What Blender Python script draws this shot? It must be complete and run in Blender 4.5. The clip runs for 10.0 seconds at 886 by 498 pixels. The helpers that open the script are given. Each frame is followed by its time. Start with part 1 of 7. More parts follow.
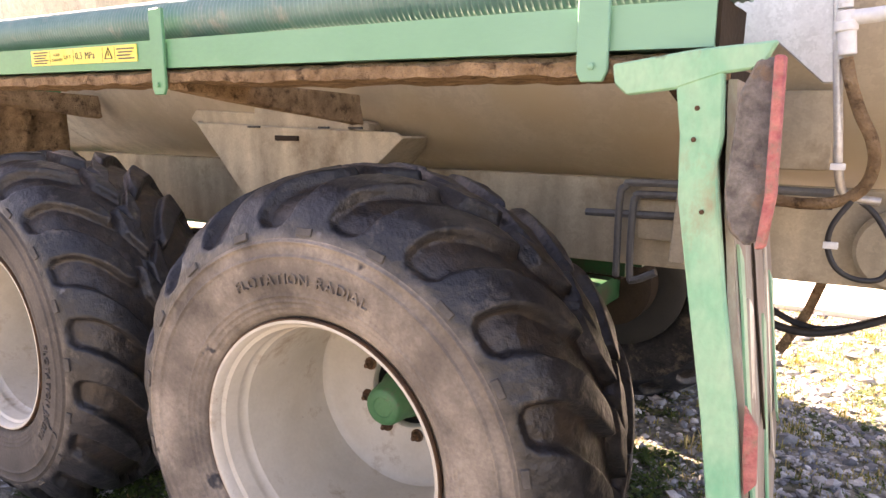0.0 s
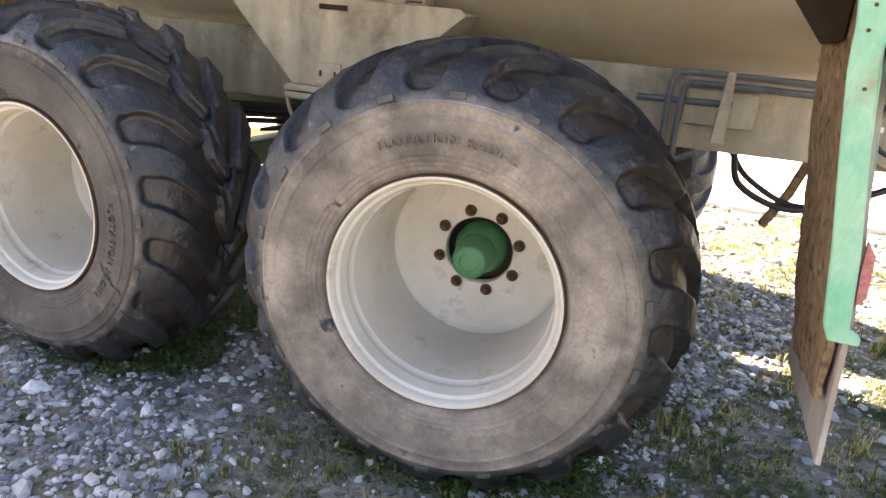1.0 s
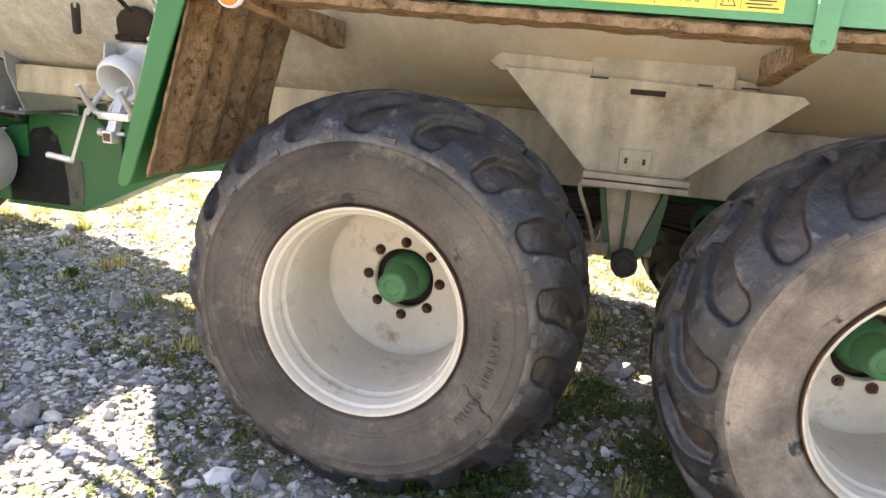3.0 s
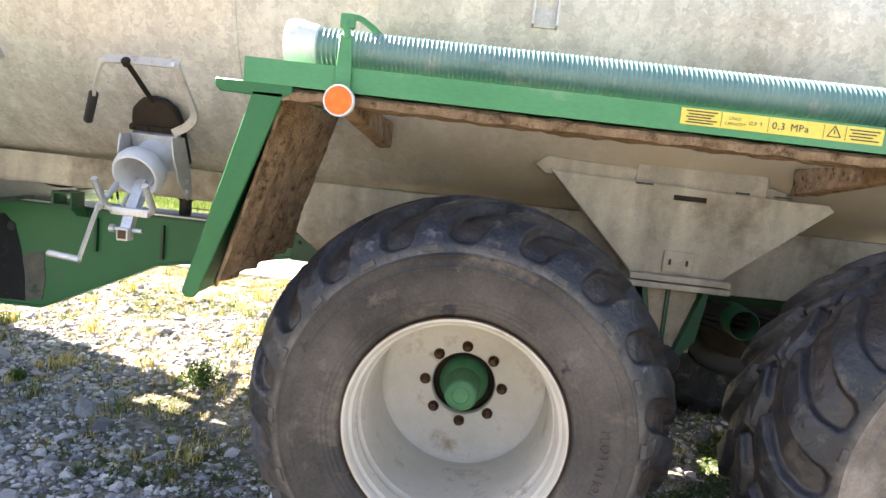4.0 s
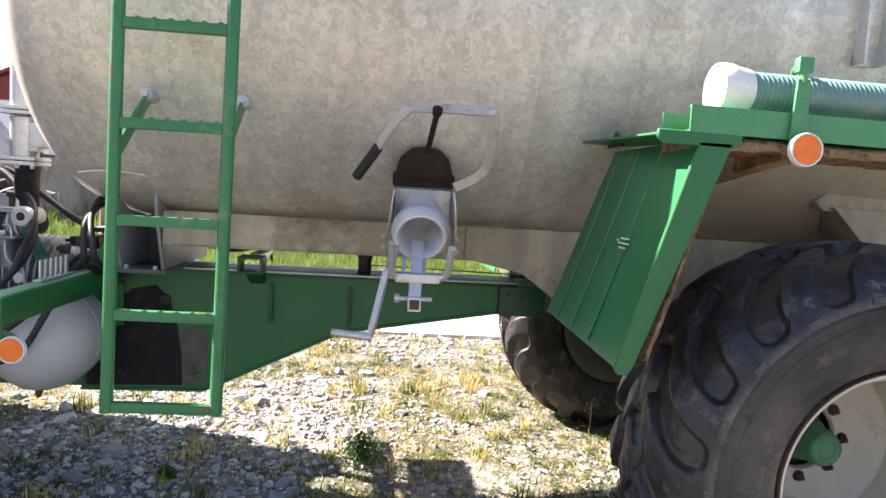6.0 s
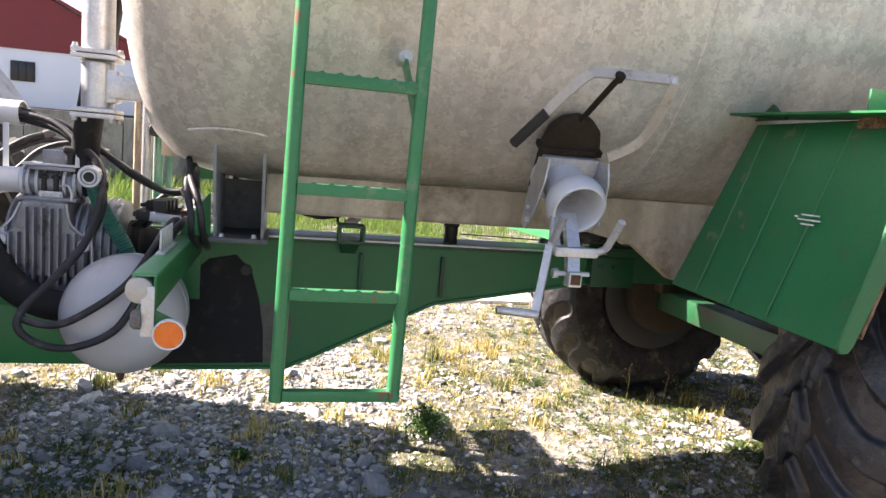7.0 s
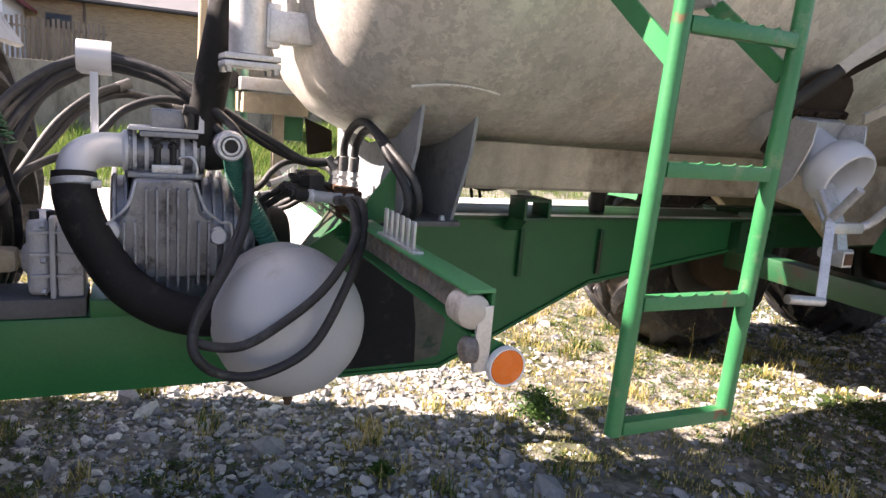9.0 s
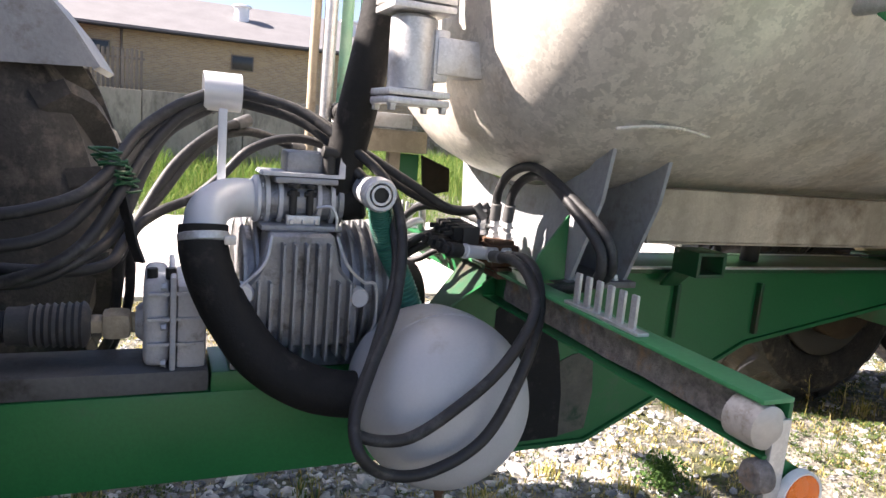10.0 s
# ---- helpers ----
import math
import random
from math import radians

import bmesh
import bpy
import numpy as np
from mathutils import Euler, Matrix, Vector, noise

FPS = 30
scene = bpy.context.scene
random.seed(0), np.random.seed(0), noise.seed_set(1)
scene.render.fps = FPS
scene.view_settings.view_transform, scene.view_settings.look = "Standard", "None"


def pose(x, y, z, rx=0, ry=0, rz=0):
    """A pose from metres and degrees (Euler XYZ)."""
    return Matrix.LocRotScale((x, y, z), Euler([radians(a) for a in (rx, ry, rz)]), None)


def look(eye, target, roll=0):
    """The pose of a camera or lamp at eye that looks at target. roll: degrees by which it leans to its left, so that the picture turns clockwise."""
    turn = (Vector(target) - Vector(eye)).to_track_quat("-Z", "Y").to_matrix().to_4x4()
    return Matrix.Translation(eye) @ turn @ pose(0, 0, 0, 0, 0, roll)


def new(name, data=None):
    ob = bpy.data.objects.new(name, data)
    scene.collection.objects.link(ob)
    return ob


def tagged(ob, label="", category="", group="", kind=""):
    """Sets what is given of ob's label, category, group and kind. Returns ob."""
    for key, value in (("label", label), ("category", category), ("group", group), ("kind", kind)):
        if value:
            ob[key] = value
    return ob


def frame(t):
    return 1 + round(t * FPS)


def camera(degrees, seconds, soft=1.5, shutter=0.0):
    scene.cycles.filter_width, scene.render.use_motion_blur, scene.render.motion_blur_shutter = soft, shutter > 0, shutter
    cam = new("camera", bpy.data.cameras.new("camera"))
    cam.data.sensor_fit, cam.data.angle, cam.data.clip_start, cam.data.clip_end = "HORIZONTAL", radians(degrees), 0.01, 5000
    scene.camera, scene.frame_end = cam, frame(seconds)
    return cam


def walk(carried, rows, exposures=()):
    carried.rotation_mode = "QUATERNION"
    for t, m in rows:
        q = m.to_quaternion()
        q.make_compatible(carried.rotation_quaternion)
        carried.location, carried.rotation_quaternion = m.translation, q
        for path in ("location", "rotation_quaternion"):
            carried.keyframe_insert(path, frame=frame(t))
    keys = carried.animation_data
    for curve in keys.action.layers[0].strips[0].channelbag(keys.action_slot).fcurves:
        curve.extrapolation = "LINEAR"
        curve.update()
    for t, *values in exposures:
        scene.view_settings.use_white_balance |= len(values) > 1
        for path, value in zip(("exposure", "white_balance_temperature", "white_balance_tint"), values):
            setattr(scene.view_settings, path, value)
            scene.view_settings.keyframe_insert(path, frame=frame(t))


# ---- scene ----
cam = camera(65.9, 10.0)
PATH = [
    (0, (1.113, -1.508, 1.393), (0.038, 0.14, 1.037), 0.4),
    (0.5, (0.913, -1.746, 1.333), (0.09, 0.003, 0.82), 3.2),
    (1, (0.662, -1.994, 1.324), (-0.033, -0.227, 0.696), 5.0),
    (1.5, (0.306, -2.115, 1.306), (-0.368, -0.337, 0.687), 4.2),
    (2, (-0.075, -2.183, 1.302), (-0.78, -0.385, 0.783), 5.2),
    (2.5, (-0.469, -2.242, 1.344), (-1.007, -0.388, 0.821), 5.3),
    (2.7, (-0.618, -2.246, 1.339), (-1.142, -0.387, 0.822), 5.0),
    (3.8, (-1.328, -2.302, 1.401), (-1.506, -0.336, 1.081), 5.3),
    (4, (-1.467, -2.31, 1.405), (-1.611, -0.333, 1.137), 6.0),
    (4.5, (-1.834, -2.271, 1.402), (-1.945, -0.29, 1.155), 5.7),
    (5, (-2.21, -2.238, 1.41), (-2.253, -0.247, 1.22), 6.3),
    (5.2, (-2.389, -2.254, 1.354), (-2.367, -0.257, 1.253), 3.1),
    (6.3, (-3.179, -2.03, 1.362), (-2.94, -0.054, 1.168), 5.0),
    (6.5, (-3.355, -1.991, 1.343), (-3.07, -0.023, 1.129), 5.9),
    (7, (-3.733, -1.855, 1.336), (-3.271, 0.074, 1.075), 4.8),
    (7.5, (-4.052, -1.656, 1.335), (-3.556, 0.261, 1.053), 3.5),
    (8, (-4.306, -1.494, 1.325), (-3.712, 0.395, 1.041), 6.0),
    (8.5, (-4.524, -1.341, 1.329), (-3.744, 0.468, 0.983), 4.6),
    (9, (-4.649, -1.134, 1.307), (-3.822, 0.644, 0.914), 4.8),
    (9.5, (-4.735, -0.906, 1.331), (-3.897, 0.872, 0.966), 5.7),
    (10, (-4.879, -0.717, 1.323), (-4.11, 1.098, 0.988), 4.9),
]
EXPOSURES = [(0, 3.42, 8200, 36), (0.5, 3.62, 7350, 26), (1.5, 3.28, 7650, 24), (2, 3.42, 8050, 25), (2.5, 3.58, 8050, 24), (4, 3.2, 7000, 21), (5, 2.48, 6700, 23), (6.5, 2.4, 6500, 23), (8, 2.28, 6800, 26), (9, 2.22, 6800, 26), (10, 2.25, 6500, 22)]
walk(cam, [(t, look(eye, target, roll)) for t, eye, target, roll in PATH], EXPOSURES)

# ---- light ----
world = bpy.data.worlds.new("sky")
scene.world = world
world.use_nodes = True
wn = world.node_tree
sky = wn.nodes.new("ShaderNodeTexSky")
sky.sky_type, sky.sun_disc = "NISHITA", False
SUN_EL, SUN_X, SUN_Y = radians(37.7), -0.929, 0.371
sky.sun_elevation, sky.sun_rotation = SUN_EL, math.atan2(SUN_X, SUN_Y)
sky.dust_density, sky.air_density = 1.2, 1.0
wn.links.new(sky.outputs[0], wn.nodes["Background"].inputs[0])
wn.nodes["Background"].inputs[1].default_value = 0.052
sun = new("sun", bpy.data.lights.new("sun", "SUN"))
sun.data.energy, sun.data.angle, sun.data.color = 5.0, radians(0.5), (1.0, 0.93, 0.80)
sun.rotation_euler = Vector((SUN_X * math.cos(SUN_EL), SUN_Y * math.cos(SUN_EL), math.sin(SUN_EL))).to_track_quat("Z", "Y").to_euler()


# ---- materials ----
def mat(name, c1, c2, scale=6.0, rough=0.6, metal=0.0, bump=0.3, fine=80.0, dirt=None, dirt_amount=0.35, dirt_scale=9.0,
        stretch=(1, 1, 1), spread=0.25, depth=0.004, per_object=0.0, spec=0.5, grit=0.35, spots=None, spot_scale=11.0, spot_at=0.68):
    m = bpy.data.materials.new(name)
    m.use_nodes = True
    t = m.node_tree
    n, li = t.nodes, t.links
    b = n["Principled BSDF"]
    co = n.new("ShaderNodeTexCoord")
    mp = n.new("ShaderNodeMapping")
    mp.inputs["Scale"].default_value = stretch
    li.new(co.outputs["Object"], mp.inputs["Vector"])

    def noise_node(s, detail=5.0, rg=0.6):
        q = n.new("ShaderNodeTexNoise")
        q.inputs["Scale"].default_value, q.inputs["Detail"].default_value, q.inputs["Roughness"].default_value = s, detail, rg
        li.new(mp.outputs["Vector"], q.inputs["Vector"])
        return q.outputs["Fac"]

    def ramp(src, lo, hi):
        q = n.new("ShaderNodeMapRange")
        q.inputs["From Min"].default_value, q.inputs["From Max"].default_value = lo, hi
        li.new(src, q.inputs["Value"])
        return q.outputs["Result"]

    def mix(f, a, c, kind="MIX"):
        q = n.new("ShaderNodeMix")
        q.data_type, q.blend_type = "RGBA", kind
        for sock, v in ((q.inputs["Factor"], f), (q.inputs["A"], a), (q.inputs["B"], c)):
            if hasattr(v, "is_output"):
                li.new(v, sock)
            else:
                sock.default_value = v if not isinstance(v, tuple) else (*v, 1)
        return q.outputs["Result"]

    coarse, grain = noise_node(scale), noise_node(fine, 3.0)
    col = mix(ramp(coarse, 0.5 - spread, 0.5 + spread), c1, c2)
    val = n.new("ShaderNodeHueSaturation")
    li.new(col, val.inputs["Color"])
    q = n.new("ShaderNodeMath")
    q.operation = "MULTIPLY_ADD"
    li.new(grain, q.inputs[0])
    q.inputs[1].default_value, q.inputs[2].default_value = grit, 1 - grit / 2
    li.new(q.outputs[0], val.inputs["Value"])
    col = val.outputs["Color"]
    if dirt:
        d = noise_node(dirt_scale, 8.0, 0.7)
        edge = 0.62 - 0.3 * dirt_amount
        col = mix(ramp(d, edge - 0.07, edge + 0.09), col, dirt)
    if spots:
        sp = noise_node(spot_scale, 3.0, 0.5)
        col = mix(ramp(sp, spot_at, spot_at + 0.04), col, spots)
    if per_object:
        info = n.new("ShaderNodeObjectInfo")
        hs = n.new("ShaderNodeHueSaturation")
        li.new(col, hs.inputs["Color"])
        r = n.new("ShaderNodeMapRange")
        r.inputs["To Min"].default_value, r.inputs["To Max"].default_value = 1 - per_object, 1 + per_object
        li.new(info.outputs["Random"], r.inputs["Value"])
        li.new(r.outputs["Result"], hs.inputs["Value"])
        col = hs.outputs["Color"]
    li.new(col, b.inputs["Base Color"])
    b.inputs["Metallic"].default_value = metal
    b.inputs["Specular IOR Level"].default_value = spec
    rr = n.new("ShaderNodeMapRange")
    rr.inputs["To Min"].default_value, rr.inputs["To Max"].default_value = max(rough - 0.12, 0.05), min(rough + 0.15, 1)
    li.new(coarse, rr.inputs["Value"])
    li.new(rr.outputs["Result"], b.inputs["Roughness"])
    if bump:
        bp = n.new("ShaderNodeBump")
        bp.inputs["Strength"].default_value, bp.inputs["Distance"].default_value = bump, depth
        mx = n.new("ShaderNodeMath")
        mx.operation = "ADD"
        li.new(grain, mx.inputs[0])
        li.new(coarse, mx.inputs[1])
        li.new(mx.outputs[0], bp.inputs["Height"])
        li.new(bp.outputs["Normal"], b.inputs["Normal"])
    return m


def island_mat(name, stops, rough=0.9, bump=0.4, fine=60.0, translucent=0.0):
    """Each loose piece of one mesh takes a tone of its own."""
    m = bpy.data.materials.new(name)
    m.use_nodes = True
    t = m.node_tree
    n, li = t.nodes, t.links
    b = n["Principled BSDF"]
    geo = n.new("ShaderNodeNewGeometry")
    cr = n.new("ShaderNodeValToRGB")
    el = cr.color_ramp.elements
    while len(el) < len(stops):
        el.new(0.5)
    for e, (p, c) in zip(el, stops):
        e.position, e.color = p, (*c, 1)
    li.new(geo.outputs["Random Per Island"], cr.inputs["Fac"])
    co = n.new("ShaderNodeTexCoord")
    nz = n.new("ShaderNodeTexNoise")
    nz.inputs["Scale"].default_value, nz.inputs["Detail"].default_value = fine, 4.0
    li.new(co.outputs["Object"], nz.inputs["Vector"])
    hs = n.new("ShaderNodeHueSaturation")
    mr = n.new("ShaderNodeMapRange")
    mr.inputs["To Min"].default_value, mr.inputs["To Max"].default_value = 0.6, 1.4
    li.new(nz.outputs["Fac"], mr.inputs["Value"])
    li.new(mr.outputs["Result"], hs.inputs["Value"])
    li.new(cr.outputs["Color"], hs.inputs["Color"])
    li.new(hs.outputs["Color"], b.inputs["Base Color"])
    b.inputs["Roughness"].default_value = rough
    if bump:
        bp = n.new("ShaderNodeBump")
        bp.inputs["Strength"].default_value, bp.inputs["Distance"].default_value = bump, 0.004
        li.new(nz.outputs["Fac"], bp.inputs["Height"])
        li.new(bp.outputs["Normal"], b.inputs["Normal"])
    if translucent:
        tr = n.new("ShaderNodeBsdfTranslucent")
        li.new(hs.outputs["Color"], tr.inputs["Color"])
        ms = n.new("ShaderNodeMixShader")
        ms.inputs["Fac"].default_value = translucent
        li.new(b.outputs[0], ms.inputs[1])
        li.new(tr.outputs[0], ms.inputs[2])
        li.new(ms.outputs[0], n["Material Output"].inputs["Surface"])
    return m


def galvanised(name, c1, c2, rough=0.45, metal=0.5, cell=22.0, dust=(0.34, 0.28, 0.2), dust_amount=0.3, spangle=0.16, bloom=0.14):
    """Hot-dip zinc: crystal spangle, pale bloom and run-down dust."""
    m = mat(name, c1, c2, scale=1.6, rough=rough, metal=metal, bump=0.12, fine=160, dirt=dust, dirt_amount=dust_amount, dirt_scale=2.6, spread=0.3, depth=0.002)
    t = m.node_tree
    n, li = t.nodes, t.links
    b = n["Principled BSDF"]
    old = b.inputs["Base Color"].links[0].from_socket
    co = n.new("ShaderNodeTexCoord")
    warp = n.new("ShaderNodeTexNoise")
    warp.inputs["Scale"].default_value, warp.inputs["Detail"].default_value = cell, 6
    li.new(co.outputs["Object"], warp.inputs["Vector"])
    add = n.new("ShaderNodeVectorMath")
    add.operation = "MULTIPLY_ADD"
    li.new(warp.outputs["Color"], add.inputs[0])
    add.inputs[1].default_value = (0.08, 0.08, 0.08)
    li.new(co.outputs["Object"], add.inputs[2])
    vo = n.new("ShaderNodeTexVoronoi")
    vo.inputs["Scale"].default_value = cell
    li.new(add.outputs[0], vo.inputs["Vector"])
    bw = n.new("ShaderNodeRGBToBW")
    li.new(vo.outputs["Color"], bw.inputs[0])
    patch = n.new("ShaderNodeTexNoise")
    patch.inputs["Scale"].default_value, patch.inputs["Detail"].default_value = 2.2, 6
    mp = n.new("ShaderNodeMapping")
    mp.inputs["Scale"].default_value = (4.0, 1, 0.6)
    li.new(co.outputs["Object"], mp.inputs["Vector"])
    li.new(mp.outputs["Vector"], patch.inputs["Vector"])
    mr = n.new("ShaderNodeMapRange")
    mr.inputs["From Min"].default_value, mr.inputs["From Max"].default_value = 0.2, 0.8
    mr.inputs["To Min"].default_value, mr.inputs["To Max"].default_value = 1 - spangle, 1 + spangle
    li.new(bw.outputs[0], mr.inputs["Value"])
    mr2 = n.new("ShaderNodeMapRange")
    mr2.inputs["From Min"].default_value, mr2.inputs["From Max"].default_value = 0.3, 0.7
    mr2.inputs["To Min"].default_value, mr2.inputs["To Max"].default_value = 1 - bloom, 1 + bloom
    li.new(patch.outputs["Fac"], mr2.inputs["Value"])
    mul = n.new("ShaderNodeMath")
    mul.operation = "MULTIPLY"
    li.new(mr.outputs["Result"], mul.inputs[0])
    li.new(mr2.outputs["Result"], mul.inputs[1])
    hs = n.new("ShaderNodeHueSaturation")
    li.new(old, hs.inputs["Color"])
    li.new(mul.outputs[0], hs.inputs["Value"])
    li.new(hs.outputs["Color"], b.inputs["Base Color"])
    return m


MUD = (0.16, 0.095, 0.05)
M_TANK = galvanised("galvanised_tank", (0.54, 0.49, 0.41), (0.72, 0.69, 0.64), rough=0.38, metal=0.3, cell=46, dust=(0.44, 0.37, 0.28), dust_amount=-0.06, spangle=0.13, bloom=0.16)


def paled(m, colour, lo, hi):
    """Paint paled along the machine's length: chalking, and sky reflection put into the colour."""
    n, li = m.node_tree.nodes, m.node_tree.links
    b = n["Principled BSDF"]
    co, sep, nz = n.new("ShaderNodeTexCoord"), n.new("ShaderNodeSeparateXYZ"), n.new("ShaderNodeTexNoise")
    nz.inputs["Scale"].default_value, nz.inputs["Detail"].default_value = 2.5, 6
    add, mr, mix = n.new("ShaderNodeMath"), n.new("ShaderNodeMapRange"), n.new("ShaderNodeMix")
    add.operation, mix.data_type = "ADD", "RGBA"
    mr.inputs["From Min"].default_value, mr.inputs["From Max"].default_value = lo + 0.5, hi + 0.5
    mr.inputs["To Max"].default_value = 0.85
    li.new(co.outputs["Object"], sep.inputs[0])
    li.new(co.outputs["Object"], nz.inputs["Vector"])
    li.new(sep.outputs["X"], add.inputs[0])
    li.new(nz.outputs["Fac"], add.inputs[1])
    li.new(add.outputs[0], mr.inputs["Value"])
    li.new(mr.outputs["Result"], mix.inputs["Factor"])
    li.new(b.inputs["Base Color"].links[0].from_socket, mix.inputs["A"])
    mix.inputs["B"].default_value = (*colour, 1)
    li.new(mix.outputs["Result"], b.inputs["Base Color"])


def coated(m, layer, colour, at, scale):
    """A patchy coat of mud or wear where the mesh carries it."""
    n, li = m.node_tree.nodes, m.node_tree.links
    b = n["Principled BSDF"]
    co, nz, att = n.new("ShaderNodeTexCoord"), n.new("ShaderNodeTexNoise"), n.new("ShaderNodeAttribute")
    att.attribute_name = layer
    nz.inputs["Scale"].default_value, nz.inputs["Detail"].default_value, nz.inputs["Roughness"].default_value = scale, 7, 0.65
    li.new(co.outputs["Object"], nz.inputs["Vector"])
    mr, mul, mix = n.new("ShaderNodeMapRange"), n.new("ShaderNodeMath"), n.new("ShaderNodeMix")
    mr.inputs["From Min"].default_value, mr.inputs["From Max"].default_value = at, at + 0.3
    mul.operation, mix.data_type = "MULTIPLY", "RGBA"
    li.new(nz.outputs["Fac"], mr.inputs["Value"])
    li.new(mr.outputs["Result"], mul.inputs[0])
    li.new(att.outputs["Fac"], mul.inputs[1])
    li.new(mul.outputs[0], mix.inputs["Factor"])
    li.new(b.inputs["Base Color"].links[0].from_socket, mix.inputs["A"])
    mix.inputs["B"].default_value = (*colour, 1)
    li.new(mix.outputs["Result"], b.inputs["Base Color"])


def arch_dust(m, colour):
    """Tan dust caked on the shell above the wheels, thinning out towards the front and upwards."""
    n, li = m.node_tree.nodes, m.node_tree.links
    b = n["Principled BSDF"]
    co, sep, nz = n.new("ShaderNodeTexCoord"), n.new("ShaderNodeSeparateXYZ"), n.new("ShaderNodeTexNoise")
    nz.inputs["Scale"].default_value, nz.inputs["Detail"].default_value = 3.5, 7
    li.new(co.outputs["Object"], sep.inputs[0])
    li.new(co.outputs["Object"], nz.inputs["Vector"])
    fac = None
    for axis, lo, hi in (("X", -0.85, -0.1), ("Z", 1.78, 1.5)):
        mr = n.new("ShaderNodeMapRange")
        mr.inputs["From Min"].default_value, mr.inputs["From Max"].default_value = lo, hi
        li.new(sep.outputs[axis], mr.inputs["Value"])
        if fac is None:
            fac = mr.outputs["Result"]
        else:
            mul = n.new("ShaderNodeMath")
            mul.operation = "MULTIPLY"
            li.new(fac, mul.inputs[0])
            li.new(mr.outputs["Result"], mul.inputs[1])
            fac = mul.outputs[0]
    thin = n.new("ShaderNodeMapRange")
    thin.inputs["From Min"].default_value, thin.inputs["From Max"].default_value = 0.3, 0.62
    thin.inputs["To Min"].default_value, thin.inputs["To Max"].default_value = 0.55, 1.0
    li.new(nz.outputs["Fac"], thin.inputs["Value"])
    mul = n.new("ShaderNodeMath")
    mul.operation = "MULTIPLY"
    li.new(fac, mul.inputs[0])
    li.new(thin.outputs["Result"], mul.inputs[1])
    mix = n.new("ShaderNodeMix")
    mix.data_type = "RGBA"
    li.new(mul.outputs[0], mix.inputs["Factor"])
    li.new(b.inputs["Base Color"].links[0].from_socket, mix.inputs["A"])
    mix.inputs["B"].default_value = (*colour, 1)
    li.new(mix.outputs["Result"], b.inputs["Base Color"])
    metal = n.new("ShaderNodeMapRange")
    metal.inputs["To Min"].default_value, metal.inputs["To Max"].default_value = b.inputs["Metallic"].default_value, 0.0
    li.new(mul.outputs[0], metal.inputs["Value"])
    li.new(metal.outputs["Result"], b.inputs["Metallic"])


M_ZINC = galvanised("galvanised_steel", (0.52, 0.52, 0.52), (0.66, 0.66, 0.66), rough=0.4, metal=0.6, cell=60, dust_amount=-0.05, spangle=0.08, bloom=0.1)
M_SILL = galvanised("dusty_zinc", (0.34, 0.275, 0.185), (0.48, 0.41, 0.3), rough=0.7, metal=0.08, cell=45, dust=(0.17, 0.12, 0.07), dust_amount=0.08, spangle=0.06, bloom=0.3)
M_GREEN = mat("green_paint", (0.008, 0.115, 0.033), (0.014, 0.15, 0.045), scale=3, rough=0.42, bump=0.1, fine=120, dirt=(0.05, 0.12, 0.06), dirt_amount=-0.12, dirt_scale=6)
M_FADED = mat("faded_green_paint", (0.12, 0.42, 0.26), (0.36, 0.55, 0.38), scale=7, rough=0.55, bump=0.25, fine=90, dirt=(0.3, 0.27, 0.17), dirt_amount=-0.12, dirt_scale=9, stretch=(1, 1, 0.6), spread=0.16, spots=(0.12, 0.06, 0.03))
M_HUB = mat("hub_green", (0.03, 0.15, 0.06), (0.06, 0.22, 0.1), scale=12, rough=0.5, bump=0.2, dirt=(0.12, 0.14, 0.09), dirt_amount=0.0, dirt_scale=18)
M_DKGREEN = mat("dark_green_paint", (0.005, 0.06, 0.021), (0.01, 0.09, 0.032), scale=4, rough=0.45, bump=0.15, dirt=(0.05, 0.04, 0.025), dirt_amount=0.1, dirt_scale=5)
M_BLACK = mat("black_steel", (0.012, 0.012, 0.012), (0.03, 0.028, 0.026), scale=8, rough=0.6, bump=0.3)
M_MUD = mat("dried_mud", (0.15, 0.092, 0.05), (0.42, 0.285, 0.17), scale=20, rough=0.95, bump=1.0, fine=140, dirt=(0.06, 0.036, 0.02), dirt_amount=0.1, dirt_scale=30, depth=0.012, spec=0.1)
M_RUBBER = mat("dusty_tyre_rubber", (0.1, 0.085, 0.073), (0.33, 0.28, 0.23), scale=5.5, rough=0.8, depth=0.006, bump=0.6, fine=110, dirt=(0.15, 0.125, 0.105), dirt_amount=0.12, dirt_scale=8, spread=0.16, spec=0.35, grit=0.7, spots=(0.045, 0.045, 0.05))
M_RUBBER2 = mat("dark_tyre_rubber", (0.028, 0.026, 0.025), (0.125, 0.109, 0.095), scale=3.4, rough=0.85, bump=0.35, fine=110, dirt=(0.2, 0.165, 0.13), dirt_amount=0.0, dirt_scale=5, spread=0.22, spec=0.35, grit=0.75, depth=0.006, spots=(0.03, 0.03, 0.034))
M_TREAD = mat("tread_rubber", (0.005, 0.0055, 0.007), (0.022, 0.0235, 0.028), scale=12, rough=0.46, bump=0.8, fine=45, dirt=(0.1, 0.085, 0.07), dirt_amount=0.0, dirt_scale=16, spec=0.55, grit=0.9, depth=0.006, spots=(0.09, 0.095, 0.11))
coated(M_TREAD, "mud", (0.045, 0.033, 0.024), 0.33, 22)
coated(M_TREAD, "scuff", (0.075, 0.074, 0.077), 0.5, 14)
coated(M_TREAD, "dust", (0.15, 0.13, 0.11), 0.36, 11)
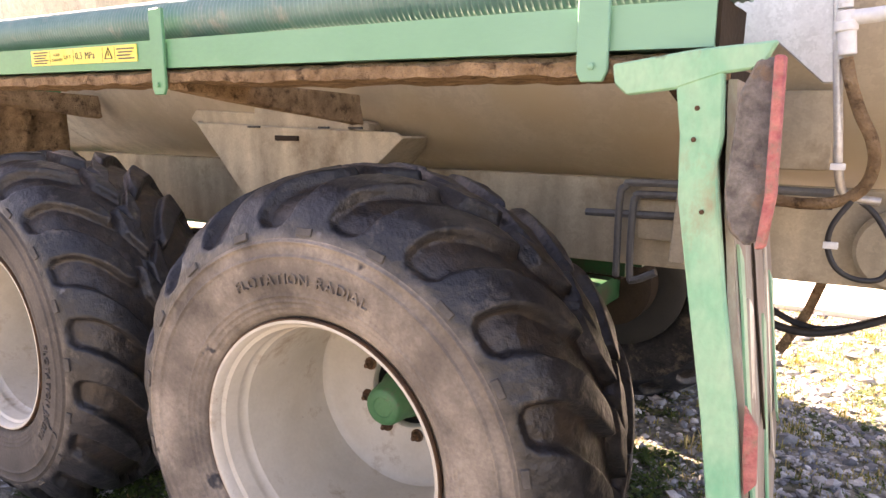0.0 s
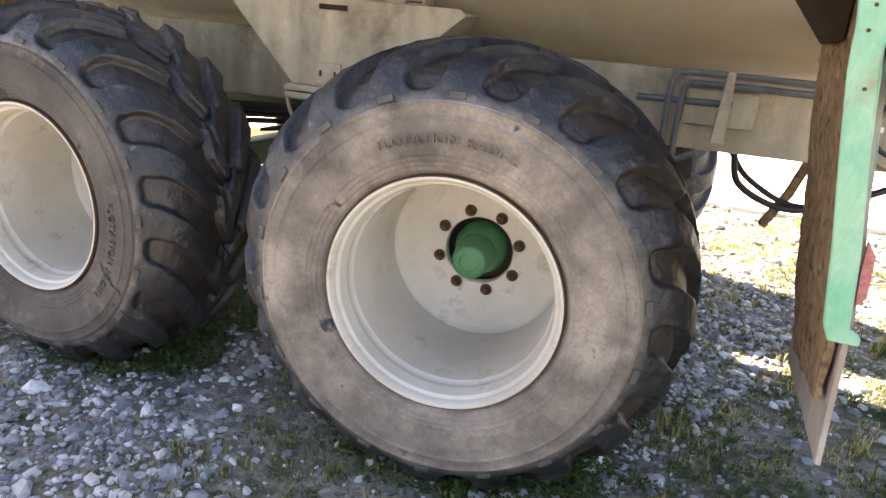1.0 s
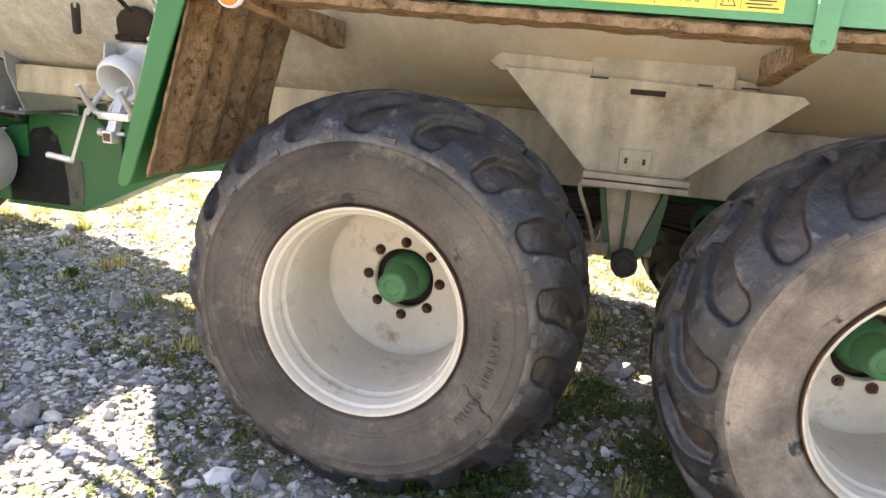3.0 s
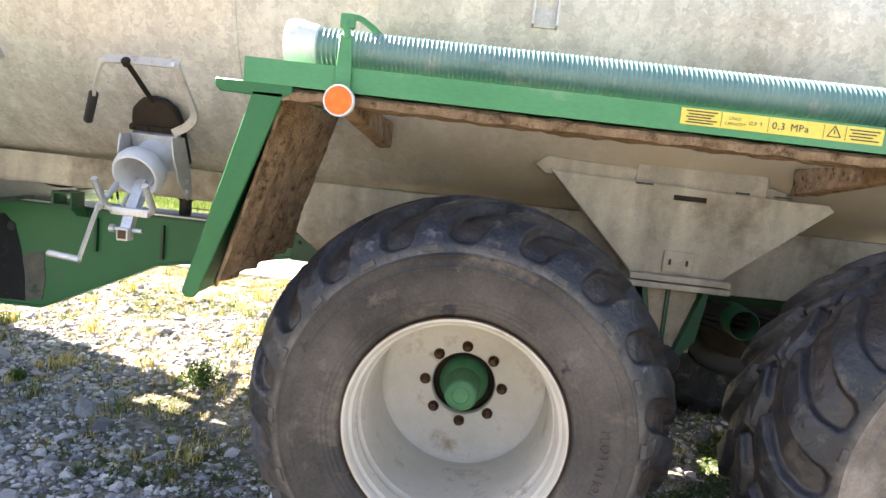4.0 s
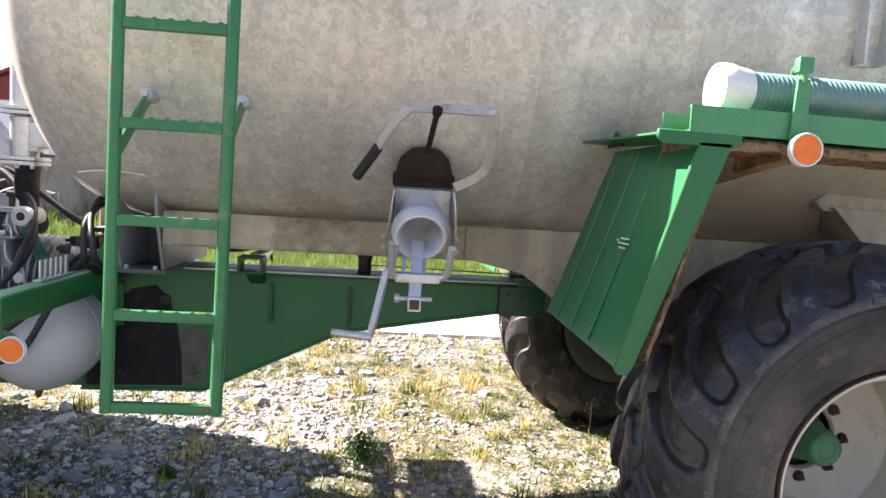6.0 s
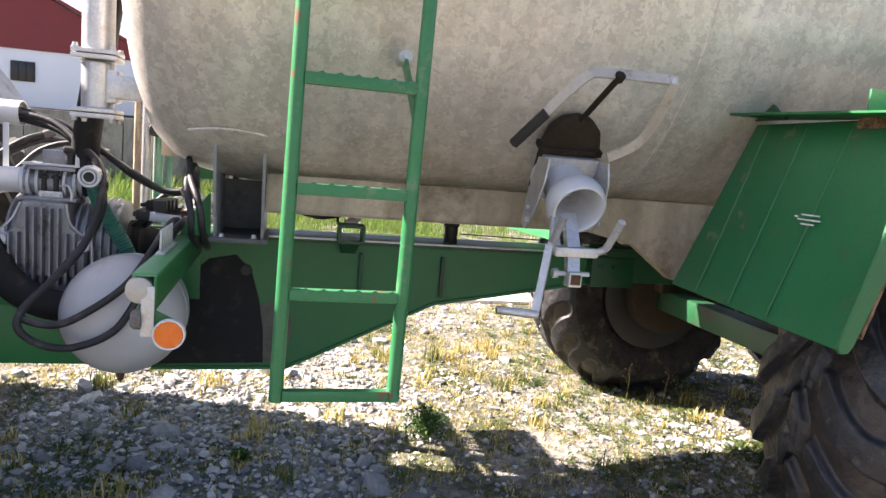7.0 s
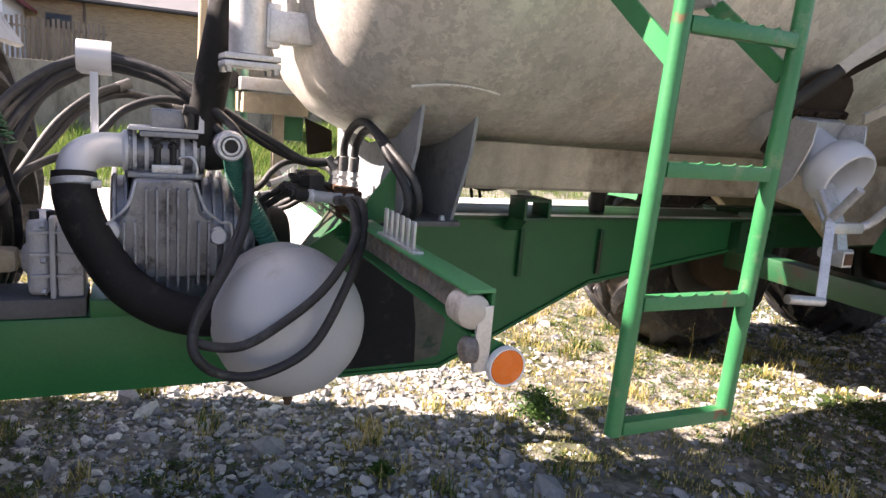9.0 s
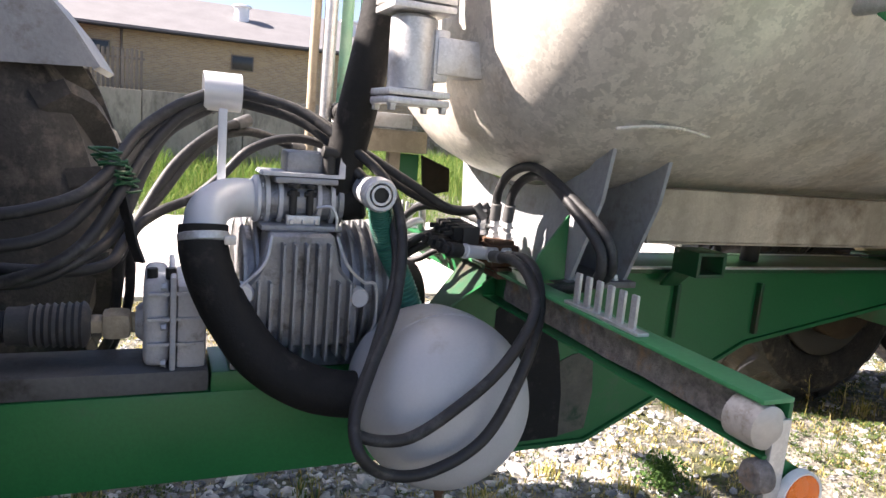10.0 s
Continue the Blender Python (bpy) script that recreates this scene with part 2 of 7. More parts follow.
M_PAD = mat("dusty_tread_pad", (0.04, 0.037, 0.035), (0.13, 0.118, 0.105), scale=14, rough=0.75, bump=0.5, fine=90, grit=0.7)
# near-black rubber of the inner walls, with the shade behind the wheel in it
M_INNERWALL = mat("dark_inner_tyre_wall", (0.011, 0.011, 0.0125), (0.05, 0.046, 0.044), scale=11, rough=0.8, bump=0.9, fine=70, dirt=(0.15, 0.12, 0.09), dirt_amount=0.06, dirt_scale=9, spec=0.2, grit=0.8, depth=0.008)
M_HOSE = mat("black_rubber_hose", (0.011, 0.011, 0.012), (0.03, 0.03, 0.031), scale=14, rough=0.55, bump=0.3, dirt=(0.07, 0.068, 0.064), dirt_amount=0.02, dirt_scale=16)
M_RIM = mat("rim_paint", (0.43, 0.39, 0.32), (0.66, 0.625, 0.555), scale=3.5, rough=0.42, bump=0.12, fine=90, dirt=(0.3, 0.22, 0.14), dirt_amount=0.02, dirt_scale=7, grit=0.18, spots=(0.07, 0.055, 0.04), spot_scale=17.0, spot_at=0.735)
M_PUMP = mat("cast_grey_paint", (0.2, 0.205, 0.22), (0.4, 0.405, 0.42), scale=9, rough=0.42, metal=0.45, bump=0.5, fine=120, dirt=(0.07, 0.06, 0.055), dirt_amount=0.04, dirt_scale=13)
M_CAST = mat("pale_grey_casting", (0.52, 0.52, 0.54), (0.64, 0.64, 0.655), scale=8, rough=0.5, metal=0.15, bump=0.4, fine=120, dirt=(0.22, 0.19, 0.165), dirt_amount=-0.05, dirt_scale=14)
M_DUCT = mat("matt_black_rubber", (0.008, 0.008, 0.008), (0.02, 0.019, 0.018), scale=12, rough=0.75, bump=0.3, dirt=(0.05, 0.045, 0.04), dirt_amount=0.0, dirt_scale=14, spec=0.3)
M_VESSEL = mat("matt_silver_paint", (0.46, 0.465, 0.475), (0.56, 0.56, 0.565), scale=3, rough=0.55, metal=0.1, bump=0.12, fine=140, dirt=(0.33, 0.3, 0.26), dirt_amount=-0.1, dirt_scale=5, grit=0.12)
# brighter copy of the green, light bounced off the ground put into the colour
M_DRAWBAR = mat("bright_green_paint", (0.012, 0.165, 0.045), (0.02, 0.205, 0.06), scale=2, rough=0.4, bump=0.1, fine=120, dirt=(0.05, 0.15, 0.07), dirt_amount=-0.2, dirt_scale=5)
# pale patches mix chalky fading with sky glare painted into the colour
M_RAIL = mat("chalky_skylit_green", (0.035, 0.22, 0.08), (0.08, 0.3, 0.13), scale=4, rough=0.4, bump=0.12, fine=120, dirt=(0.31, 0.39, 0.28), dirt_amount=-0.02, dirt_scale=4, stretch=(0.5, 1, 1))
M_PANEL = mat("mud_spattered_green_paint", (0.008, 0.135, 0.045), (0.018, 0.175, 0.065), scale=3, rough=0.36, bump=0.12, fine=120, dirt=(0.12, 0.1, 0.06), dirt_amount=-0.06, dirt_scale=11, spots=(0.1, 0.2, 0.11))
M_DRAB = mat("drab_brown_film", (0.07, 0.075, 0.06), (0.16, 0.14, 0.11), scale=14, rough=0.9, bump=0.3, fine=90, dirt=(0.03, 0.06, 0.035), dirt_amount=0.1, dirt_scale=12)
M_LADDER = mat("worn_green_paint", (0.016, 0.165, 0.055), (0.04, 0.22, 0.085), scale=6, rough=0.36, bump=0.15, fine=120, dirt=(0.2, 0.26, 0.15), dirt_amount=-0.1, dirt_scale=8, spots=(0.16, 0.1, 0.05))
M_GREYRUB = mat("grey_bellows_rubber", (0.045, 0.045, 0.047), (0.085, 0.084, 0.085), scale=14, rough=0.6, bump=0.2, dirt=(0.13, 0.12, 0.11), dirt_amount=0.0, dirt_scale=16)
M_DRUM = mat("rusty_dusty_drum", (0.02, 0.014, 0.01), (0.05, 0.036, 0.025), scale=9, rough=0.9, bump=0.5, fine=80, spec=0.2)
M_BAR = mat("grubby_pale_bar", (0.44, 0.4, 0.34), (0.58, 0.54, 0.48), scale=9, rough=0.5, metal=0.2, bump=0.15, dirt=(0.22, 0.15, 0.09), dirt_amount=0.0, dirt_scale=16)
M_SILVER = mat("silver_paint", (0.6, 0.61, 0.63), (0.68, 0.69, 0.71), scale=4, rough=0.38, metal=0.15, bump=0.08, fine=140, dirt=(0.42, 0.4, 0.37), dirt_amount=-0.2, dirt_scale=7, grit=0.08)
M_FENDER = mat("weathered_silver_paint", (0.24, 0.25, 0.265), (0.36, 0.37, 0.385), scale=4, rough=0.6, metal=0.1, bump=0.4, fine=60, dirt=(0.2, 0.19, 0.175), dirt_amount=0.1, dirt_scale=12)
M_TRACTOR = mat("dusty_tractor_rubber", (0.025, 0.025, 0.026), (0.085, 0.08, 0.074), scale=6, rough=0.85, bump=0.5, dirt=(0.14, 0.125, 0.105), dirt_amount=0.08, dirt_scale=10, grit=0.7)
M_STEELTOP = mat("bare_dark_steel", (0.085, 0.085, 0.085), (0.16, 0.158, 0.155), scale=5, rough=0.6, metal=0.2, bump=0.3, dirt=(0.05, 0.045, 0.04), dirt_amount=0.05, dirt_scale=9)
M_RUST = mat("rusty_bolt", (0.05, 0.028, 0.017), (0.15, 0.075, 0.035), scale=40, rough=0.9, bump=0.6, fine=200)
M_WHITE = mat("white_plastic", (0.7, 0.7, 0.68), (0.8, 0.8, 0.79), scale=8, rough=0.4, bump=0.1, dirt=(0.3, 0.26, 0.2), dirt_amount=-0.1, dirt_scale=20)
M_ORANGE = mat("orange_reflector", (0.85, 0.16, 0.01), (0.9, 0.2, 0.015), scale=30, rough=0.25, bump=0.3, fine=400)
M_RED = mat("faded_red", (0.34, 0.07, 0.085), (0.62, 0.24, 0.2), scale=55, rough=0.75, bump=1.0, fine=160, dirt=(0.26, 0.17, 0.13), dirt_amount=0.15, dirt_scale=40, grit=0.8)
M_YELLOW = mat("yellow_label", (0.72, 0.58, 0.06), (0.8, 0.68, 0.16), scale=12, rough=0.45, bump=0.0)
M_INK = mat("label_ink", (0.02, 0.02, 0.02), (0.03, 0.03, 0.03), scale=20, rough=0.5, bump=0.0)
M_RIBHOSE = mat("green_suction_hose", (0.085, 0.2, 0.18), (0.17, 0.29, 0.265), scale=7, rough=0.33, bump=0.1, dirt=(0.36, 0.35, 0.31), dirt_amount=-0.06, dirt_scale=9)
M_GHOSE = mat("teal_hose", (0.02, 0.15, 0.11), (0.05, 0.22, 0.16), scale=10, rough=0.45, bump=0.1)
M_WOOD = mat("peeling_flap", (0.22, 0.17, 0.14), (0.42, 0.36, 0.3), scale=9, rough=0.9, bump=0.6, fine=60, dirt=(0.45, 0.5, 0.42), dirt_amount=0.1, dirt_scale=8, stretch=(1, 1, 0.3))
M_GRIME = mat("grimy_plastic", (0.07, 0.062, 0.057), (0.28, 0.255, 0.23), scale=45, rough=0.85, bump=1.0, fine=170, dirt=(0.26, 0.17, 0.1), dirt_amount=0.02, dirt_scale=16, grit=0.8)
M_WHITEWALL = mat("white_render", (0.7, 0.73, 0.78), (0.78, 0.8, 0.83), scale=0.4, rough=0.8, bump=0.2, fine=30)
M_REDCLAD = mat("red_cladding", (0.16, 0.02, 0.025), (0.2, 0.03, 0.03), scale=1, rough=0.6, bump=0.2, fine=20)
M_ROOF = mat("grey_roofing", (0.15, 0.145, 0.148), (0.2, 0.195, 0.2), scale=1, rough=0.8, bump=0.3, fine=12)
M_CONC = mat("stained_concrete", (0.2, 0.18, 0.15), (0.36, 0.325, 0.27), scale=1.1, rough=0.9, bump=0.5, fine=14, dirt=(0.09, 0.08, 0.065), dirt_amount=0.25, dirt_scale=1.4, stretch=(1, 1, 0.45), depth=0.02)
M_FENCE = mat("weathered_wood", (0.1, 0.085, 0.07), (0.2, 0.17, 0.14), scale=3, rough=0.9, bump=0.4, fine=20, per_object=0.25)
M_GLASS = mat("dark_window", (0.012, 0.014, 0.016), (0.02, 0.022, 0.025), scale=3, rough=0.12, bump=0.0)
M_ROAD = mat("pale_concrete_yard", (0.58, 0.55, 0.5), (0.68, 0.65, 0.6), scale=0.6, rough=0.9, bump=0.3, fine=20)


def brick_mat():
    m = bpy.data.materials.new("yellow_brick")
    m.use_nodes = True
    n, li = m.node_tree.nodes, m.node_tree.links
    b = n["Principled BSDF"]
    co, mp, br = n.new("ShaderNodeTexCoord"), n.new("ShaderNodeMapping"), n.new("ShaderNodeTexBrick")
    mp.inputs["Rotation"].default_value = (radians(-90), 0, 0)
    li.new(co.outputs["Object"], mp.inputs["Vector"])
    li.new(mp.outputs["Vector"], br.inputs["Vector"])
    br.inputs["Color1"].default_value, br.inputs["Color2"].default_value = (0.42, 0.32, 0.18, 1), (0.3, 0.22, 0.13, 1)
    br.inputs["Mortar"].default_value = (0.42, 0.38, 0.32, 1)
    br.inputs["Scale"].default_value, br.inputs["Mortar Size"].default_value = 1.0, 0.008
    br.inputs["Brick Width"].default_value, br.inputs["Row Height"].default_value = 0.25, 0.08
    li.new(br.outputs["Color"], b.inputs["Base Color"])
    b.inputs["Roughness"].default_value = 0.9
    bp = n.new("ShaderNodeBump")
    bp.inputs["Strength"].default_value, bp.inputs["Distance"].default_value = 0.5, 0.01
    li.new(br.outputs["Fac"], bp.inputs["Height"])
    bp.invert = True
    li.new(bp.outputs["Normal"], b.inputs["Normal"])
    return m


M_BRICK = brick_mat()


def ground_mat():
    m = mat("gravel_ground", (0.14, 0.128, 0.1), (0.33, 0.31, 0.27), scale=1.3, rough=0.95, bump=1.0, fine=55, dirt=(0.06, 0.07, 0.025), dirt_amount=0.3, dirt_scale=1.6, depth=0.02, spec=0.15)
    n, li = m.node_tree.nodes, m.node_tree.links
    b = n["Principled BSDF"]
    old = b.inputs["Base Color"].links[0].from_socket
    co, vo = n.new("ShaderNodeTexCoord"), n.new("ShaderNodeTexVoronoi")
    vo.inputs["Scale"].default_value = 34
    li.new(co.outputs["Object"], vo.inputs["Vector"])
    bw, mr, hs = n.new("ShaderNodeRGBToBW"), n.new("ShaderNodeMapRange"), n.new("ShaderNodeHueSaturation")
    li.new(vo.outputs["Color"], bw.inputs[0])
    mr.inputs["To Min"].default_value, mr.inputs["To Max"].default_value = 0.5, 1.5
    li.new(bw.outputs[0], mr.inputs["Value"])
    li.new(mr.outputs["Result"], hs.inputs["Value"])
    li.new(old, hs.inputs["Color"])
    li.new(hs.outputs["Color"], b.inputs["Base Color"])
    return m


M_GROUND = ground_mat()
M_STONE = island_mat("crushed_stone", [(0.0, (0.12, 0.125, 0.135)), (0.3, (0.25, 0.255, 0.265)), (0.6, (0.38, 0.375, 0.37)), (0.85, (0.5, 0.485, 0.46)), (1.0, (0.68, 0.67, 0.65))])
M_GRASS = island_mat("grass_blades", [(0.0, (0.05, 0.1, 0.018)), (0.45, (0.1, 0.16, 0.03)), (0.65, (0.24, 0.22, 0.06)), (1.0, (0.42, 0.31, 0.13))], bump=0, translucent=0.35)
M_LUSH = island_mat("lush_grass", [(0.0, (0.06, 0.13, 0.02)), (0.6, (0.13, 0.22, 0.04)), (1.0, (0.26, 0.28, 0.08))], bump=0, translucent=0.4)
M_STRAW = island_mat("straw_grass", [(0.0, (0.2, 0.22, 0.045)), (0.4, (0.4, 0.34, 0.1)), (0.75, (0.56, 0.45, 0.2)), (1.0, (0.66, 0.55, 0.3))], bump=0, translucent=0.35)
M_MOSS = island_mat("moss_leaves", [(0.0, (0.025, 0.05, 0.012)), (0.6, (0.06, 0.105, 0.02)), (1.0, (0.13, 0.18, 0.04))], bump=0, translucent=0.25)
M_WEED = island_mat("weed_leaves", [(0.0, (0.03, 0.08, 0.015)), (0.7, (0.06, 0.13, 0.025)), (1.0, (0.11, 0.18, 0.04))], bump=0, translucent=0.3)


# ---- builders ----
BASE = {}


def thing(name, label, category, at=(0, 0, 0), group="", kind=""):
    ob = new(name)
    ob.location = at
    ob.empty_display_size = 0.1
    BASE[ob.name] = Vector(at)
    return tagged(ob, label, category, group, kind)


def finish(bm, angle=38):
    bmesh.ops.recalc_face_normals(bm, faces=bm.faces)
    lim = radians(angle)
    for e in bm.edges:
        if len(e.link_faces) == 2 and e.calc_face_angle(0) > lim:
            e.smooth = False
    for f in bm.faces:
        f.smooth = True


def part(name, bm, material, parent=None, label="", at=None, done=False):
    """Links a bmesh as one mesh. Coordinates are the world's, or those round the place `at`."""
    base = BASE.get(parent.name, Vector()) if parent else Vector()
    if not done:
        finish(bm)
    if at is None:
        bm.transform(Matrix.Translation(-base))
    me = bpy.data.meshes.new(name)
    bm.to_mesh(me)
    bm.free()
    for x in material if isinstance(material, (list, tuple)) else [material]:
        me.materials.append(x)
    ob = new(name, me)
    if parent:
        ob.parent = parent
    if at is not None:
        ob.location = Vector(at) - base
    BASE[ob.name] = Vector(at) if at is not None else base
    if label:
        ob["label"] = label
    return ob


def join(*bms):
    out = bms[0]
    for b in bms[1:]:
        tmp = bpy.data.meshes.new("tmp")
        b.to_mesh(tmp)
        b.free()
        out.from_mesh(tmp)
        bpy.data.meshes.remove(tmp)
    return out


def bx(a, b, bevel=0.004, seg=2):
    bm = bmesh.new()
    bmesh.ops.create_cube(bm, size=1)
    for v in bm.verts:
        v.co = Vector([(a[i] + b[i]) / 2 + v.co[i] * (b[i] - a[i]) for i in range(3)])
    if bevel:
        bevel = min(bevel, 0.45 * min(abs(b[i] - a[i]) for i in range(3)))
        bmesh.ops.bevel(bm, geom=bm.edges[:], offset=bevel, segments=seg, profile=0.6, affect="EDGES")
    return bm


def frame_of(p, q):
    d = (Vector(q) - Vector(p))
    return Matrix.Translation(p) @ d.to_track_quat("Z", "Y").to_matrix().to_4x4(), d.length


def lathe(prof, n=48, axis="Z", at=(0, 0, 0), close=True):
    """Turned body: profile of (radius, height along the axis)."""
    bm = bmesh.new()
    rings = []
    for r, a in prof:
        if r < 1e-5:
            rings.append([bm.verts.new((0, 0, a))] * n)
        else:
            rings.append([bm.verts.new((r * math.cos(2 * math.pi * i / n), r * math.sin(2 * math.pi * i / n), a)) for i in range(n)])
    for p, q in zip(rings, rings[1:]):
        for i in range(n):
            j = (i + 1) % n
            vs = []
            for v in (p[i], p[j], q[j], q[i]):
                if v not in vs:
                    vs.append(v)
            if len(vs) > 2:
                bm.faces.new(vs)
    rot = {"Z": Matrix(), "Y": Matrix.Rotation(radians(-90), 4, "X"), "X": Matrix.Rotation(radians(90), 4, "Y")}[axis]
    bm.transform(Matrix.Translation(at) @ rot)
    return bm


def rod(p, q, r, r2=None, n=16, bevel=0.0):
    m, length = frame_of(p, q)
    r2 = r if r2 is None else r2
    c = bevel or min(r, r2) * 0.12
    bm = lathe([(0, 0), (r - c, 0), (r, c), (r2, length - c), (r2 - c, length), (0, length)], n)
    bm.transform(m)
    return bm


def smooth_path(pts, per=8):
    pts = [Vector(p) for p in pts]
    ext = [2 * pts[0] - pts[1]] + pts + [2 * pts[-1] - pts[-2]]
    out = []
    for i in range(1, len(ext) - 2):
        a, b, c, d = ext[i - 1:i + 3]
        for k in range(per):
            t = k / per
            out.append(0.5 * ((2 * b) + (c - a) * t + (2 * a - 5 * b + 4 * c - d) * t * t + (3 * b - a - 3 * c + d) * t ** 3))
    out.append(pts[-1])
    return out


def sweep(path, radius, n=10, section=None):
    """A tube, or a bar of the given section, along a path. radius: a number or a function of the index."""
    bm = bmesh.new()
    up = Vector((0, 0, 1))
    t0 = (path[1] - path[0]).normalized()
    side = t0.cross(up)
    if side.length < 1e-3:
        side = t0.cross(Vector((0, 1, 0)))
    side.normalize()
    rings = []
    for i, p in enumerate(path):
        t = (path[min(i + 1, len(path) - 1)] - path[max(i - 1, 0)]).normalized()
        side = (side - t * side.dot(t)).normalized()
        nor = t.cross(side)
        r = radius(i) if callable(radius) else radius
        if section:
            ring = [bm.verts.new(p + side * u + nor * v) for u, v in section]
        else:
            ring = [bm.verts.new(p + side * r * math.cos(2 * math.pi * k / n) + nor * r * math.sin(2 * math.pi * k / n)) for k in range(n)]
        rings.append(ring)
    k = len(rings[0])
    for a, b in zip(rings, rings[1:]):
        for i in range(k):
            bm.faces.new((a[i], a[(i + 1) % k], b[(i + 1) % k], b[i]))
    bm.faces.new(rings[0][::-1])
    bm.faces.new(rings[-1])
    return bm


def tube(pts, r, n=10, per=8):
    return sweep(smooth_path(pts, per), r, n)


def bar(pts, w, h):
    return sweep([Vector(p) for p in pts], 0, section=[(-w / 2, -h / 2), (w / 2, -h / 2), (w / 2, h / 2), (-w / 2, h / 2)])


def plate(pts, thick, bevel=0.0):
    """A flat sheet: its outline in space, and the vector through its thickness."""
    bm = bmesh.new()
    th = Vector(thick)
    a = [bm.verts.new(p) for p in pts]
    b = [bm.verts.new(Vector(p) + th) for p in pts]
    bm.faces.new(a)
    bm.faces.new(b[::-1])
    for i in range(len(a)):
        j = (i + 1) % len(a)
        bm.faces.new((a[i], b[i], b[j], a[j]))
    if bevel:
        bmesh.ops.recalc_face_normals(bm, faces=bm.faces)
        bmesh.ops.bevel(bm, geom=bm.edges[:], offset=bevel, segments=1, affect="EDGES")
    return bm


def lumpy(bm, amount, size, cuts=0):
    """Uneven surface, as of caked mud."""
    if cuts:
        bmesh.ops.subdivide_edges(bm, edges=bm.edges[:], cuts=cuts, use_grid_fill=True)
    for v in bm.verts:
        v.co += noise.noise_vector(v.co / size) * amount
    return bm


def hexbolt(at, axis, r, h):
    m, _ = frame_of(at, Vector(at) + Vector(axis))
    bm = lathe([(0, 0), (r * 1.35, 0), (r * 1.35, h * 0.2), (r, h * 0.2), (r, h * 0.85), (r * 0.8, h), (0, h)], 6)
    bm.transform(m)
    return bm


def letters(text, size, spacing, depth):
    """Solid letters of the built-in font, each a bmesh round its own centre, with its advance along the line."""
    out, x = [], 0.0
    for ch in text:
        if ch == " ":
            x += size * 0.45 * spacing
            continue
        cu = bpy.data.curves.new("glyph", "FONT")
        cu.body, cu.size, cu.extrude, cu.align_x = ch, size, depth, "LEFT"
        cu.resolution_u = 3
        ob = bpy.data.objects.new("glyph", cu)
        scene.collection.objects.link(ob)
        bpy.context.view_layer.update()
        me = bpy.data.meshes.new_from_object(ob)
        b = bmesh.new()
        b.from_mesh(me)
        w = max((v.co.x for v in b.verts), default=size * 0.5)
        out.append((x + w / 2, w, b))
        x += w * spacing + size * 0.06
        bpy.data.objects.remove(ob)
        bpy.data.curves.remove(cu)
        bpy.data.meshes.remove(me)
    return out, x


# ---- ground and distance ----
def relief(x, y):
    return 0.022 * noise.noise(Vector((x * 0.9, y * 0.9, 3.1))) + 0.01 * noise.noise(Vector((x * 3.1, y * 3.1, 7.7)))


def ground_sheet():
    xs = [-400, -150, -60, -25, -14] + [-10 + 0.16 * i for i in range(107)] + [10, 16, 30, 70, 160, 400]
    ys = [-400, -120, -40, -15, -8] + [-4 + 0.16 * i for i in range(76)] + [9.5, 12, 20, 45, 120, 400]
    bm = bmesh.new()
    grid = [[bm.verts.new((x, y, relief(x, y) if -10 <= x <= 7.2 and -4 <= y <= 8.2 else -0.01)) for y in ys] for x in xs]
    for i in range(len(xs) - 1):
        for j in range(len(ys) - 1):
            bm.faces.new((grid[i][j], grid[i + 1][j], grid[i + 1][j + 1], grid[i][j + 1]))
    return part("ground", bm, M_GROUND, done=False)


tagged(ground_sheet(), "grey crushed-stone yard ground with moss and earth patches", "ground", kind="structure")
tagged(part("road", bx((-45, 4.3, -0.08), (45, 8.35, 0.03), 0), M_ROAD), "pale concrete yard road in bright sun", "road", kind="structure")
tagged(part("terrace", bx((-60, 29.002, -0.2), (60, 120, 1.498), 0), M_GROUND), "raised ground under the farm buildings", "terrace", kind="structure")
tagged(part("terrace", bx((-60, 14.3, -0.2), (-1.2, 29, 1.5), 0), M_GROUND), "raised ground behind the retaining wall", "terrace", kind="structure")

wall = tagged(part("wall_retaining", bx((-40, 14.12, -0.3), (-1.2, 14.3, 1.5), 0.01), M_CONC), "stained grey concrete retaining wall of cast panels", "wall", kind="structure")
panel_mesh = None
for i in range(14):
    x0 = -28.0 + 1.9 * i
    if panel_mesh is None:
        p = part("concrete_panel", bx((0, 0, 0), (1.88, 0.12, 1.95), 0.012), M_CONC, wall, at=(x0, 14.0, -0.3))
        panel_mesh = p.data
    else:
        p = new("concrete_panel", panel_mesh)
        p.parent = wall
        p.location = (x0, 14.0, -0.3 + 0.02 * math.sin(i * 2.1))

# white barn with a red gable
barn = thing("barn", "white rendered barn with dark red gable cladding", "barn", (-15.5, 31, 1.5))
part("wall", bx((-22.0, 30, 1.5), (-9.0, 44, 4.35), 0.02), M_WHITEWALL, barn)
part("plinth", bx((-22.02, 29.97, 1.45), (-8.97, 30.2, 2.05), 0.01), M_BLACK, barn, "dark tarred plinth")
part("gable", plate([(-22.0, 29.95, 4.33), (-8.95, 29.95, 4.33), (-15.5, 29.95, 7.4)], (0, 0.12, 0)), M_REDCLAD, barn, "dark red boarded gable")
for s, xa in ((1, -8.5), (-1, -22.5)):
    part("roof", plate([(xa, 29.7, 4.1), (-15.5, 29.7, 7.55), (-15.5, 44.3, 7.55), (xa, 44.3, 4.1)], (0, 0, 0.14)), M_REDCLAD, barn)
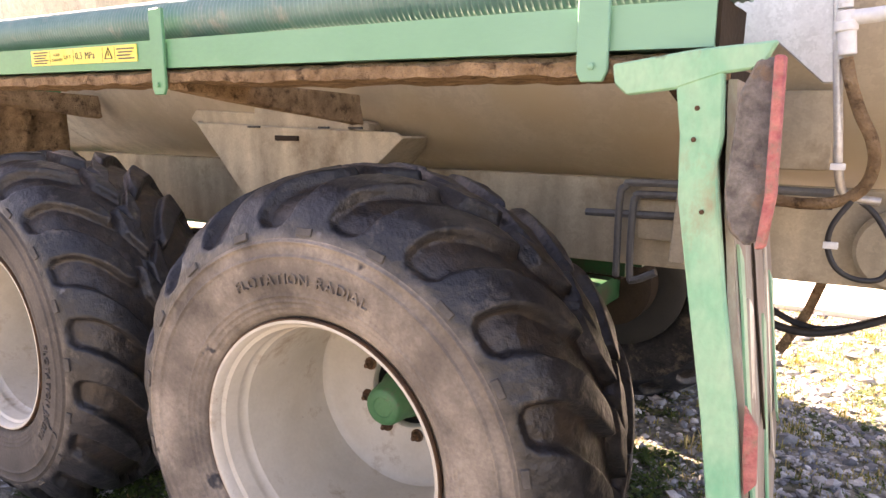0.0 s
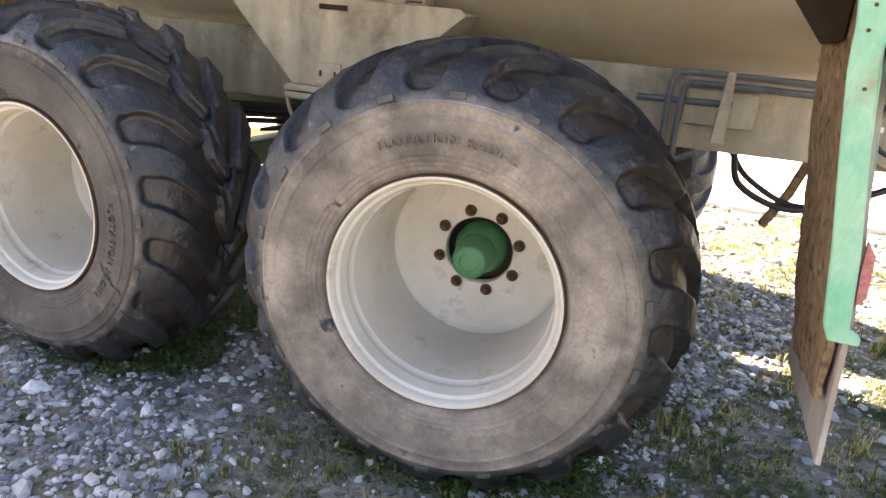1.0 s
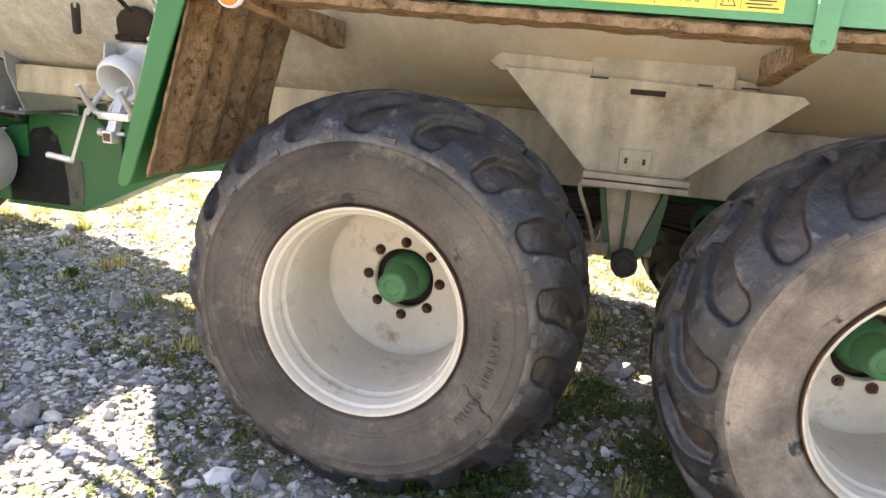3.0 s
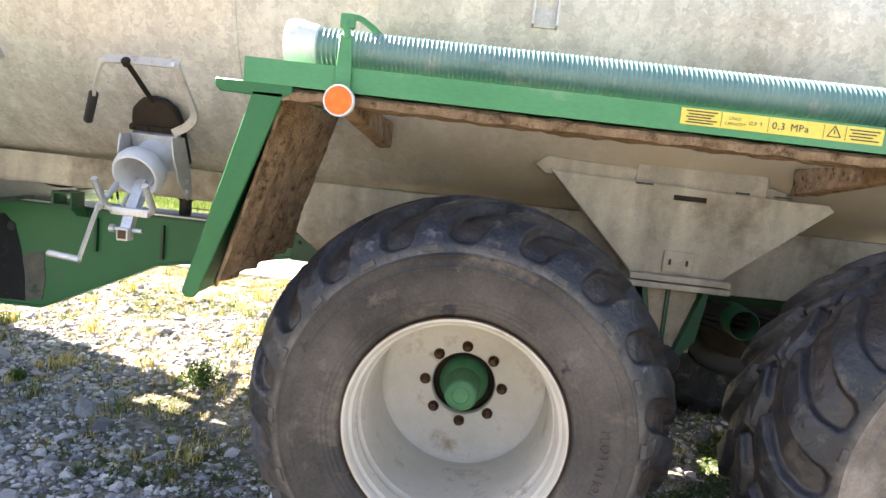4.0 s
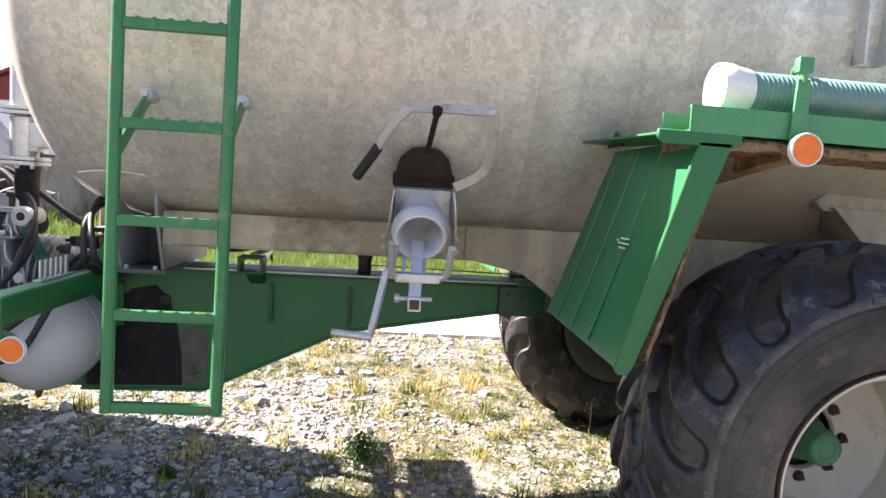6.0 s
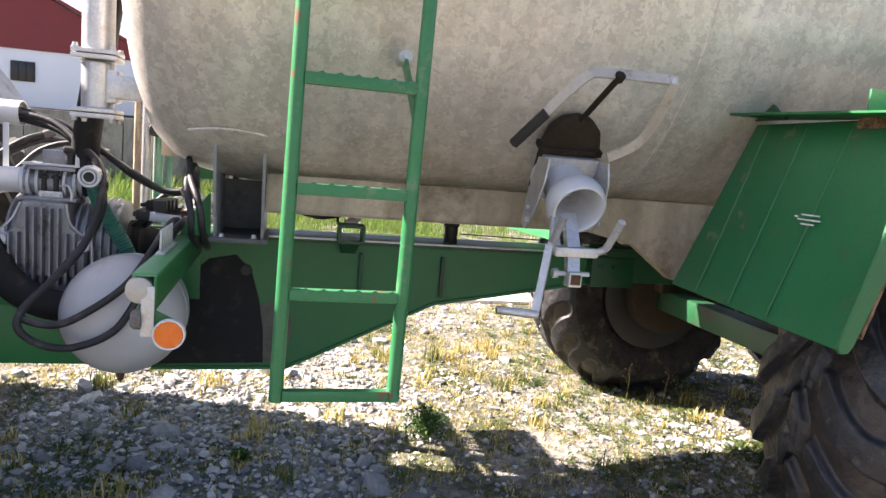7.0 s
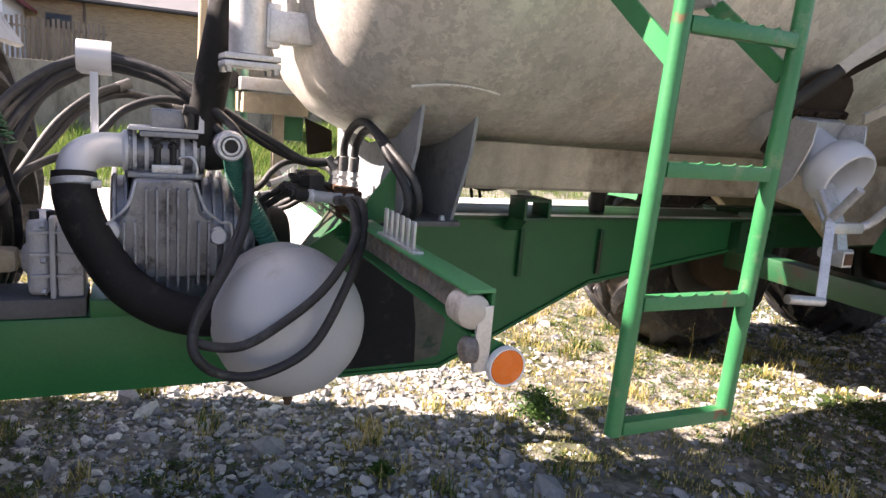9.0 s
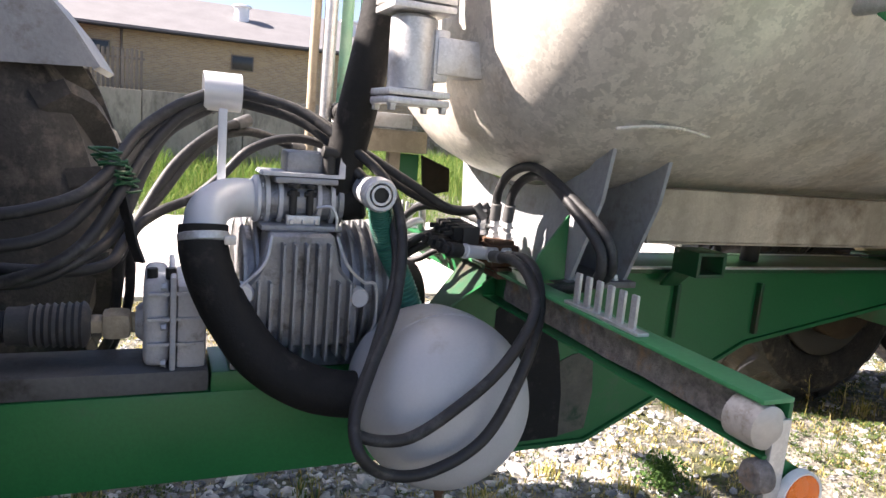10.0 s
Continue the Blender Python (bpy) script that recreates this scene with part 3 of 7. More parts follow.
for xw in (-14.8, -19.5):
    w = part("window", bx((xw, 29.94, 3.05), (xw + 0.9, 30.02, 3.85), 0.01), M_BLACK, barn)
    for k in range(3):
        part("pane", bx((xw + 0.05 + 0.28 * k, 29.92, 3.1), (xw + 0.29 + 0.28 * k, 29.945, 3.8), 0.004), M_GLASS, w)

# low brick farm building
brick = thing("farm_building", "long yellow brick farm building with a grey roof", "building", (-3, 36, 1.5))
part("wall", bx((-9.4, 36, 1.5), (16, 48, 4.95), 0.02), M_BRICK, brick)
part("roof", plate([(-9.9, 35.4, 4.85), (16.5, 35.4, 4.85), (16.5, 42, 7.3), (-9.9, 42, 7.3)], (0, 0, 0.16)), M_ROOF, brick)
part("gutter", rod((-9.9, 35.38, 4.86), (16.5, 35.38, 4.86), 0.07), M_BLACK, brick)
part("downpipe", rod((-6.6, 35.94, 1.6), (-6.6, 35.94, 4.85), 0.05), M_FENCE, brick)
for xc in (-0.9, 5.0):
    part("chimney", join(rod((xc, 39, 5.6), (xc, 39, 7.0), 0.38), rod((xc, 39, 6.95), (xc, 39, 7.1), 0.52)), M_WHITEWALL, brick, "pale roof ventilator")
for xw in (-8.2, -1.65, 4.5):
    w = part("window", bx((xw, 35.93, 3.5), (xw + 1.1, 36.02, 4.25), 0.01), M_FENCE, brick)
    part("pane", bx((xw + 0.06, 35.915, 3.56), (xw + 1.04, 35.94, 4.19), 0.004), M_GLASS, w)

fence = thing("fence", "weathered grey picket fence on the terrace", "fence", (-7.5, 26, 1.5))
post_data = None
for i in range(26):
    x0 = -9.3 + 0.15 * i
    if post_data is None:
        f = part("slat", bx((0, 0, 0), (0.09, 0.025, 1.75), 0.004), M_FENCE, fence, at=(x0, 26, 1.5))
        post_data = f.data
    else:
        f = new("slat", post_data)
        f.parent = fence
        f.location = Vector((x0, 26, 1.5 + 0.03 * math.sin(i * 1.7))) - fence.location
for z in (1.8, 2.9):
    part("rail", bx((-9.4, 26.03, z), (-5.4, 26.07, z + 0.08), 0.004), M_FENCE, fence)

# ---- the slurry tanker ----
arch_dust(M_TANK, (0.5, 0.41, 0.29))
paled(M_RAIL, (0.2, 0.42, 0.3), 0.6, 2.2)
tanker = thing("slurry_tanker", "galvanised slurry tanker on green tandem-axle chassis", "tanker", (-1.5, 0.97, 0))
YC, ZC, TR = 0.97, 2.09, 0.90

tank_prof = [(0, -4.27), (0.3, -4.265), (0.55, -4.25), (0.68, -4.225), (0.765, -4.19), (0.825, -4.13), (0.863, -4.05), (0.886, -3.95), (0.897, -3.86), (0.9, -3.77),
             (0.9, -2.45), (0.9, -1.0), (0.9, 0.4), (0.9, 1.5), (0.86, 1.68), (0.7, 1.8), (0.4, 1.88), (0, 1.9)]
tank = part("tank", lathe(tank_prof, 96, "X", (0, YC, ZC)), M_TANK, tanker, "spangled galvanised tank shell with dust")
for xs in (-2.46,):
    part("weld_seam", lathe([(0.899, xs - 0.006), (0.9035, xs - 0.003), (0.9035, xs + 0.003), (0.899, xs + 0.006)], 96, "X", (0, YC, ZC)), M_TANK, tank)


def on_tank(z):
    return YC - math.sqrt(TR * TR - (z - ZC) ** 2)


# sills under the tank
part("sill", join(bx((-3.79, 0.6, 1.1), (-2.5, 0.66, 1.235), 0.005), bx((-3.79, 0.6, 1.1), (-2.5, 0.72, 1.11), 0.003)), M_SILL, tanker, "dusty folded steel sill")
part("sill", plate([(-2.62, 0.57, 1.24), (1.6, 0.5, 1.24), (1.6, 0.5, 1.0), (-2.2, 0.57, 0.93), (-2.38, 0.57, 1.06), (-2.62, 0.57, 1.11)], (0, 0.06, 0), 0.004), M_SILL, tanker, "dusty side sill over the axles")
part("sill", bx((-3.79, 1.28, 1.1), (-2.5, 1.34, 1.235), 0.005), M_SILL, tanker)
part("sill", plate([(-2.62, 1.37, 1.24), (1.6, 1.44, 1.24), (1.6, 1.44, 1.0), (-1.95, 1.37, 0.93), (-2.15, 1.37, 1.06), (-2.62, 1.37, 1.11)], (0, -0.06, 0), 0.004), M_SILL, tanker)
part("gusset_plate", plate([(-1.279, 1.63, 1.396), (-0.26, 1.63, 1.37), (-0.6, 1.63, 1.0), (-0.94, 1.63, 1.0)], (0, 0.012, 0), 0.003), M_SILL, tanker)
part("pivot_box", bx((-0.9, 1.42, 0.72), (-0.62, 1.6, 1.0), 0.006), M_DRUM, tanker)

# chassis and drawbar
def web(y):
    return plate([(-4.03, y, 0.965), (-2.33, y, 0.965), (-2.31, y, 0.87), (-3.1, y, 0.735), (-3.69, y, 0.452), (-4.2, y, 0.445), (-4.2, y, 0.72)], (0, 0.012, 0), 0.002)


part("chassis_web", web(0.895), M_GREEN, tanker, "deep green painted chassis side plate")
part("chassis_web", web(1.09), M_GREEN, tanker)
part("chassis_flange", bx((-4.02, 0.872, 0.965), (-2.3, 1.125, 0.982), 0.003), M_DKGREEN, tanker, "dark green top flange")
for y in (0.872, 1.1):
    part("bare_edge", bx((-4.02, y - 0.002, 0.978), (-2.3, y + 0.018, 0.984), 0.001), M_ZINC, tanker, "bare pale flange edge")
part("chassis_bottom", join(plate([(-4.2, 0.885, 0.446), (-3.69, 0.885, 0.452), (-3.69, 1.11, 0.452), (-4.2, 1.11, 0.446)], (0, 0, -0.012)),
                            plate([(-3.69, 0.885, 0.452), (-3.1, 0.885, 0.735), (-3.1, 1.11, 0.735), (-3.69, 1.11, 0.452)], (0, 0, -0.012)),
                            plate([(-3.1, 0.885, 0.735), (-2.31, 0.885, 0.87), (-2.31, 1.11, 0.87), (-3.1, 1.11, 0.735)], (0, 0, -0.012))), M_GREEN, tanker)
for xr in (-3.42, -3.08):
    part("stiffener", bx((xr, 0.875, 0.76), (xr + 0.014, 0.896, 0.93), 0.003), M_DKGREEN, tanker)
part("dust_film", plate([(-3.8, 0.8915, 0.7), (-3.76, 0.8915, 0.718), (-3.69, 0.8915, 0.73), (-3.675, 0.8915, 0.6), (-3.69, 0.8915, 0.485), (-3.78, 0.8915, 0.468)], (0, 0.003, 0)), M_DRAB, tanker, "drab brown patch on the paint")
part("oil_stain", plate([(-4.0, 0.8905, 0.88), (-3.9, 0.8905, 0.9), (-3.84, 0.8905, 0.84), (-3.805, 0.8905, 0.72), (-3.785, 0.8905, 0.6), (-3.78, 0.8905, 0.466), (-4.18, 0.8905, 0.456), (-4.18, 0.8905, 0.72), (-4.08, 0.8905, 0.8)], (0, 0.003, 0)), M_DUCT, tanker, "black patch on the side plate behind the vessel")
part("cable_hole", lathe([(0, 0), (0.02, 0), (0.024, 0.004)], 20, "Y", (-3.86, 0.888, 0.84)), M_BLACK, tanker)
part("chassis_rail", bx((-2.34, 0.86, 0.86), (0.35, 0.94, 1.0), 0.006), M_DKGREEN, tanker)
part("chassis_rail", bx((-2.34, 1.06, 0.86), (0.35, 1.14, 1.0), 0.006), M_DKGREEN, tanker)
part("end_bracket", join(bx((-2.42, 0.84, 0.84), (-2.22, 0.9, 0.97), 0.004), *[hexbolt((-2.38 + 0.06 * i, 0.84, 0.93), (0, -1, 0), 0.009, 0.012) for i in range(3)]), M_DKGREEN, tanker)
drawbar = part("drawbar", join(bx((-5.75, 0.9, 0.445), (-4.18, 1.1, 0.672), 0.012), bx((-4.76, 0.903, 0.66), (-4.18, 1.097, 0.72), 0.008)), M_DRAWBAR, tanker, "green box-section drawbar")
part("cover_plate", bx((-5.75, 0.905, 0.672), (-4.765, 1.09, 0.725), 0.006), M_STEELTOP, drawbar, "bare grey top plate")
part("tow_eye", join(rod((-5.75, 1.0, 0.56), (-5.9, 1.0, 0.56), 0.05), lathe([(0.03, -0.03), (0.075, -0.03), (0.085, 0), (0.075, 0.03), (0.03, 0.03), (0.025, 0), (0.03, -0.03)], 24, "Z", (-5.97, 1.0, 0.56))), M_BLACK, drawbar)

# tank leg in front
CHEEK = ((0.53, 1.36), (0.62, 1.27), (0.72, 1.225), (0.97, 1.19), (1.22, 1.225), (1.34, 1.28), (1.3, 0.99), (0.655, 0.99), (0.56, 1.2))
# leg takes the darker fender grey, with its shade put into the colour
leg = part("tank_leg", plate([(-3.965, y, z) for y, z in CHEEK], (0.01, 0, 0)), M_FENDER, tanker, "grey galvanised tank leg with two deep cheeks")
part("cheek", plate([(-3.805, y, z) for y, z in CHEEK], (0.01, 0, 0)), M_FENDER, leg)
# dark back plate paints the shade between the cheeks
part("back_plate", plate([(-3.955, 0.95, 1.19), (-3.805, 0.95, 1.19), (-3.805, 0.95, 0.99), (-3.955, 0.95, 0.99)], (0, 0.01, 0)), M_STEELTOP, leg)
part("weld_pad", sweep([Vector((-4.035 + 0.24 * t / 12, on_tank(1.36 + 0.012 * math.sin(math.pi * t / 12)) - 0.002, 1.36 + 0.012 * math.sin(math.pi * t / 12))) for t in range(13)], 0.004, 6), M_TANK, leg)
part("foot_plate", bx((-3.98, 0.63, 0.982), (-3.78, 0.95, 0.998), 0.003), M_STEELTOP, leg)
for xb in (-3.94, -3.83):
    part("bolt", hexbolt((xb, 0.655, 0.998), (0, 0, 1), 0.009, 0.014), M_ZINC, leg)

# square socket on the chassis with a galvanised lever
hook = part("socket", join(bx((-3.525, 0.7, 0.99), (-3.425, 0.8, 1.0), 0.002), bx((-3.525, 0.7, 1.05), (-3.425, 0.8, 1.06), 0.002),
                           bx((-3.525, 0.7, 0.995), (-3.514, 0.8, 1.055), 0.002), bx((-3.436, 0.7, 0.995), (-3.425, 0.8, 1.055), 0.002)), M_DKGREEN, tanker, "green square socket tube")
part("socket_foot", plate([(-3.515, 0.8, 0.99), (-3.43, 0.8, 0.99), (-3.44, 0.86, 0.93), (-3.5, 0.86, 0.93)], (0, 0.012, 0.004), 0.002), M_DKGREEN, hook)
part("lever", bar([(-3.46, 1.12, 1.075), (-3.45, 0.86, 1.06), (-3.47, 0.8, 1.055)], 0.05, 0.022), M_ZINC, hook, "galvanised flat lever")
for dx in (0.0, 0.035):
    part("lever_hook", tube([(-3.475 + dx, 1.11, 1.085), (-3.49 + dx, 1.13, 1.09), (-3.5 + dx, 1.14, 1.06), (-3.49 + dx, 1.14, 1.0)], 0.006), M_BLACK, hook)
part("clamp", join(rod((-3.02, 1.0, 0.98), (-3.02, 1.0, 1.06), 0.03), rod((-3.02, 1.0, 1.05), (-3.02, 1.0, 1.09), 0.036)), M_BLACK, tanker)
part("cable", tube([(-3.75, 0.8, 1.12), (-3.6, 0.85, 1.07), (-3.45, 0.9, 1.09)], 0.008), M_BLACK, tanker)
part("wire", rod((-3.0, 0.9, 1.03), (-2.35, 0.9, 1.02), 0.003, n=6), M_BLACK, tanker)

# axles, springs and gusset
for xa in (0.0, -1.513):
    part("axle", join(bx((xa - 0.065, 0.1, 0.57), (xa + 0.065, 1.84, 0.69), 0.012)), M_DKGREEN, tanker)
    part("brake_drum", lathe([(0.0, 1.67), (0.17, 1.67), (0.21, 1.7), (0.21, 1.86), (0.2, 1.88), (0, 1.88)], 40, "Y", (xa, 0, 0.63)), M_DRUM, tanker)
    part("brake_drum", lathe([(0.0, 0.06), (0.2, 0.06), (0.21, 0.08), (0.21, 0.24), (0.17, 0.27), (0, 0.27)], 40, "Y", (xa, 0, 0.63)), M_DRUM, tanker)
for yc in (0.36, 1.5):
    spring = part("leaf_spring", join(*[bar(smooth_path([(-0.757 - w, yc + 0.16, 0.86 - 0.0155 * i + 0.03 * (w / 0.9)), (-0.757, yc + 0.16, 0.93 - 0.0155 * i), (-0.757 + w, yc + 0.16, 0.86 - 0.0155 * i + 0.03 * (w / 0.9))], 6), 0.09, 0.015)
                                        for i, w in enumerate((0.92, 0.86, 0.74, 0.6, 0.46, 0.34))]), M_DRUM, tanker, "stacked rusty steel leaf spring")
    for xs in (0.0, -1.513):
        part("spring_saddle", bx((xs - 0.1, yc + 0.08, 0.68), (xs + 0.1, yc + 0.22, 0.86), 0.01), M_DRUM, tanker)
part("pivot_bracket", join(plate([(-0.885, 0.33, 1.0), (-0.865, 0.33, 1.0), (-0.805, 0.33, 0.72), (-0.83, 0.33, 0.72)], (0, 0.14, 0), 0.002), plate([(-0.65, 0.33, 1.0), (-0.63, 0.33, 1.0), (-0.655, 0.33, 0.8), (-0.72, 0.33, 0.72), (-0.74, 0.33, 0.72)], (0, 0.14, 0), 0.002),
                           bx((-0.78, 0.36, 0.74), (-0.765, 0.46, 1.0), 0.002)), M_DKGREEN, tanker, "green spring pivot bracket")
part("pivot_box", bx((-0.86, 0.375, 0.74), (-0.66, 0.5, 1.01), 0.006), M_SILL, tanker)
part("pivot_pin", join(rod((-0.755, 0.3, 0.715), (-0.755, 0.55, 0.715), 0.05), rod((-0.755, 0.29, 0.715), (-0.755, 0.31, 0.715), 0.032)), M_BLACK, tanker)
part("brake_lever", join(tube([(-0.93, 0.3, 1.02), (-0.95, 0.3, 0.98), (-0.9, 0.3, 0.86), (-0.87, 0.3, 0.77)], 0.008), bx((-0.93, 0.29, 0.74), (-0.82, 0.33, 0.79), 0.01)), M_SILL, tanker)
part("air_bellows", lathe([(0.055 + 0.006 * (i % 2), -0.09 + 0.012 * i) for i in range(16)], 32, "Y", (-0.47, 0.45, 0.88)), M_DKGREEN, tanker)
gus = part("gusset_plate", plate([(-1.279, 0.31, 1.396), (-0.93, 0.31, 1.388), (-0.6, 0.31, 1.376), (-0.26, 0.31, 1.37), (-0.236, 0.315, 1.35), (-0.6, 0.31, 1.05), (-0.94, 0.31, 1.05)], (0, 0.012, 0), 0.003), M_SILL, tanker, "dust-stained triangular axle gusset plate")
part("gusset_return", plate([(-1.279, 0.312, 1.396), (-0.94, 0.312, 1.05), (-0.94, 0.6, 1.05), (-1.279, 0.5, 1.396)], (0.008, 0, 0.008)), M_SILL, gus)
part("gusset_return", plate([(-0.236, 0.317, 1.35), (-0.6, 0.312, 1.05), (-0.6, 0.6, 1.05), (-0.236, 0.5, 1.35)], (-0.008, 0, 0.008)), M_SILL, gus)
part("backing_plate", plate([(-0.97, 0.335, 1.37), (-0.97, 0.335, 1.46), (-0.93, 0.335, 1.5), (-0.5, 0.335, 1.49), (-0.47, 0.335, 1.45), (-0.47, 0.335, 1.36)], (0, 0.16, 0), 0.012), M_SILL, tanker)
part("doubler", plate([(-1.34, 0.33, 1.41), (-1.3, 0.33, 1.45), (-0.45, 0.345, 1.41), (-0.4, 0.345, 1.4), (-0.4, 0.345, 1.37), (-1.3, 0.345, 1.38)], (0, 0.16, 0), 0.004), M_SILL, tanker)
for a, b in ((-0.965, -0.9), (-0.6, -0.55), (-0.46, -0.4)):
    part("slot", bx((a, 0.303, 1.379), (b, 0.309, 1.386), 0), M_BLACK, gus)
part("slot", bx((-0.82, 0.303, 1.333), (-0.7, 0.309, 1.352), 0.006), M_DRUM, gus, "dark recessed slot")
tab = part("hole_plate", bx((-0.826, 0.298, 1.062), (-0.715, 0.309, 1.142), 0.004), M_SILL, gus)
for xh in (-0.803, -0.74):
    part("slot", bx((xh - 0.004, 0.295, 1.09), (xh + 0.006, 0.2985, 1.112), 0.002), M_BLACK, gus)
part("base_flange", join(bx((-0.945, 0.27, 1.028), (-0.575, 0.5, 1.05), 0.003), bx((-0.945, 0.27, 1.0), (-0.575, 0.5, 1.022), 0.003)), M_SILL, tanker)

# channel on the tank's flank
part("flank_channel", join(bx((-1.425, 0.03, 1.865), (-1.417, 0.12, 2.6), 0.002), bx((-1.345, 0.03, 1.865), (-1.337, 0.12, 2.6), 0.002), bx((-1.425, 0.085, 1.865), (-1.337, 0.095, 2.6), 0.002)), M_ZINC, tanker)


# ---- wheels ----
PITCHES = 18
CROWN = [(0.667, 0.165), (0.666, 0.215), (0.663, 0.265), (0.657, 0.31), (0.645, 0.352), (0.625, 0.388), (0.6, 0.415), (0.572, 0.436), (0.545, 0.45), (0.515, 0.459),
         (0.48, 0.464), (0.44, 0.463), (0.4, 0.457), (0.37, 0.449), (0.352, 0.442), (0.34, 0.434), (0.331, 0.42)]


def step01(x):
    x = np.clip(x, 0.0, 1.0)
    return x * x * (3 - 2 * x)


def tyre_mesh():
    """Flotation tyre: curved shoulder lugs with rounded pockets between them and a row of stepped blocks on the crown."""
    fine = np.array([(v.x, v.z) for v in smooth_path([(r, 0, d) for r, d in CROWN], 12)])
    arc = np.concatenate([[0], np.cumsum(np.hypot(*np.diff(fine, axis=0).T))])
    end = arc[np.argmin(abs(fine[:, 0] - 0.553))]
    seam = arc[np.argmin(abs(fine[:, 0] - 0.522))]
    rings = ((0.514, 0.0075), (0.482, 0.006), (0.391, 0.003), (0.377, 0.003), (0.363, 0.003), (0.35, 0.002))
    near = [arc[np.argmin(abs(fine[:, 0] - r0))] + k * 0.0028 for r0, _ in rings for k in (-2, -1, 0, 1, 2)]
    wall = np.unique(np.round(np.concatenate([np.linspace(seam, arc[-1], 18)[1:], [a for a in near if seam < a < arc[-1]]]), 4))
    tread = np.arange(0, seam, 0.0061)
    half = np.concatenate([tread, [seam], wall])
    lat = np.concatenate([-np.linspace(seam, arc[-1], 9)[:0:-1], -np.append(tread, seam)[::-1], half[1:]])
    al, sg = abs(lat), np.sign(lat)
    rr, dd = np.interp(al, arc, fine[:, 0]), np.interp(al, arc, fine[:, 1])
    tr, td = np.gradient(rr, al + 1e-6 * np.arange(len(al))), np.gradient(dd, al + 1e-6 * np.arange(len(al)))
    top = np.argmin(al)
    tr[top], td[top] = 0.0, 1.0
    ln = np.hypot(tr, td)
    nr, nd = td / ln, -tr / ln
    # moulded rings on the side wall
    for r0, hgt in rings:
        bump = hgt * np.exp(-((rr - r0) / 0.0032) ** 2)
        rr, dd = rr + nr * bump, dd + nd * bump
    na = PITCHES * 38
    ang = 2 * np.pi * np.arange(na) / na
    # the angular grid is sheared along the lugs
    B, L = np.meshgrid(ang, lat, indexing="ij")
    AL, S, R = abs(L), np.sign(L), np.broadcast_to(rr, B.shape)
    p = 2 * np.pi / PITCHES
    u = np.clip(AL / end, 0, 1)
    A = B + radians(29) * (2 * u - u * u)
    off = abs((B - np.where(S < 0, p / 2, 0) + p / 2) % p - p / 2) * R
    w = np.interp(u, (0.1, 0.35, 0.7, 1.0), (0.046, 0.052, 0.054, 0.056))
    w = w * np.sqrt(np.clip(1 - (np.maximum(0.125 - AL, 0) / 0.062) ** 2, 0, 1))
    pw = np.maximum(p * R / 2 - w, 0.01)
    stop = end - 0.022 * np.clip((p * R / 2 - off) / pw, 0, 1) ** 4
    raised = np.maximum(step01((w - off) / 0.013 + 0.5) * step01((AL - 0.064) / 0.01), step01((AL - stop) / 0.014 + 0.5))
    c = ((B - 0.1 + p / 2) % p - p / 2) * R

    def slab(lo, hi, s0, s1):
        return step01((c - lo) / 0.008 + 0.5) * step01((hi - c) / 0.008 + 0.5) * step01((L - s0) / 0.008 + 0.5) * step01((s1 - L) / 0.008 + 0.5)

    raised = np.maximum(raised, np.maximum(slab(-0.098, 0.016, -0.012, 0.046), slab(-0.016, 0.098, -0.046, 0.012)))
    depth = np.interp(u, (0, 0.6, 1.0), (0.036, 0.036, 0.026)) * (1 - raised)
    RR, DD = R - nr * depth, dd - nd * depth
    DD = np.where(S < 0, 0.33 - DD, DD)
    verts = np.stack([RR * np.cos(A), -DD, RR * np.sin(A)], -1).reshape(-1, 3)
    nl = len(lat)
    i, j = np.meshgrid(np.arange(na), np.arange(nl - 1), indexing="ij")
    k = (i + 1) % na
    faces = np.stack([i * nl + j, k * nl + j, k * nl + j + 1, i * nl + j + 1], -1).reshape(-1, 4)
    lm = (AL[i, j] + AL[i, j + 1]).reshape(-1) / 2
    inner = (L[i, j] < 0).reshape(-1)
    # inner walls get the darker rubber, their shade painted in
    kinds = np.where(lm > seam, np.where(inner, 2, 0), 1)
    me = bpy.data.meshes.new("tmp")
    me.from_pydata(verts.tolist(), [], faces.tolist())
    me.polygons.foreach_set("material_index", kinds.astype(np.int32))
    bm = bmesh.new()
    bm.from_mesh(me)
    bpy.data.meshes.remove(me)
    # dried mud on the pocket floors, scuffed rubber on the crown and along the lug edges
    mud, scuff = bm.verts.layers.float.new("mud"), bm.verts.layers.float.new("scuff")
    dust = bm.verts.layers.float.new("dust")
    caked = ((1 - raised) ** 2).reshape(-1)
    rubbed = np.maximum(raised * (AL < 0.21) * 0.75, np.clip(1 - abs(raised - 0.85) / 0.2, 0, 1)).reshape(-1)
    dusty = (step01((L - seam) / 0.03 + 1.0) * (0.25 + 0.75 * raised)).reshape(-1)
    for v, a, b, c in zip(bm.verts, caked.tolist(), rubbed.tolist(), dusty.tolist()):
        v[mud], v[scuff], v[dust] = a, b, c
    # chips and scuffs
    for v in bm.verts:
        if v.co.xz.length > 0.53:
            v.co += noise.noise_vector(v.co / 0.035) * 0.0024
    bmesh.ops.recalc_face_normals(bm, faces=bm.faces)
    for f in bm.faces:
        f.smooth = True
    return bm


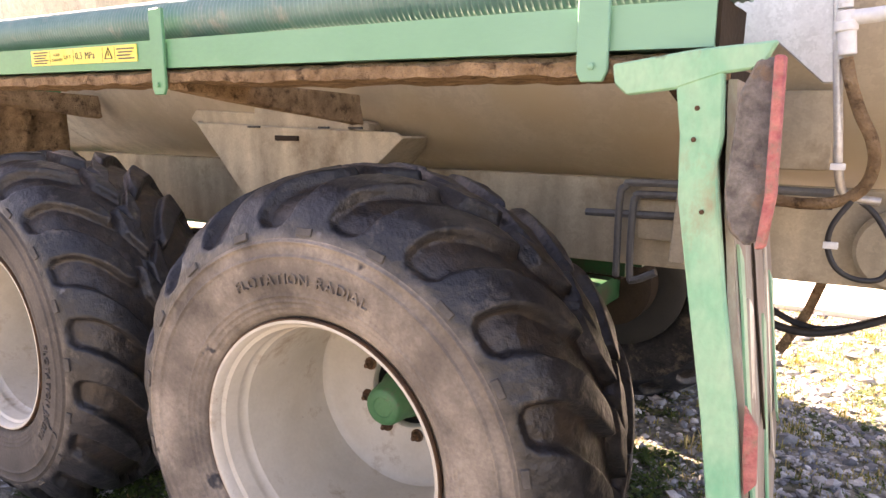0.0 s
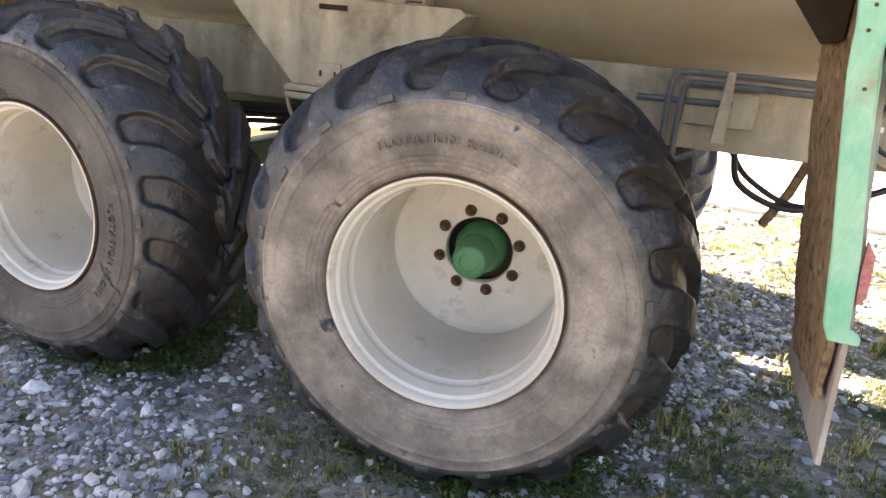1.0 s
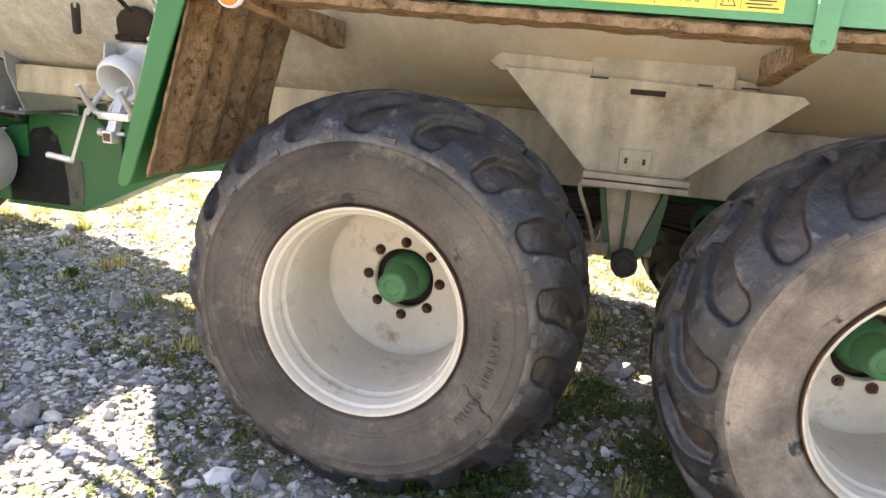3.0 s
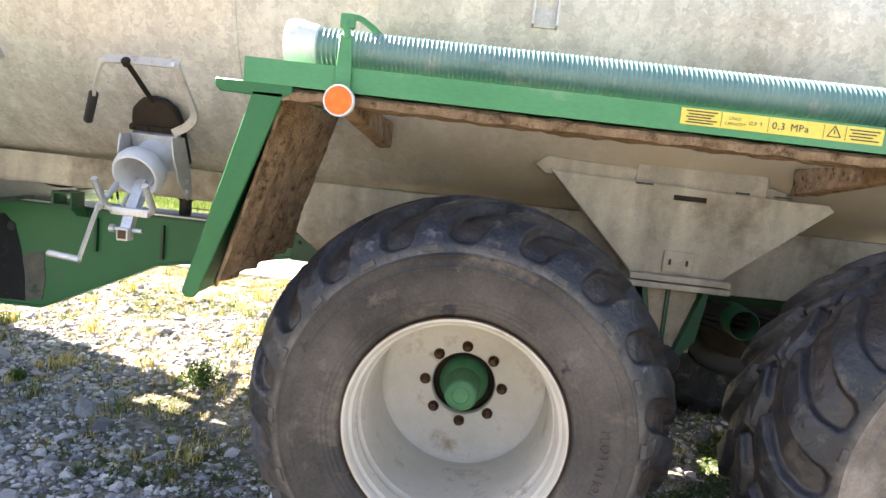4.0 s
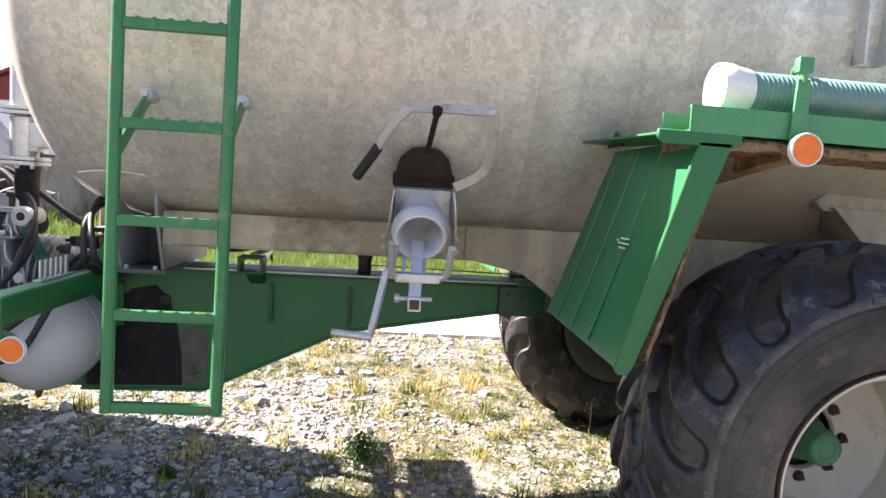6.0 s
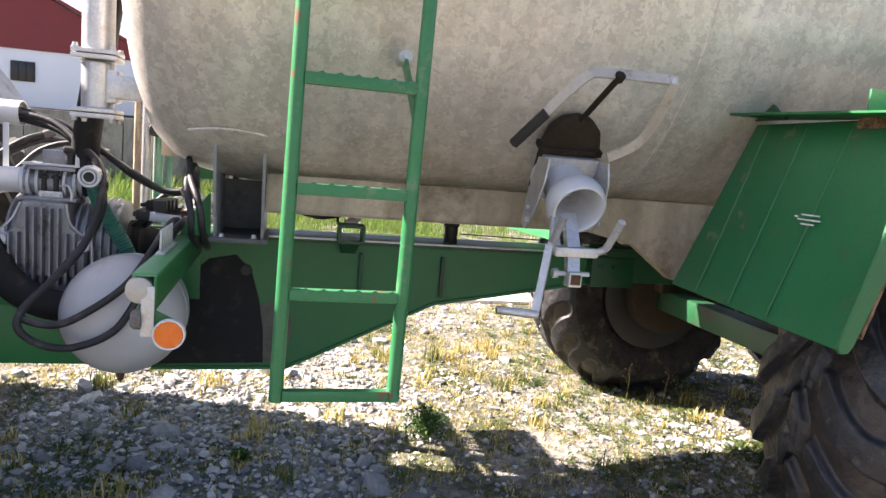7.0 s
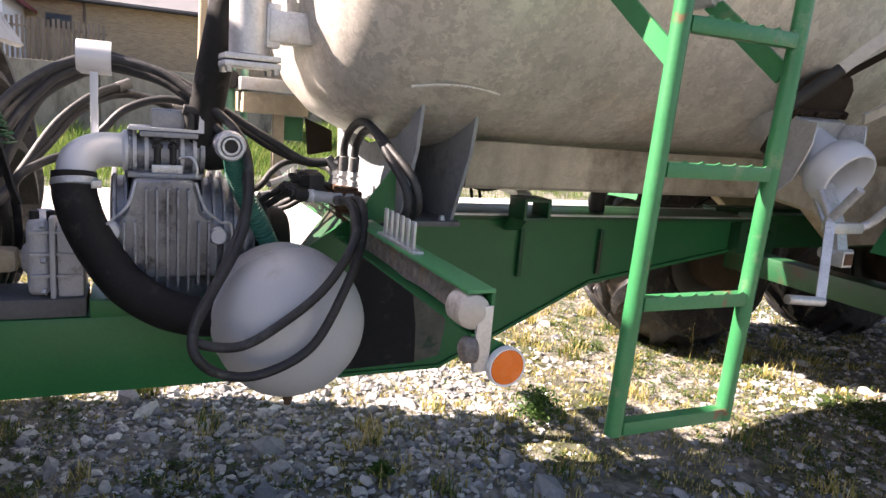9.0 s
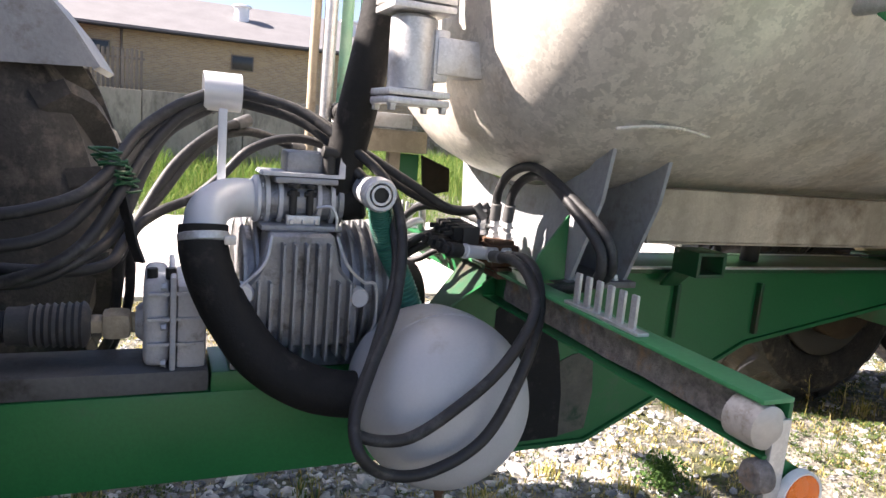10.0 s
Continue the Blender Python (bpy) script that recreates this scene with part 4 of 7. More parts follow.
def arc_text(text, radius, size, start, y, parent, at):
    """Raised letters round a tyre's wall, clockwise from the angle start."""
    glyphs, _ = letters(text, size, 1.08, 0.005)
    for c, w, b in glyphs:
        a = start - c / radius
        up, along = Vector((math.cos(a), 0, math.sin(a))), Vector((math.sin(a), 0, -math.cos(a)))
        m = Matrix.Identity(4)
        for i in range(3):
            m[i][0], m[i][1], m[i][2] = along[i], up[i], (0, -1, 0)[i]
        m.translation = up * radius + Vector((0, y, 0))
        b.transform(m @ Matrix.Translation((-w / 2, -size * 0.35, 0)))
        part("letter", b, M_RUBBER, parent, at=at)


def make_wheel(parent, at):
    rim_prof = [(0.3175, -0.436), (0.324, -0.4435), (0.3315, -0.443), (0.334, -0.434), (0.331, -0.424), (0.318, -0.42), (0.3, 0.0), (0.3, 0.1), (0.33, 0.11), (0.332, 0.12)]
    inner = [(0.3175, -0.436), (0.3145, -0.4185), (0.3055, -0.4125), (0.3, -0.38), (0.2985, -0.3755), (0.301, -0.368), (0.2995, -0.352), (0.2925, -0.344), (0.2905, -0.3), (0.288, -0.2), (0.2855, -0.06), (0.284, -0.03),
             (0.276, -0.021), (0.262, -0.016), (0.2, -0.013), (0.17, -0.011), (0.1135, -0.011), (0.1095, -0.006), (0.109, 0.014)]
    bm = join(lathe(rim_prof, 96, "Z"), lathe(inner, 96, "Z"))
    bm.transform(Matrix(((1, 0, 0, 0), (0, 0, 1, 0), (0, 1, 0, 0), (0, 0, 0, 1))))
    bmesh.ops.remove_doubles(bm, verts=bm.verts[:], dist=1e-5)
    wheel = part("wheel", bm, M_RIM, parent, "cream painted deep-dish steel rim", at=at)
    z = Vector(at)
    part("rim_edge", lathe([(0.3305, -0.4437), (0.333, -0.4436), (0.335, -0.437), (0.333, -0.428)], 96, "Y"), M_RUST, wheel, "rusted rim edge", at=z)
    t = tyre_mesh()
    part("tyre", t, [M_RUBBER, M_TREAD, M_INNERWALL], wheel, "dusty black flotation tyre with curved lugs", at=z, done=True)
    # a small raised pad at the root of each lug
    b = bx((-0.021, -0.0095, -0.006), (0.021, 0.0095, 0.0045), 0.002, 1)
    b.transform(Matrix.Translation((0.537, -0.4535, 0)) @ Matrix.Rotation(math.atan(0.36), 4, "Z") @ Matrix.Rotation(radians(90), 4, "X") @ Matrix.Rotation(radians(90), 4, "Z"))
    pad = part("pad", b, M_PAD, wheel, at=z)
    for q in range(PITCHES):
        if q:
            pad = new("pad", pad.data)
            pad.parent = wheel
        pad.rotation_euler = (0, -q * 2 * math.pi / PITCHES - radians(29), 0)
    arc_text("FLOTATION RADIAL", 0.432, 0.036, radians(116), -0.4635, wheel, z)
    for k in range(26):
        a = radians(-40 - 1.35 * k)
        u, w = Vector((math.cos(a), 0, math.sin(a))), Vector((-math.sin(a), 0, math.cos(a)))
        part("sidewall_mark", bar([u * 0.41 + Vector((0, -0.4605, 0)) - w * 0.006, u * 0.462 + Vector((0, -0.4655, 0)) + w * 0.006], 0.0025, 0.0035), M_RUBBER, wheel, at=z)
    # black disc stands in for the shade in the back of the rim
    part("brake_shield", lathe([(0.335, 0.108), (0.332, 0.125), (0.3, 0.14), (0.2, 0.12), (0.0, 0.12)], 48, "Y"), M_BLACK, wheel, "black disc standing in for shade behind the rim", at=z)
    part("hub", lathe([(0.1085, 0.012), (0.104, 0.09), (0.08, 0.09), (0.078, 0.06), (0.0, 0.06)], 48, "Y"), M_BLACK, wheel, "black recessed hub", at=z)
    part("hub_cap", lathe([(0.086, 0.08), (0.086, 0.012), (0.08, 0.004), (0.074, -0.03), (0.066, -0.038), (0.0565, -0.126), (0.052, -0.136), (0.047, -0.14), (0.03, -0.141), (0.027, -0.138), (0, -0.138)], 48, "Y"), M_HUB, wheel, "green hub cap", at=z)
    for k in range(8):
        a = 2 * math.pi * k / 8 + radians(106.1)
        p = Vector((0.135 * math.cos(a), -0.0115, 0.135 * math.sin(a)))
        part("nut", join(lathe([(0.0, 0), (0.0195, 0), (0.0195, -0.004), (0.0, -0.004)], 16, "Y", p), hexbolt(p, (0, -1, 0), 0.0125, 0.02), rod(p, p + Vector((0, -0.03, 0)), 0.007, n=8)), M_RUST, wheel, at=z)
    return wheel


DARK = {}


def copy_part(ob, parent, loc, rot):
    made = ob.copy()
    scene.collection.objects.link(made)
    made.parent, made.location, made.rotation_euler = parent, loc, rot
    for c in ob.children:
        k = c.copy()
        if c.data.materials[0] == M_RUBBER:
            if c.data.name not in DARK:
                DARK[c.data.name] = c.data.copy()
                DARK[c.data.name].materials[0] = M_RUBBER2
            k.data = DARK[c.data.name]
        scene.collection.objects.link(k)
        k.parent = made
    return made


STEER = 0.106
wheel = make_wheel(tanker, (-0.002, 0.019, 0.634))
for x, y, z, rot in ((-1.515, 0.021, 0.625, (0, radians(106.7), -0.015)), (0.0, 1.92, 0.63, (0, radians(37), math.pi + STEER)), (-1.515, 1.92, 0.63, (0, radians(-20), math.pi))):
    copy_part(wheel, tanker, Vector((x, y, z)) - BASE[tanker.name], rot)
front = [c for c in tanker.children if c.name.startswith("wheel") and (c.matrix_basis.translation + BASE[tanker.name] - Vector((-1.515, 0.021, 0.625))).length < 0.01][0]
crack = []
for k in range(9):
    r, a = 0.375 + 0.0175 * k, radians(-23.5 - 0.75 * k) + 0.012 * math.sin(k * 2.1)
    crack.append(Matrix.Rotation(radians(-106.7), 3, "Y") @ Vector((r * math.cos(a), -np.interp(r, [p[0] for p in CROWN[::-1]], [p[1] for p in CROWN[::-1]]) - 0.001, r * math.sin(a))))
part("crack", sweep(crack, lambda i: 0.0022 + 0.0022 * math.sin(math.pi * i / 8), 6), M_BLACK, front, "dark split in the tyre wall", at=(0, 0, 0))
# the rear axle is steered, and its wheels stand at an angle
wheel.rotation_euler = (0.02, 0, STEER)

# ---- near-side mudguard ----
TILT = radians(0.84)


def lean(bm, x0=-0.66):
    """The rail falls slightly towards the rear."""
    for v in bm.verts:
        v.co.z -= (v.co.x - x0) * math.tan(TILT)
    return bm


CHANNEL = ((-0.44, 1.53), (-0.44, 1.597), (-0.425, 1.597), (-0.425, 1.591), (-0.434, 1.591), (-0.434, 1.536), (-0.266, 1.536), (-0.266, 1.597), (-0.26, 1.597), (-0.26, 1.53))
guard = part("mudguard", lean(plate([(-2.2, y, z) for y, z in CHANNEL], (3.08, 0, 0))), M_RAIL, tanker, "green channel-section mudguard rail")
mud = sweep([Vector((-2.17 + 3.03 * i / 150, -0.32, 1.512)) for i in range(151)], 0, section=[(-0.117, 0.018), (-0.117, -0.006), (-0.1, -0.015), (-0.06, -0.012), (-0.02, -0.016), (0.02, -0.012), (0.06, -0.016), (0.1, -0.014), (0.118, -0.004), (0.118, 0.018)])
for v in mud.verts:
    v.co += Vector((0, 0.5, 1)) * (noise.noise(v.co / 0.07) * 0.006 + noise.noise(v.co / 0.016) * 0.004)
    v.co.z = min(v.co.z, 1.5285)
    v.co.y = max(v.co.y, -0.4385)
part("caked_mud", lean(mud), M_MUD, guard, "brown caked mud under the rail")
for xs, zt in ((-0.41, 1.665), (0.70, 1.66)):
    part("strap", join(plate([(xs - 0.026, -0.452, zt), (xs + 0.026, -0.452, zt), (xs + 0.026, -0.452, 1.478), (xs + 0.018, -0.452, 1.462), (xs - 0.018, -0.452, 1.462), (xs - 0.026, -0.452, 1.478)], (0, 0.009, 0), 0.002),
                       hexbolt((xs, -0.452, 1.486), (0, -1, 0), 0.006, 0.005)), M_RAIL, guard)
part("strap", join(plate([(-1.938, -0.452, 1.70), (-1.904, -0.452, 1.70), (-1.897, -0.452, 1.54), (-1.945, -0.452, 1.54)], (0, 0.008, 0), 0.002),
                   tube([(-1.92, -0.448, 1.69), (-1.92, -0.45, 1.735), (-1.9, -0.42, 1.75), (-1.88, -0.34, 1.745), (-1.86, -0.3, 1.73)], 0.009), bx((-1.94, -0.456, 1.715), (-1.9, -0.43, 1.755), 0.006)), M_RAIL, guard)
refl = part("reflector", lathe([(0, -0.004), (0.036, -0.004), (0.0375, 0), (0.0375, 0.01), (0, 0.01)], 40, "Y", (-1.919, -0.486, 1.522)), M_ORANGE, guard, "round orange side reflector")
part("reflector_rim", lathe([(0.0372, 0.012), (0.0372, -0.003), (0.041, -0.004), (0.042, 0.0), (0.042, 0.014)], 40, "Y", (-1.919, -0.486, 1.522)), M_WHITE, guard)
part("reflector_tab", bx((-1.935, -0.472, 1.5), (-1.9, -0.442, 1.56), 0.003), M_RAIL, guard)
for xs in (-1.9, -0.38):
    zz = 1.515 - (xs + 0.66) * math.tan(TILT)
    part("cross_bracket", lumpy(plate([(xs - 0.04, -0.42, zz), (xs - 0.04, 0.27, zz - 0.02), (xs - 0.04, 0.28, zz - 0.12), (xs - 0.04, 0.1, zz - 0.1), (xs - 0.04, -0.42, zz - 0.035)], (0.05, 0, 0), 0.004), 0.006, 0.05, 2), M_MUD, guard, "mud-caked cross bracket")

# warning label on the rail
lz = 1.5695 - (-0.76 + 0.66) * math.tan(TILT)
lab = part("warning_label", lean(bx((-1.018, -0.4428, 1.5505), (-0.505, -0.4404, 1.5925), 0), -0.76), M_YELLOW, guard, "yellow pressure and load label")


def label_text(text, x, z, size, parent):
    g, width = letters(text, size, 1.05, 0.0003)
    for c, w, b in g:
        b.transform(Matrix.Translation((x + c, -0.4433, z)) @ Matrix.Rotation(radians(90), 4, "X") @ Matrix.Translation((-w / 2, 0, 0)))
        part("letter", lean(b, -0.76), M_INK, parent)


label_text("0,3 MPa", -0.785, 1.563, 0.026, guard)
label_text("LOAD", -0.895, 1.5745, 0.0105, guard)
label_text("CAPACITY", -0.905, 1.5605, 0.0105, guard)
label_text("12,0 T", -0.845, 1.566, 0.013, guard)
for xa, xb, zs in ((-1.005, -0.925, (1.586, 1.578, 1.571, 1.564, 1.557)), (-0.59, -0.515, (1.583, 1.575, 1.567, 1.559))):
    for i, z in enumerate(zs):
        part("print_line", lean(bx((xa + 0.006 * (i % 2), -0.4436, z - 0.0016), (xb - 0.008 * (i % 3), -0.443, z + 0.0016), 0), -0.76), M_INK, guard)
for xs in (-0.915, -0.795, -0.655, -0.6):
    part("divider", lean(bx((xs, -0.4434, 1.553), (xs + 0.0012, -0.443, 1.59), 0), -0.76), M_INK, guard)
tri = [Vector((-0.628, -0.4434, 1.588)), Vector((-0.645, -0.4434, 1.56)), Vector((-0.611, -0.4434, 1.56))]
part("warning_triangle", lean(join(*[rod(tri[i], tri[(i + 1) % 3], 0.0012, n=6) for i in range(3)], rod((-0.628, -0.4434, 1.579), (-0.628, -0.4434, 1.567), 0.0012, n=6)), -0.76), M_INK, guard)

# front mudguard panel, swept forward at its foot
flap = part("front_panel", join(plate([(-2.15, -0.425, 1.54), (-2.15, 0.24, 1.54), (-2.318, 0.37, 0.95), (-2.318, -0.425, 0.93)], (-0.006, 0, 0.001))), M_PANEL, guard, "green ribbed sheet front mudguard")
for yb in (-0.18, 0.0, 0.18):
    part("panel_rib", tube([(-2.157, yb, 1.53), (-2.24, yb + 0.02, 1.24), (-2.324, yb + 0.04, 0.955)], 0.005, 6), M_GREEN, flap)
part("edge_strip", plate([(-2.172, -0.44, 1.53), (-2.082, -0.44, 1.53), (-2.1, -0.44, 1.48), (-2.296, -0.44, 0.945), (-2.308, -0.44, 0.928), (-2.335, -0.44, 0.926), (-2.345, -0.44, 0.945), (-2.19, -0.44, 1.47)], (0, 0.014, 0), 0.003), M_GREEN, guard)
part("top_strip", join(plate([(-2.281, -0.44, 1.556), (-2.06, -0.44, 1.553), (-2.06, -0.44, 1.53), (-2.085, -0.44, 1.515), (-2.265, -0.44, 1.52), (-2.281, -0.44, 1.535)], (0, 0.014, 0), 0.003),
                       plate([(-2.278, -0.43, 1.54), (-2.1, -0.43, 1.54), (-2.1, 0.23, 1.562), (-2.278, 0.23, 1.562)], (0, 0, 0.008), 0.002)), M_GREEN, guard)
part("corner_gusset", plate([(-2.2, 0.05, 1.548), (-2.2, 0.2, 1.548), (-2.2, 0.12, 1.6)], (0.01, 0, 0)), M_DKGREEN, guard)
fold = lumpy(plate([(-2.1, -0.415, 1.52), (-2.1, 0.22, 1.52), (-2.264, 0.35, 0.98), (-2.264, -0.415, 0.96)], (-0.01, 0, 0.001)), 0.004, 0.04, 23)
for v in fold.verts:
    v.co.x += 0.017 * (abs(((v.co.y + 0.415) / 0.16) % 1.0 - 0.5) * 4 - 1)
part("caked_mud", fold, M_MUD, flap, "brown mud caked behind the panel's folds")
badge = bmesh.new()
for i, (ya, yb, z) in enumerate(((-0.13, -0.2, 1.262), (-0.12, -0.21, 1.248), (-0.14, -0.19, 1.235), (-0.105, -0.118, 1.255))):
    join(badge, bx((-2.2375 - 0.285 * (1.25 - z) - 0.0105, yb, z - 0.0022), (-2.2375 - 0.285 * (1.25 - z) - 0.0085, ya, z + 0.0022), 0))
part("sticker", badge, M_WHITE, flap, "small worn white maker's sticker")

# rear mudguard post, bent and peeling
part("rear_strip", plate([(0.738, -0.462, 1.487), (0.742, -0.462, 1.458), (0.762, -0.462, 1.44), (0.835, -0.462, 1.448), (0.9, -0.462, 1.468), (0.95, -0.462, 1.474), (0.968, -0.462, 1.51), (0.86, -0.462, 1.503)], (0, 0.018, 0), 0.003), M_FADED, guard, "faded green bent strip")
part("rear_post", plate([(0.832, -0.46, 1.474), (0.9, -0.46, 1.478), (0.905, -0.46, 1.38), (0.9, -0.46, 1.345), (0.906, -0.466, 1.3), (0.925, -0.462, 1.15), (0.958, -0.46, 0.95), (0.975, -0.46, 0.79), (1.0, -0.46, 0.775), (1.0, -0.46, 0.757),
                         (0.94, -0.46, 0.757), (0.926, -0.46, 0.79), (0.905, -0.46, 0.95), (0.872, -0.462, 1.15), (0.85, -0.468, 1.29), (0.846, -0.46, 1.345), (0.845, -0.46, 1.38)], (0, 0.02, 0), 0.003), M_FADED, guard, "faded green dented post with rust spots")
for p in ((0.868, -0.461, 1.42), (0.866, -0.461, 1.375), (0.885, -0.463, 1.27)):
    part("bolt", hexbolt(p, (0, -1, 0), 0.003, 0.003), M_RUST, guard)


def flap_at(y, z, off=0.0):
    """A point of the rear flap, which hangs across the machine behind the post."""
    return (float(np.interp(z, (0.45, 0.79, 0.95, 1.15, 1.3, 1.46), (0.99, 0.972, 0.955, 0.925, 0.909, 0.904))) - 0.06 * (y + 0.44) + off, y, z)


edge = [(-0.438, 1.46), (-0.438, 1.3), (-0.438, 1.15), (-0.438, 0.95), (-0.438, 0.79), (-0.43, 0.45), (0.1, 0.47), (0.12, 0.79), (0.12, 0.95), (0.12, 1.15), (0.12, 1.3), (0.12, 1.46)]
part("rear_flap", lumpy(plate([flap_at(y, z) for y, z in edge], (0.012, 0, 0)), 0.002, 0.06, 3), M_WOOD, guard, "peeling painted rear mud flap")
part("caked_mud", lumpy(plate([flap_at(y, z, -0.012) for y, z in edge[:5] + [(-0.41, 0.6), (-0.1, 0.58), (0.1, 0.75)] + edge[8:]], (-0.014, 0, 0)), 0.006, 0.04, 8), M_MUD, guard, "dark mud caked inside the rear flap")
for ya, yb, za, zb, mm in ((-0.42, -0.37, 1.22, 0.72, M_FADED), (-0.33, -0.29, 1.12, 0.6, M_RIM), (-0.24, -0.225, 1.2, 0.85, M_DRUM), (-0.14, -0.11, 1.05, 0.62, M_FADED), (-0.05, -0.01, 1.25, 0.7, M_RIM), (0.04, 0.08, 1.1, 0.75, M_FADED)):
    part("paint_flake", lumpy(plate([flap_at(ya, za, 0.014), flap_at(yb, za - 0.03, 0.014), flap_at(yb + 0.02, zb, 0.014), flap_at(ya + 0.01, zb + 0.04, 0.014)], (0.004, 0, 0)), 0.002, 0.03, 4), mm, guard, "peeling paint flake")
mk = part("marker_board", plate([(0.945, -0.47, 1.485), (0.972, -0.45, 1.49), (0.975, -0.45, 1.3), (0.965, -0.45, 1.235), (0.95, -0.47, 1.225), (0.925, -0.47, 1.245), (0.915, -0.47, 1.3), (0.925, -0.47, 1.44)], (0, 0.012, 0), 0.004), M_GRIME, guard, "mud-grimed rubber marker board")
part("marker_edge", plate([(0.966, -0.476, 1.49), (0.981, -0.476, 1.488), (0.984, -0.476, 1.3), (0.976, -0.476, 1.226), (0.962, -0.476, 1.223), (0.969, -0.476, 1.3)], (0, 0.016, 0), 0.003), M_RED, guard, "faded red marker edge")
part("torn_reflector", plate([(0.965, -0.45, 0.98), (0.985, -0.45, 0.95), (0.99, -0.45, 0.86), (0.975, -0.45, 0.84), (0.968, -0.45, 0.9)], (0, 0.01, 0)), M_RED, guard)
part("end_grime", lumpy(bx((0.876, -0.432, 1.505), (0.886, -0.255, 1.578), 0), 0.003, 0.03, 3), M_DRUM, guard, "dark plate over the rail's open end")
part("inner_bracket", plate([(0.72, -0.2, 1.5), (0.86, -0.2, 1.5), (0.86, -0.2, 1.36), (0.84, -0.2, 1.35)], (0, 0.3, 0), 0.003), M_DRUM, guard)

# far-side mudguard, mirrored
far = part("mudguard", join(bx((-2.2, 2.374, 1.53), (0.88, 2.38, 1.597), 0.002), bx((-2.2, 2.2, 1.53), (0.88, 2.38, 1.535), 0.002), plate([(-2.15, 1.7, 1.54), (-2.15, 2.36, 1.54), (-2.318, 2.36, 0.93), (-2.318, 1.6, 0.95)], (-0.006, 0, 0.001))), M_GREEN, tanker)

# ---- ladder ----
LY = -0.075


def slant(bm):
    """The ladder stands a little out of plumb."""
    for v in bm.verts:
        v.co.x += 0.016 * (v.co.z - 0.68)
        v.co.y -= 0.016 * (v.co.z - 0.68)
    return bm


ladder = part("ladder", slant(join(rod((-3.726, LY, 0.667), (-3.726, LY, 2.75), 0.0185, n=24), rod((-3.414, LY, 0.667), (-3.414, LY, 2.75), 0.0185, n=24))), M_LADDER, tanker, "green steel ladder with serrated rungs")
for i in range(8):
    z = 0.684 + 0.2745 * i
    rung = part("rung", slant(bx((-3.71, LY - 0.0145, z - 0.016), (-3.428, LY + 0.0145, z + 0.014), 0.003)), M_LADDER, ladder)
    if 0 < i < 5:
        for k in range(6):
            x = -3.68 + 0.045 * k
            part("tooth", slant(plate([(x, LY - 0.015, z + 0.0138), (x + 0.02, LY - 0.015, z + 0.0138), (x + 0.012, LY - 0.015, z + 0.019)], (0, 0.004, 0))), M_LADDER, ladder)
for xr in (-3.716, -3.422):
    part("stay", bar([(xr + 0.012, LY, 1.44), (xr + 0.01, on_tank(1.61) - 0.05, 1.61)], 0.008, 0.042), M_LADDER, ladder)
    part("stay_lug", join(rod((xr + 0.01, on_tank(1.615) - 0.07, 1.615), (xr + 0.01, on_tank(1.615) + 0.01, 1.615), 0.02), hexbolt((xr + 0.01, on_tank(1.615) - 0.07, 1.615), (0, -1, 0), 0.011, 0.014)), M_ZINC, ladder)

# ---- side filling valve ----
VX = -2.815
mouth = join(lathe([(0.1, 0.0), (0.1, 0.012), (0.072, 0.014), (0.07, 0.05), (0.069, 0.13), (0.083, 0.14), (0.094, 0.16), (0.097, 0.185), (0.093, 0.21), (0.086, 0.223), (0.08, 0.225), (0.074, 0.218), (0.07, 0.15), (0.062, 0.1), (0.062, 0.0)], 48))
aim = Vector((0.0, -0.82, -0.42)).normalized()
m = Matrix.Translation((VX - 0.008, 0.345, 1.312)) @ aim.to_track_quat("Z", "Y").to_matrix().to_4x4()
mouth.transform(m)
valve = part("valve", mouth, M_SILVER, tanker, "galvanised ball coupling mouth of the filling valve")
part("neck", rod((VX, 0.56, 1.42), (VX, 0.3, 1.29), 0.075, n=32), M_ZINC, valve)
tilt_m = Matrix.Translation((VX, 0.3, 1.36)) @ Matrix.Rotation(radians(27), 4, "X")
gate = plate([(-0.1, 0, -0.12), (0.1, 0, -0.12), (0.1, 0, 0.06), (0.085, 0, 0.115), (0.05, 0, 0.15), (0, 0, 0.162), (-0.05, 0, 0.15), (-0.085, 0, 0.115), (-0.1, 0, 0.06)], (0, 0.04, 0), 0.005)
gate.transform(tilt_m)
part("gate_housing", gate, M_DRUM, valve, "black slide-gate housing")
rim2 = join(bx((-0.108, -0.012, 0.03), (0.108, 0.055, 0.05), 0.003), *[hexbolt((-0.09 + 0.06 * i, -0.012, 0.04), (0, -1, 0), 0.008, 0.01) for i in range(4)])
rim2.transform(tilt_m)
lumpy(rim2, 0.002, 0.02)
part("gate_flange", rim2, M_DRUM, valve)
backp = bx((-0.098, -0.03, -0.13), (0.098, -0.004, 0.026), 0.006)
backp.transform(tilt_m)
part("mount_plate", backp, M_ZINC, valve)
for sgn in (-1, 1):
    xw = VX + sgn * 0.098
    part("side_wing", plate([(xw, 0.2, 1.365), (xw + sgn * 0.008, 0.2, 1.3), (xw + sgn * 0.018, 0.235, 1.2), (xw + sgn * 0.02, 0.315, 1.125), (xw + sgn * 0.02, 0.355, 1.14), (xw + sgn * 0.012, 0.35, 1.23), (xw, 0.3, 1.37)], (sgn * 0.007, 0, 0), 0.002), M_ZINC, valve)
    for z in (1.2, 1.24):
        part("bolt", hexbolt((VX + sgn * 0.124, 0.29, z - 0.04), (sgn, 0, 0), 0.009, 0.012), M_ZINC, valve)
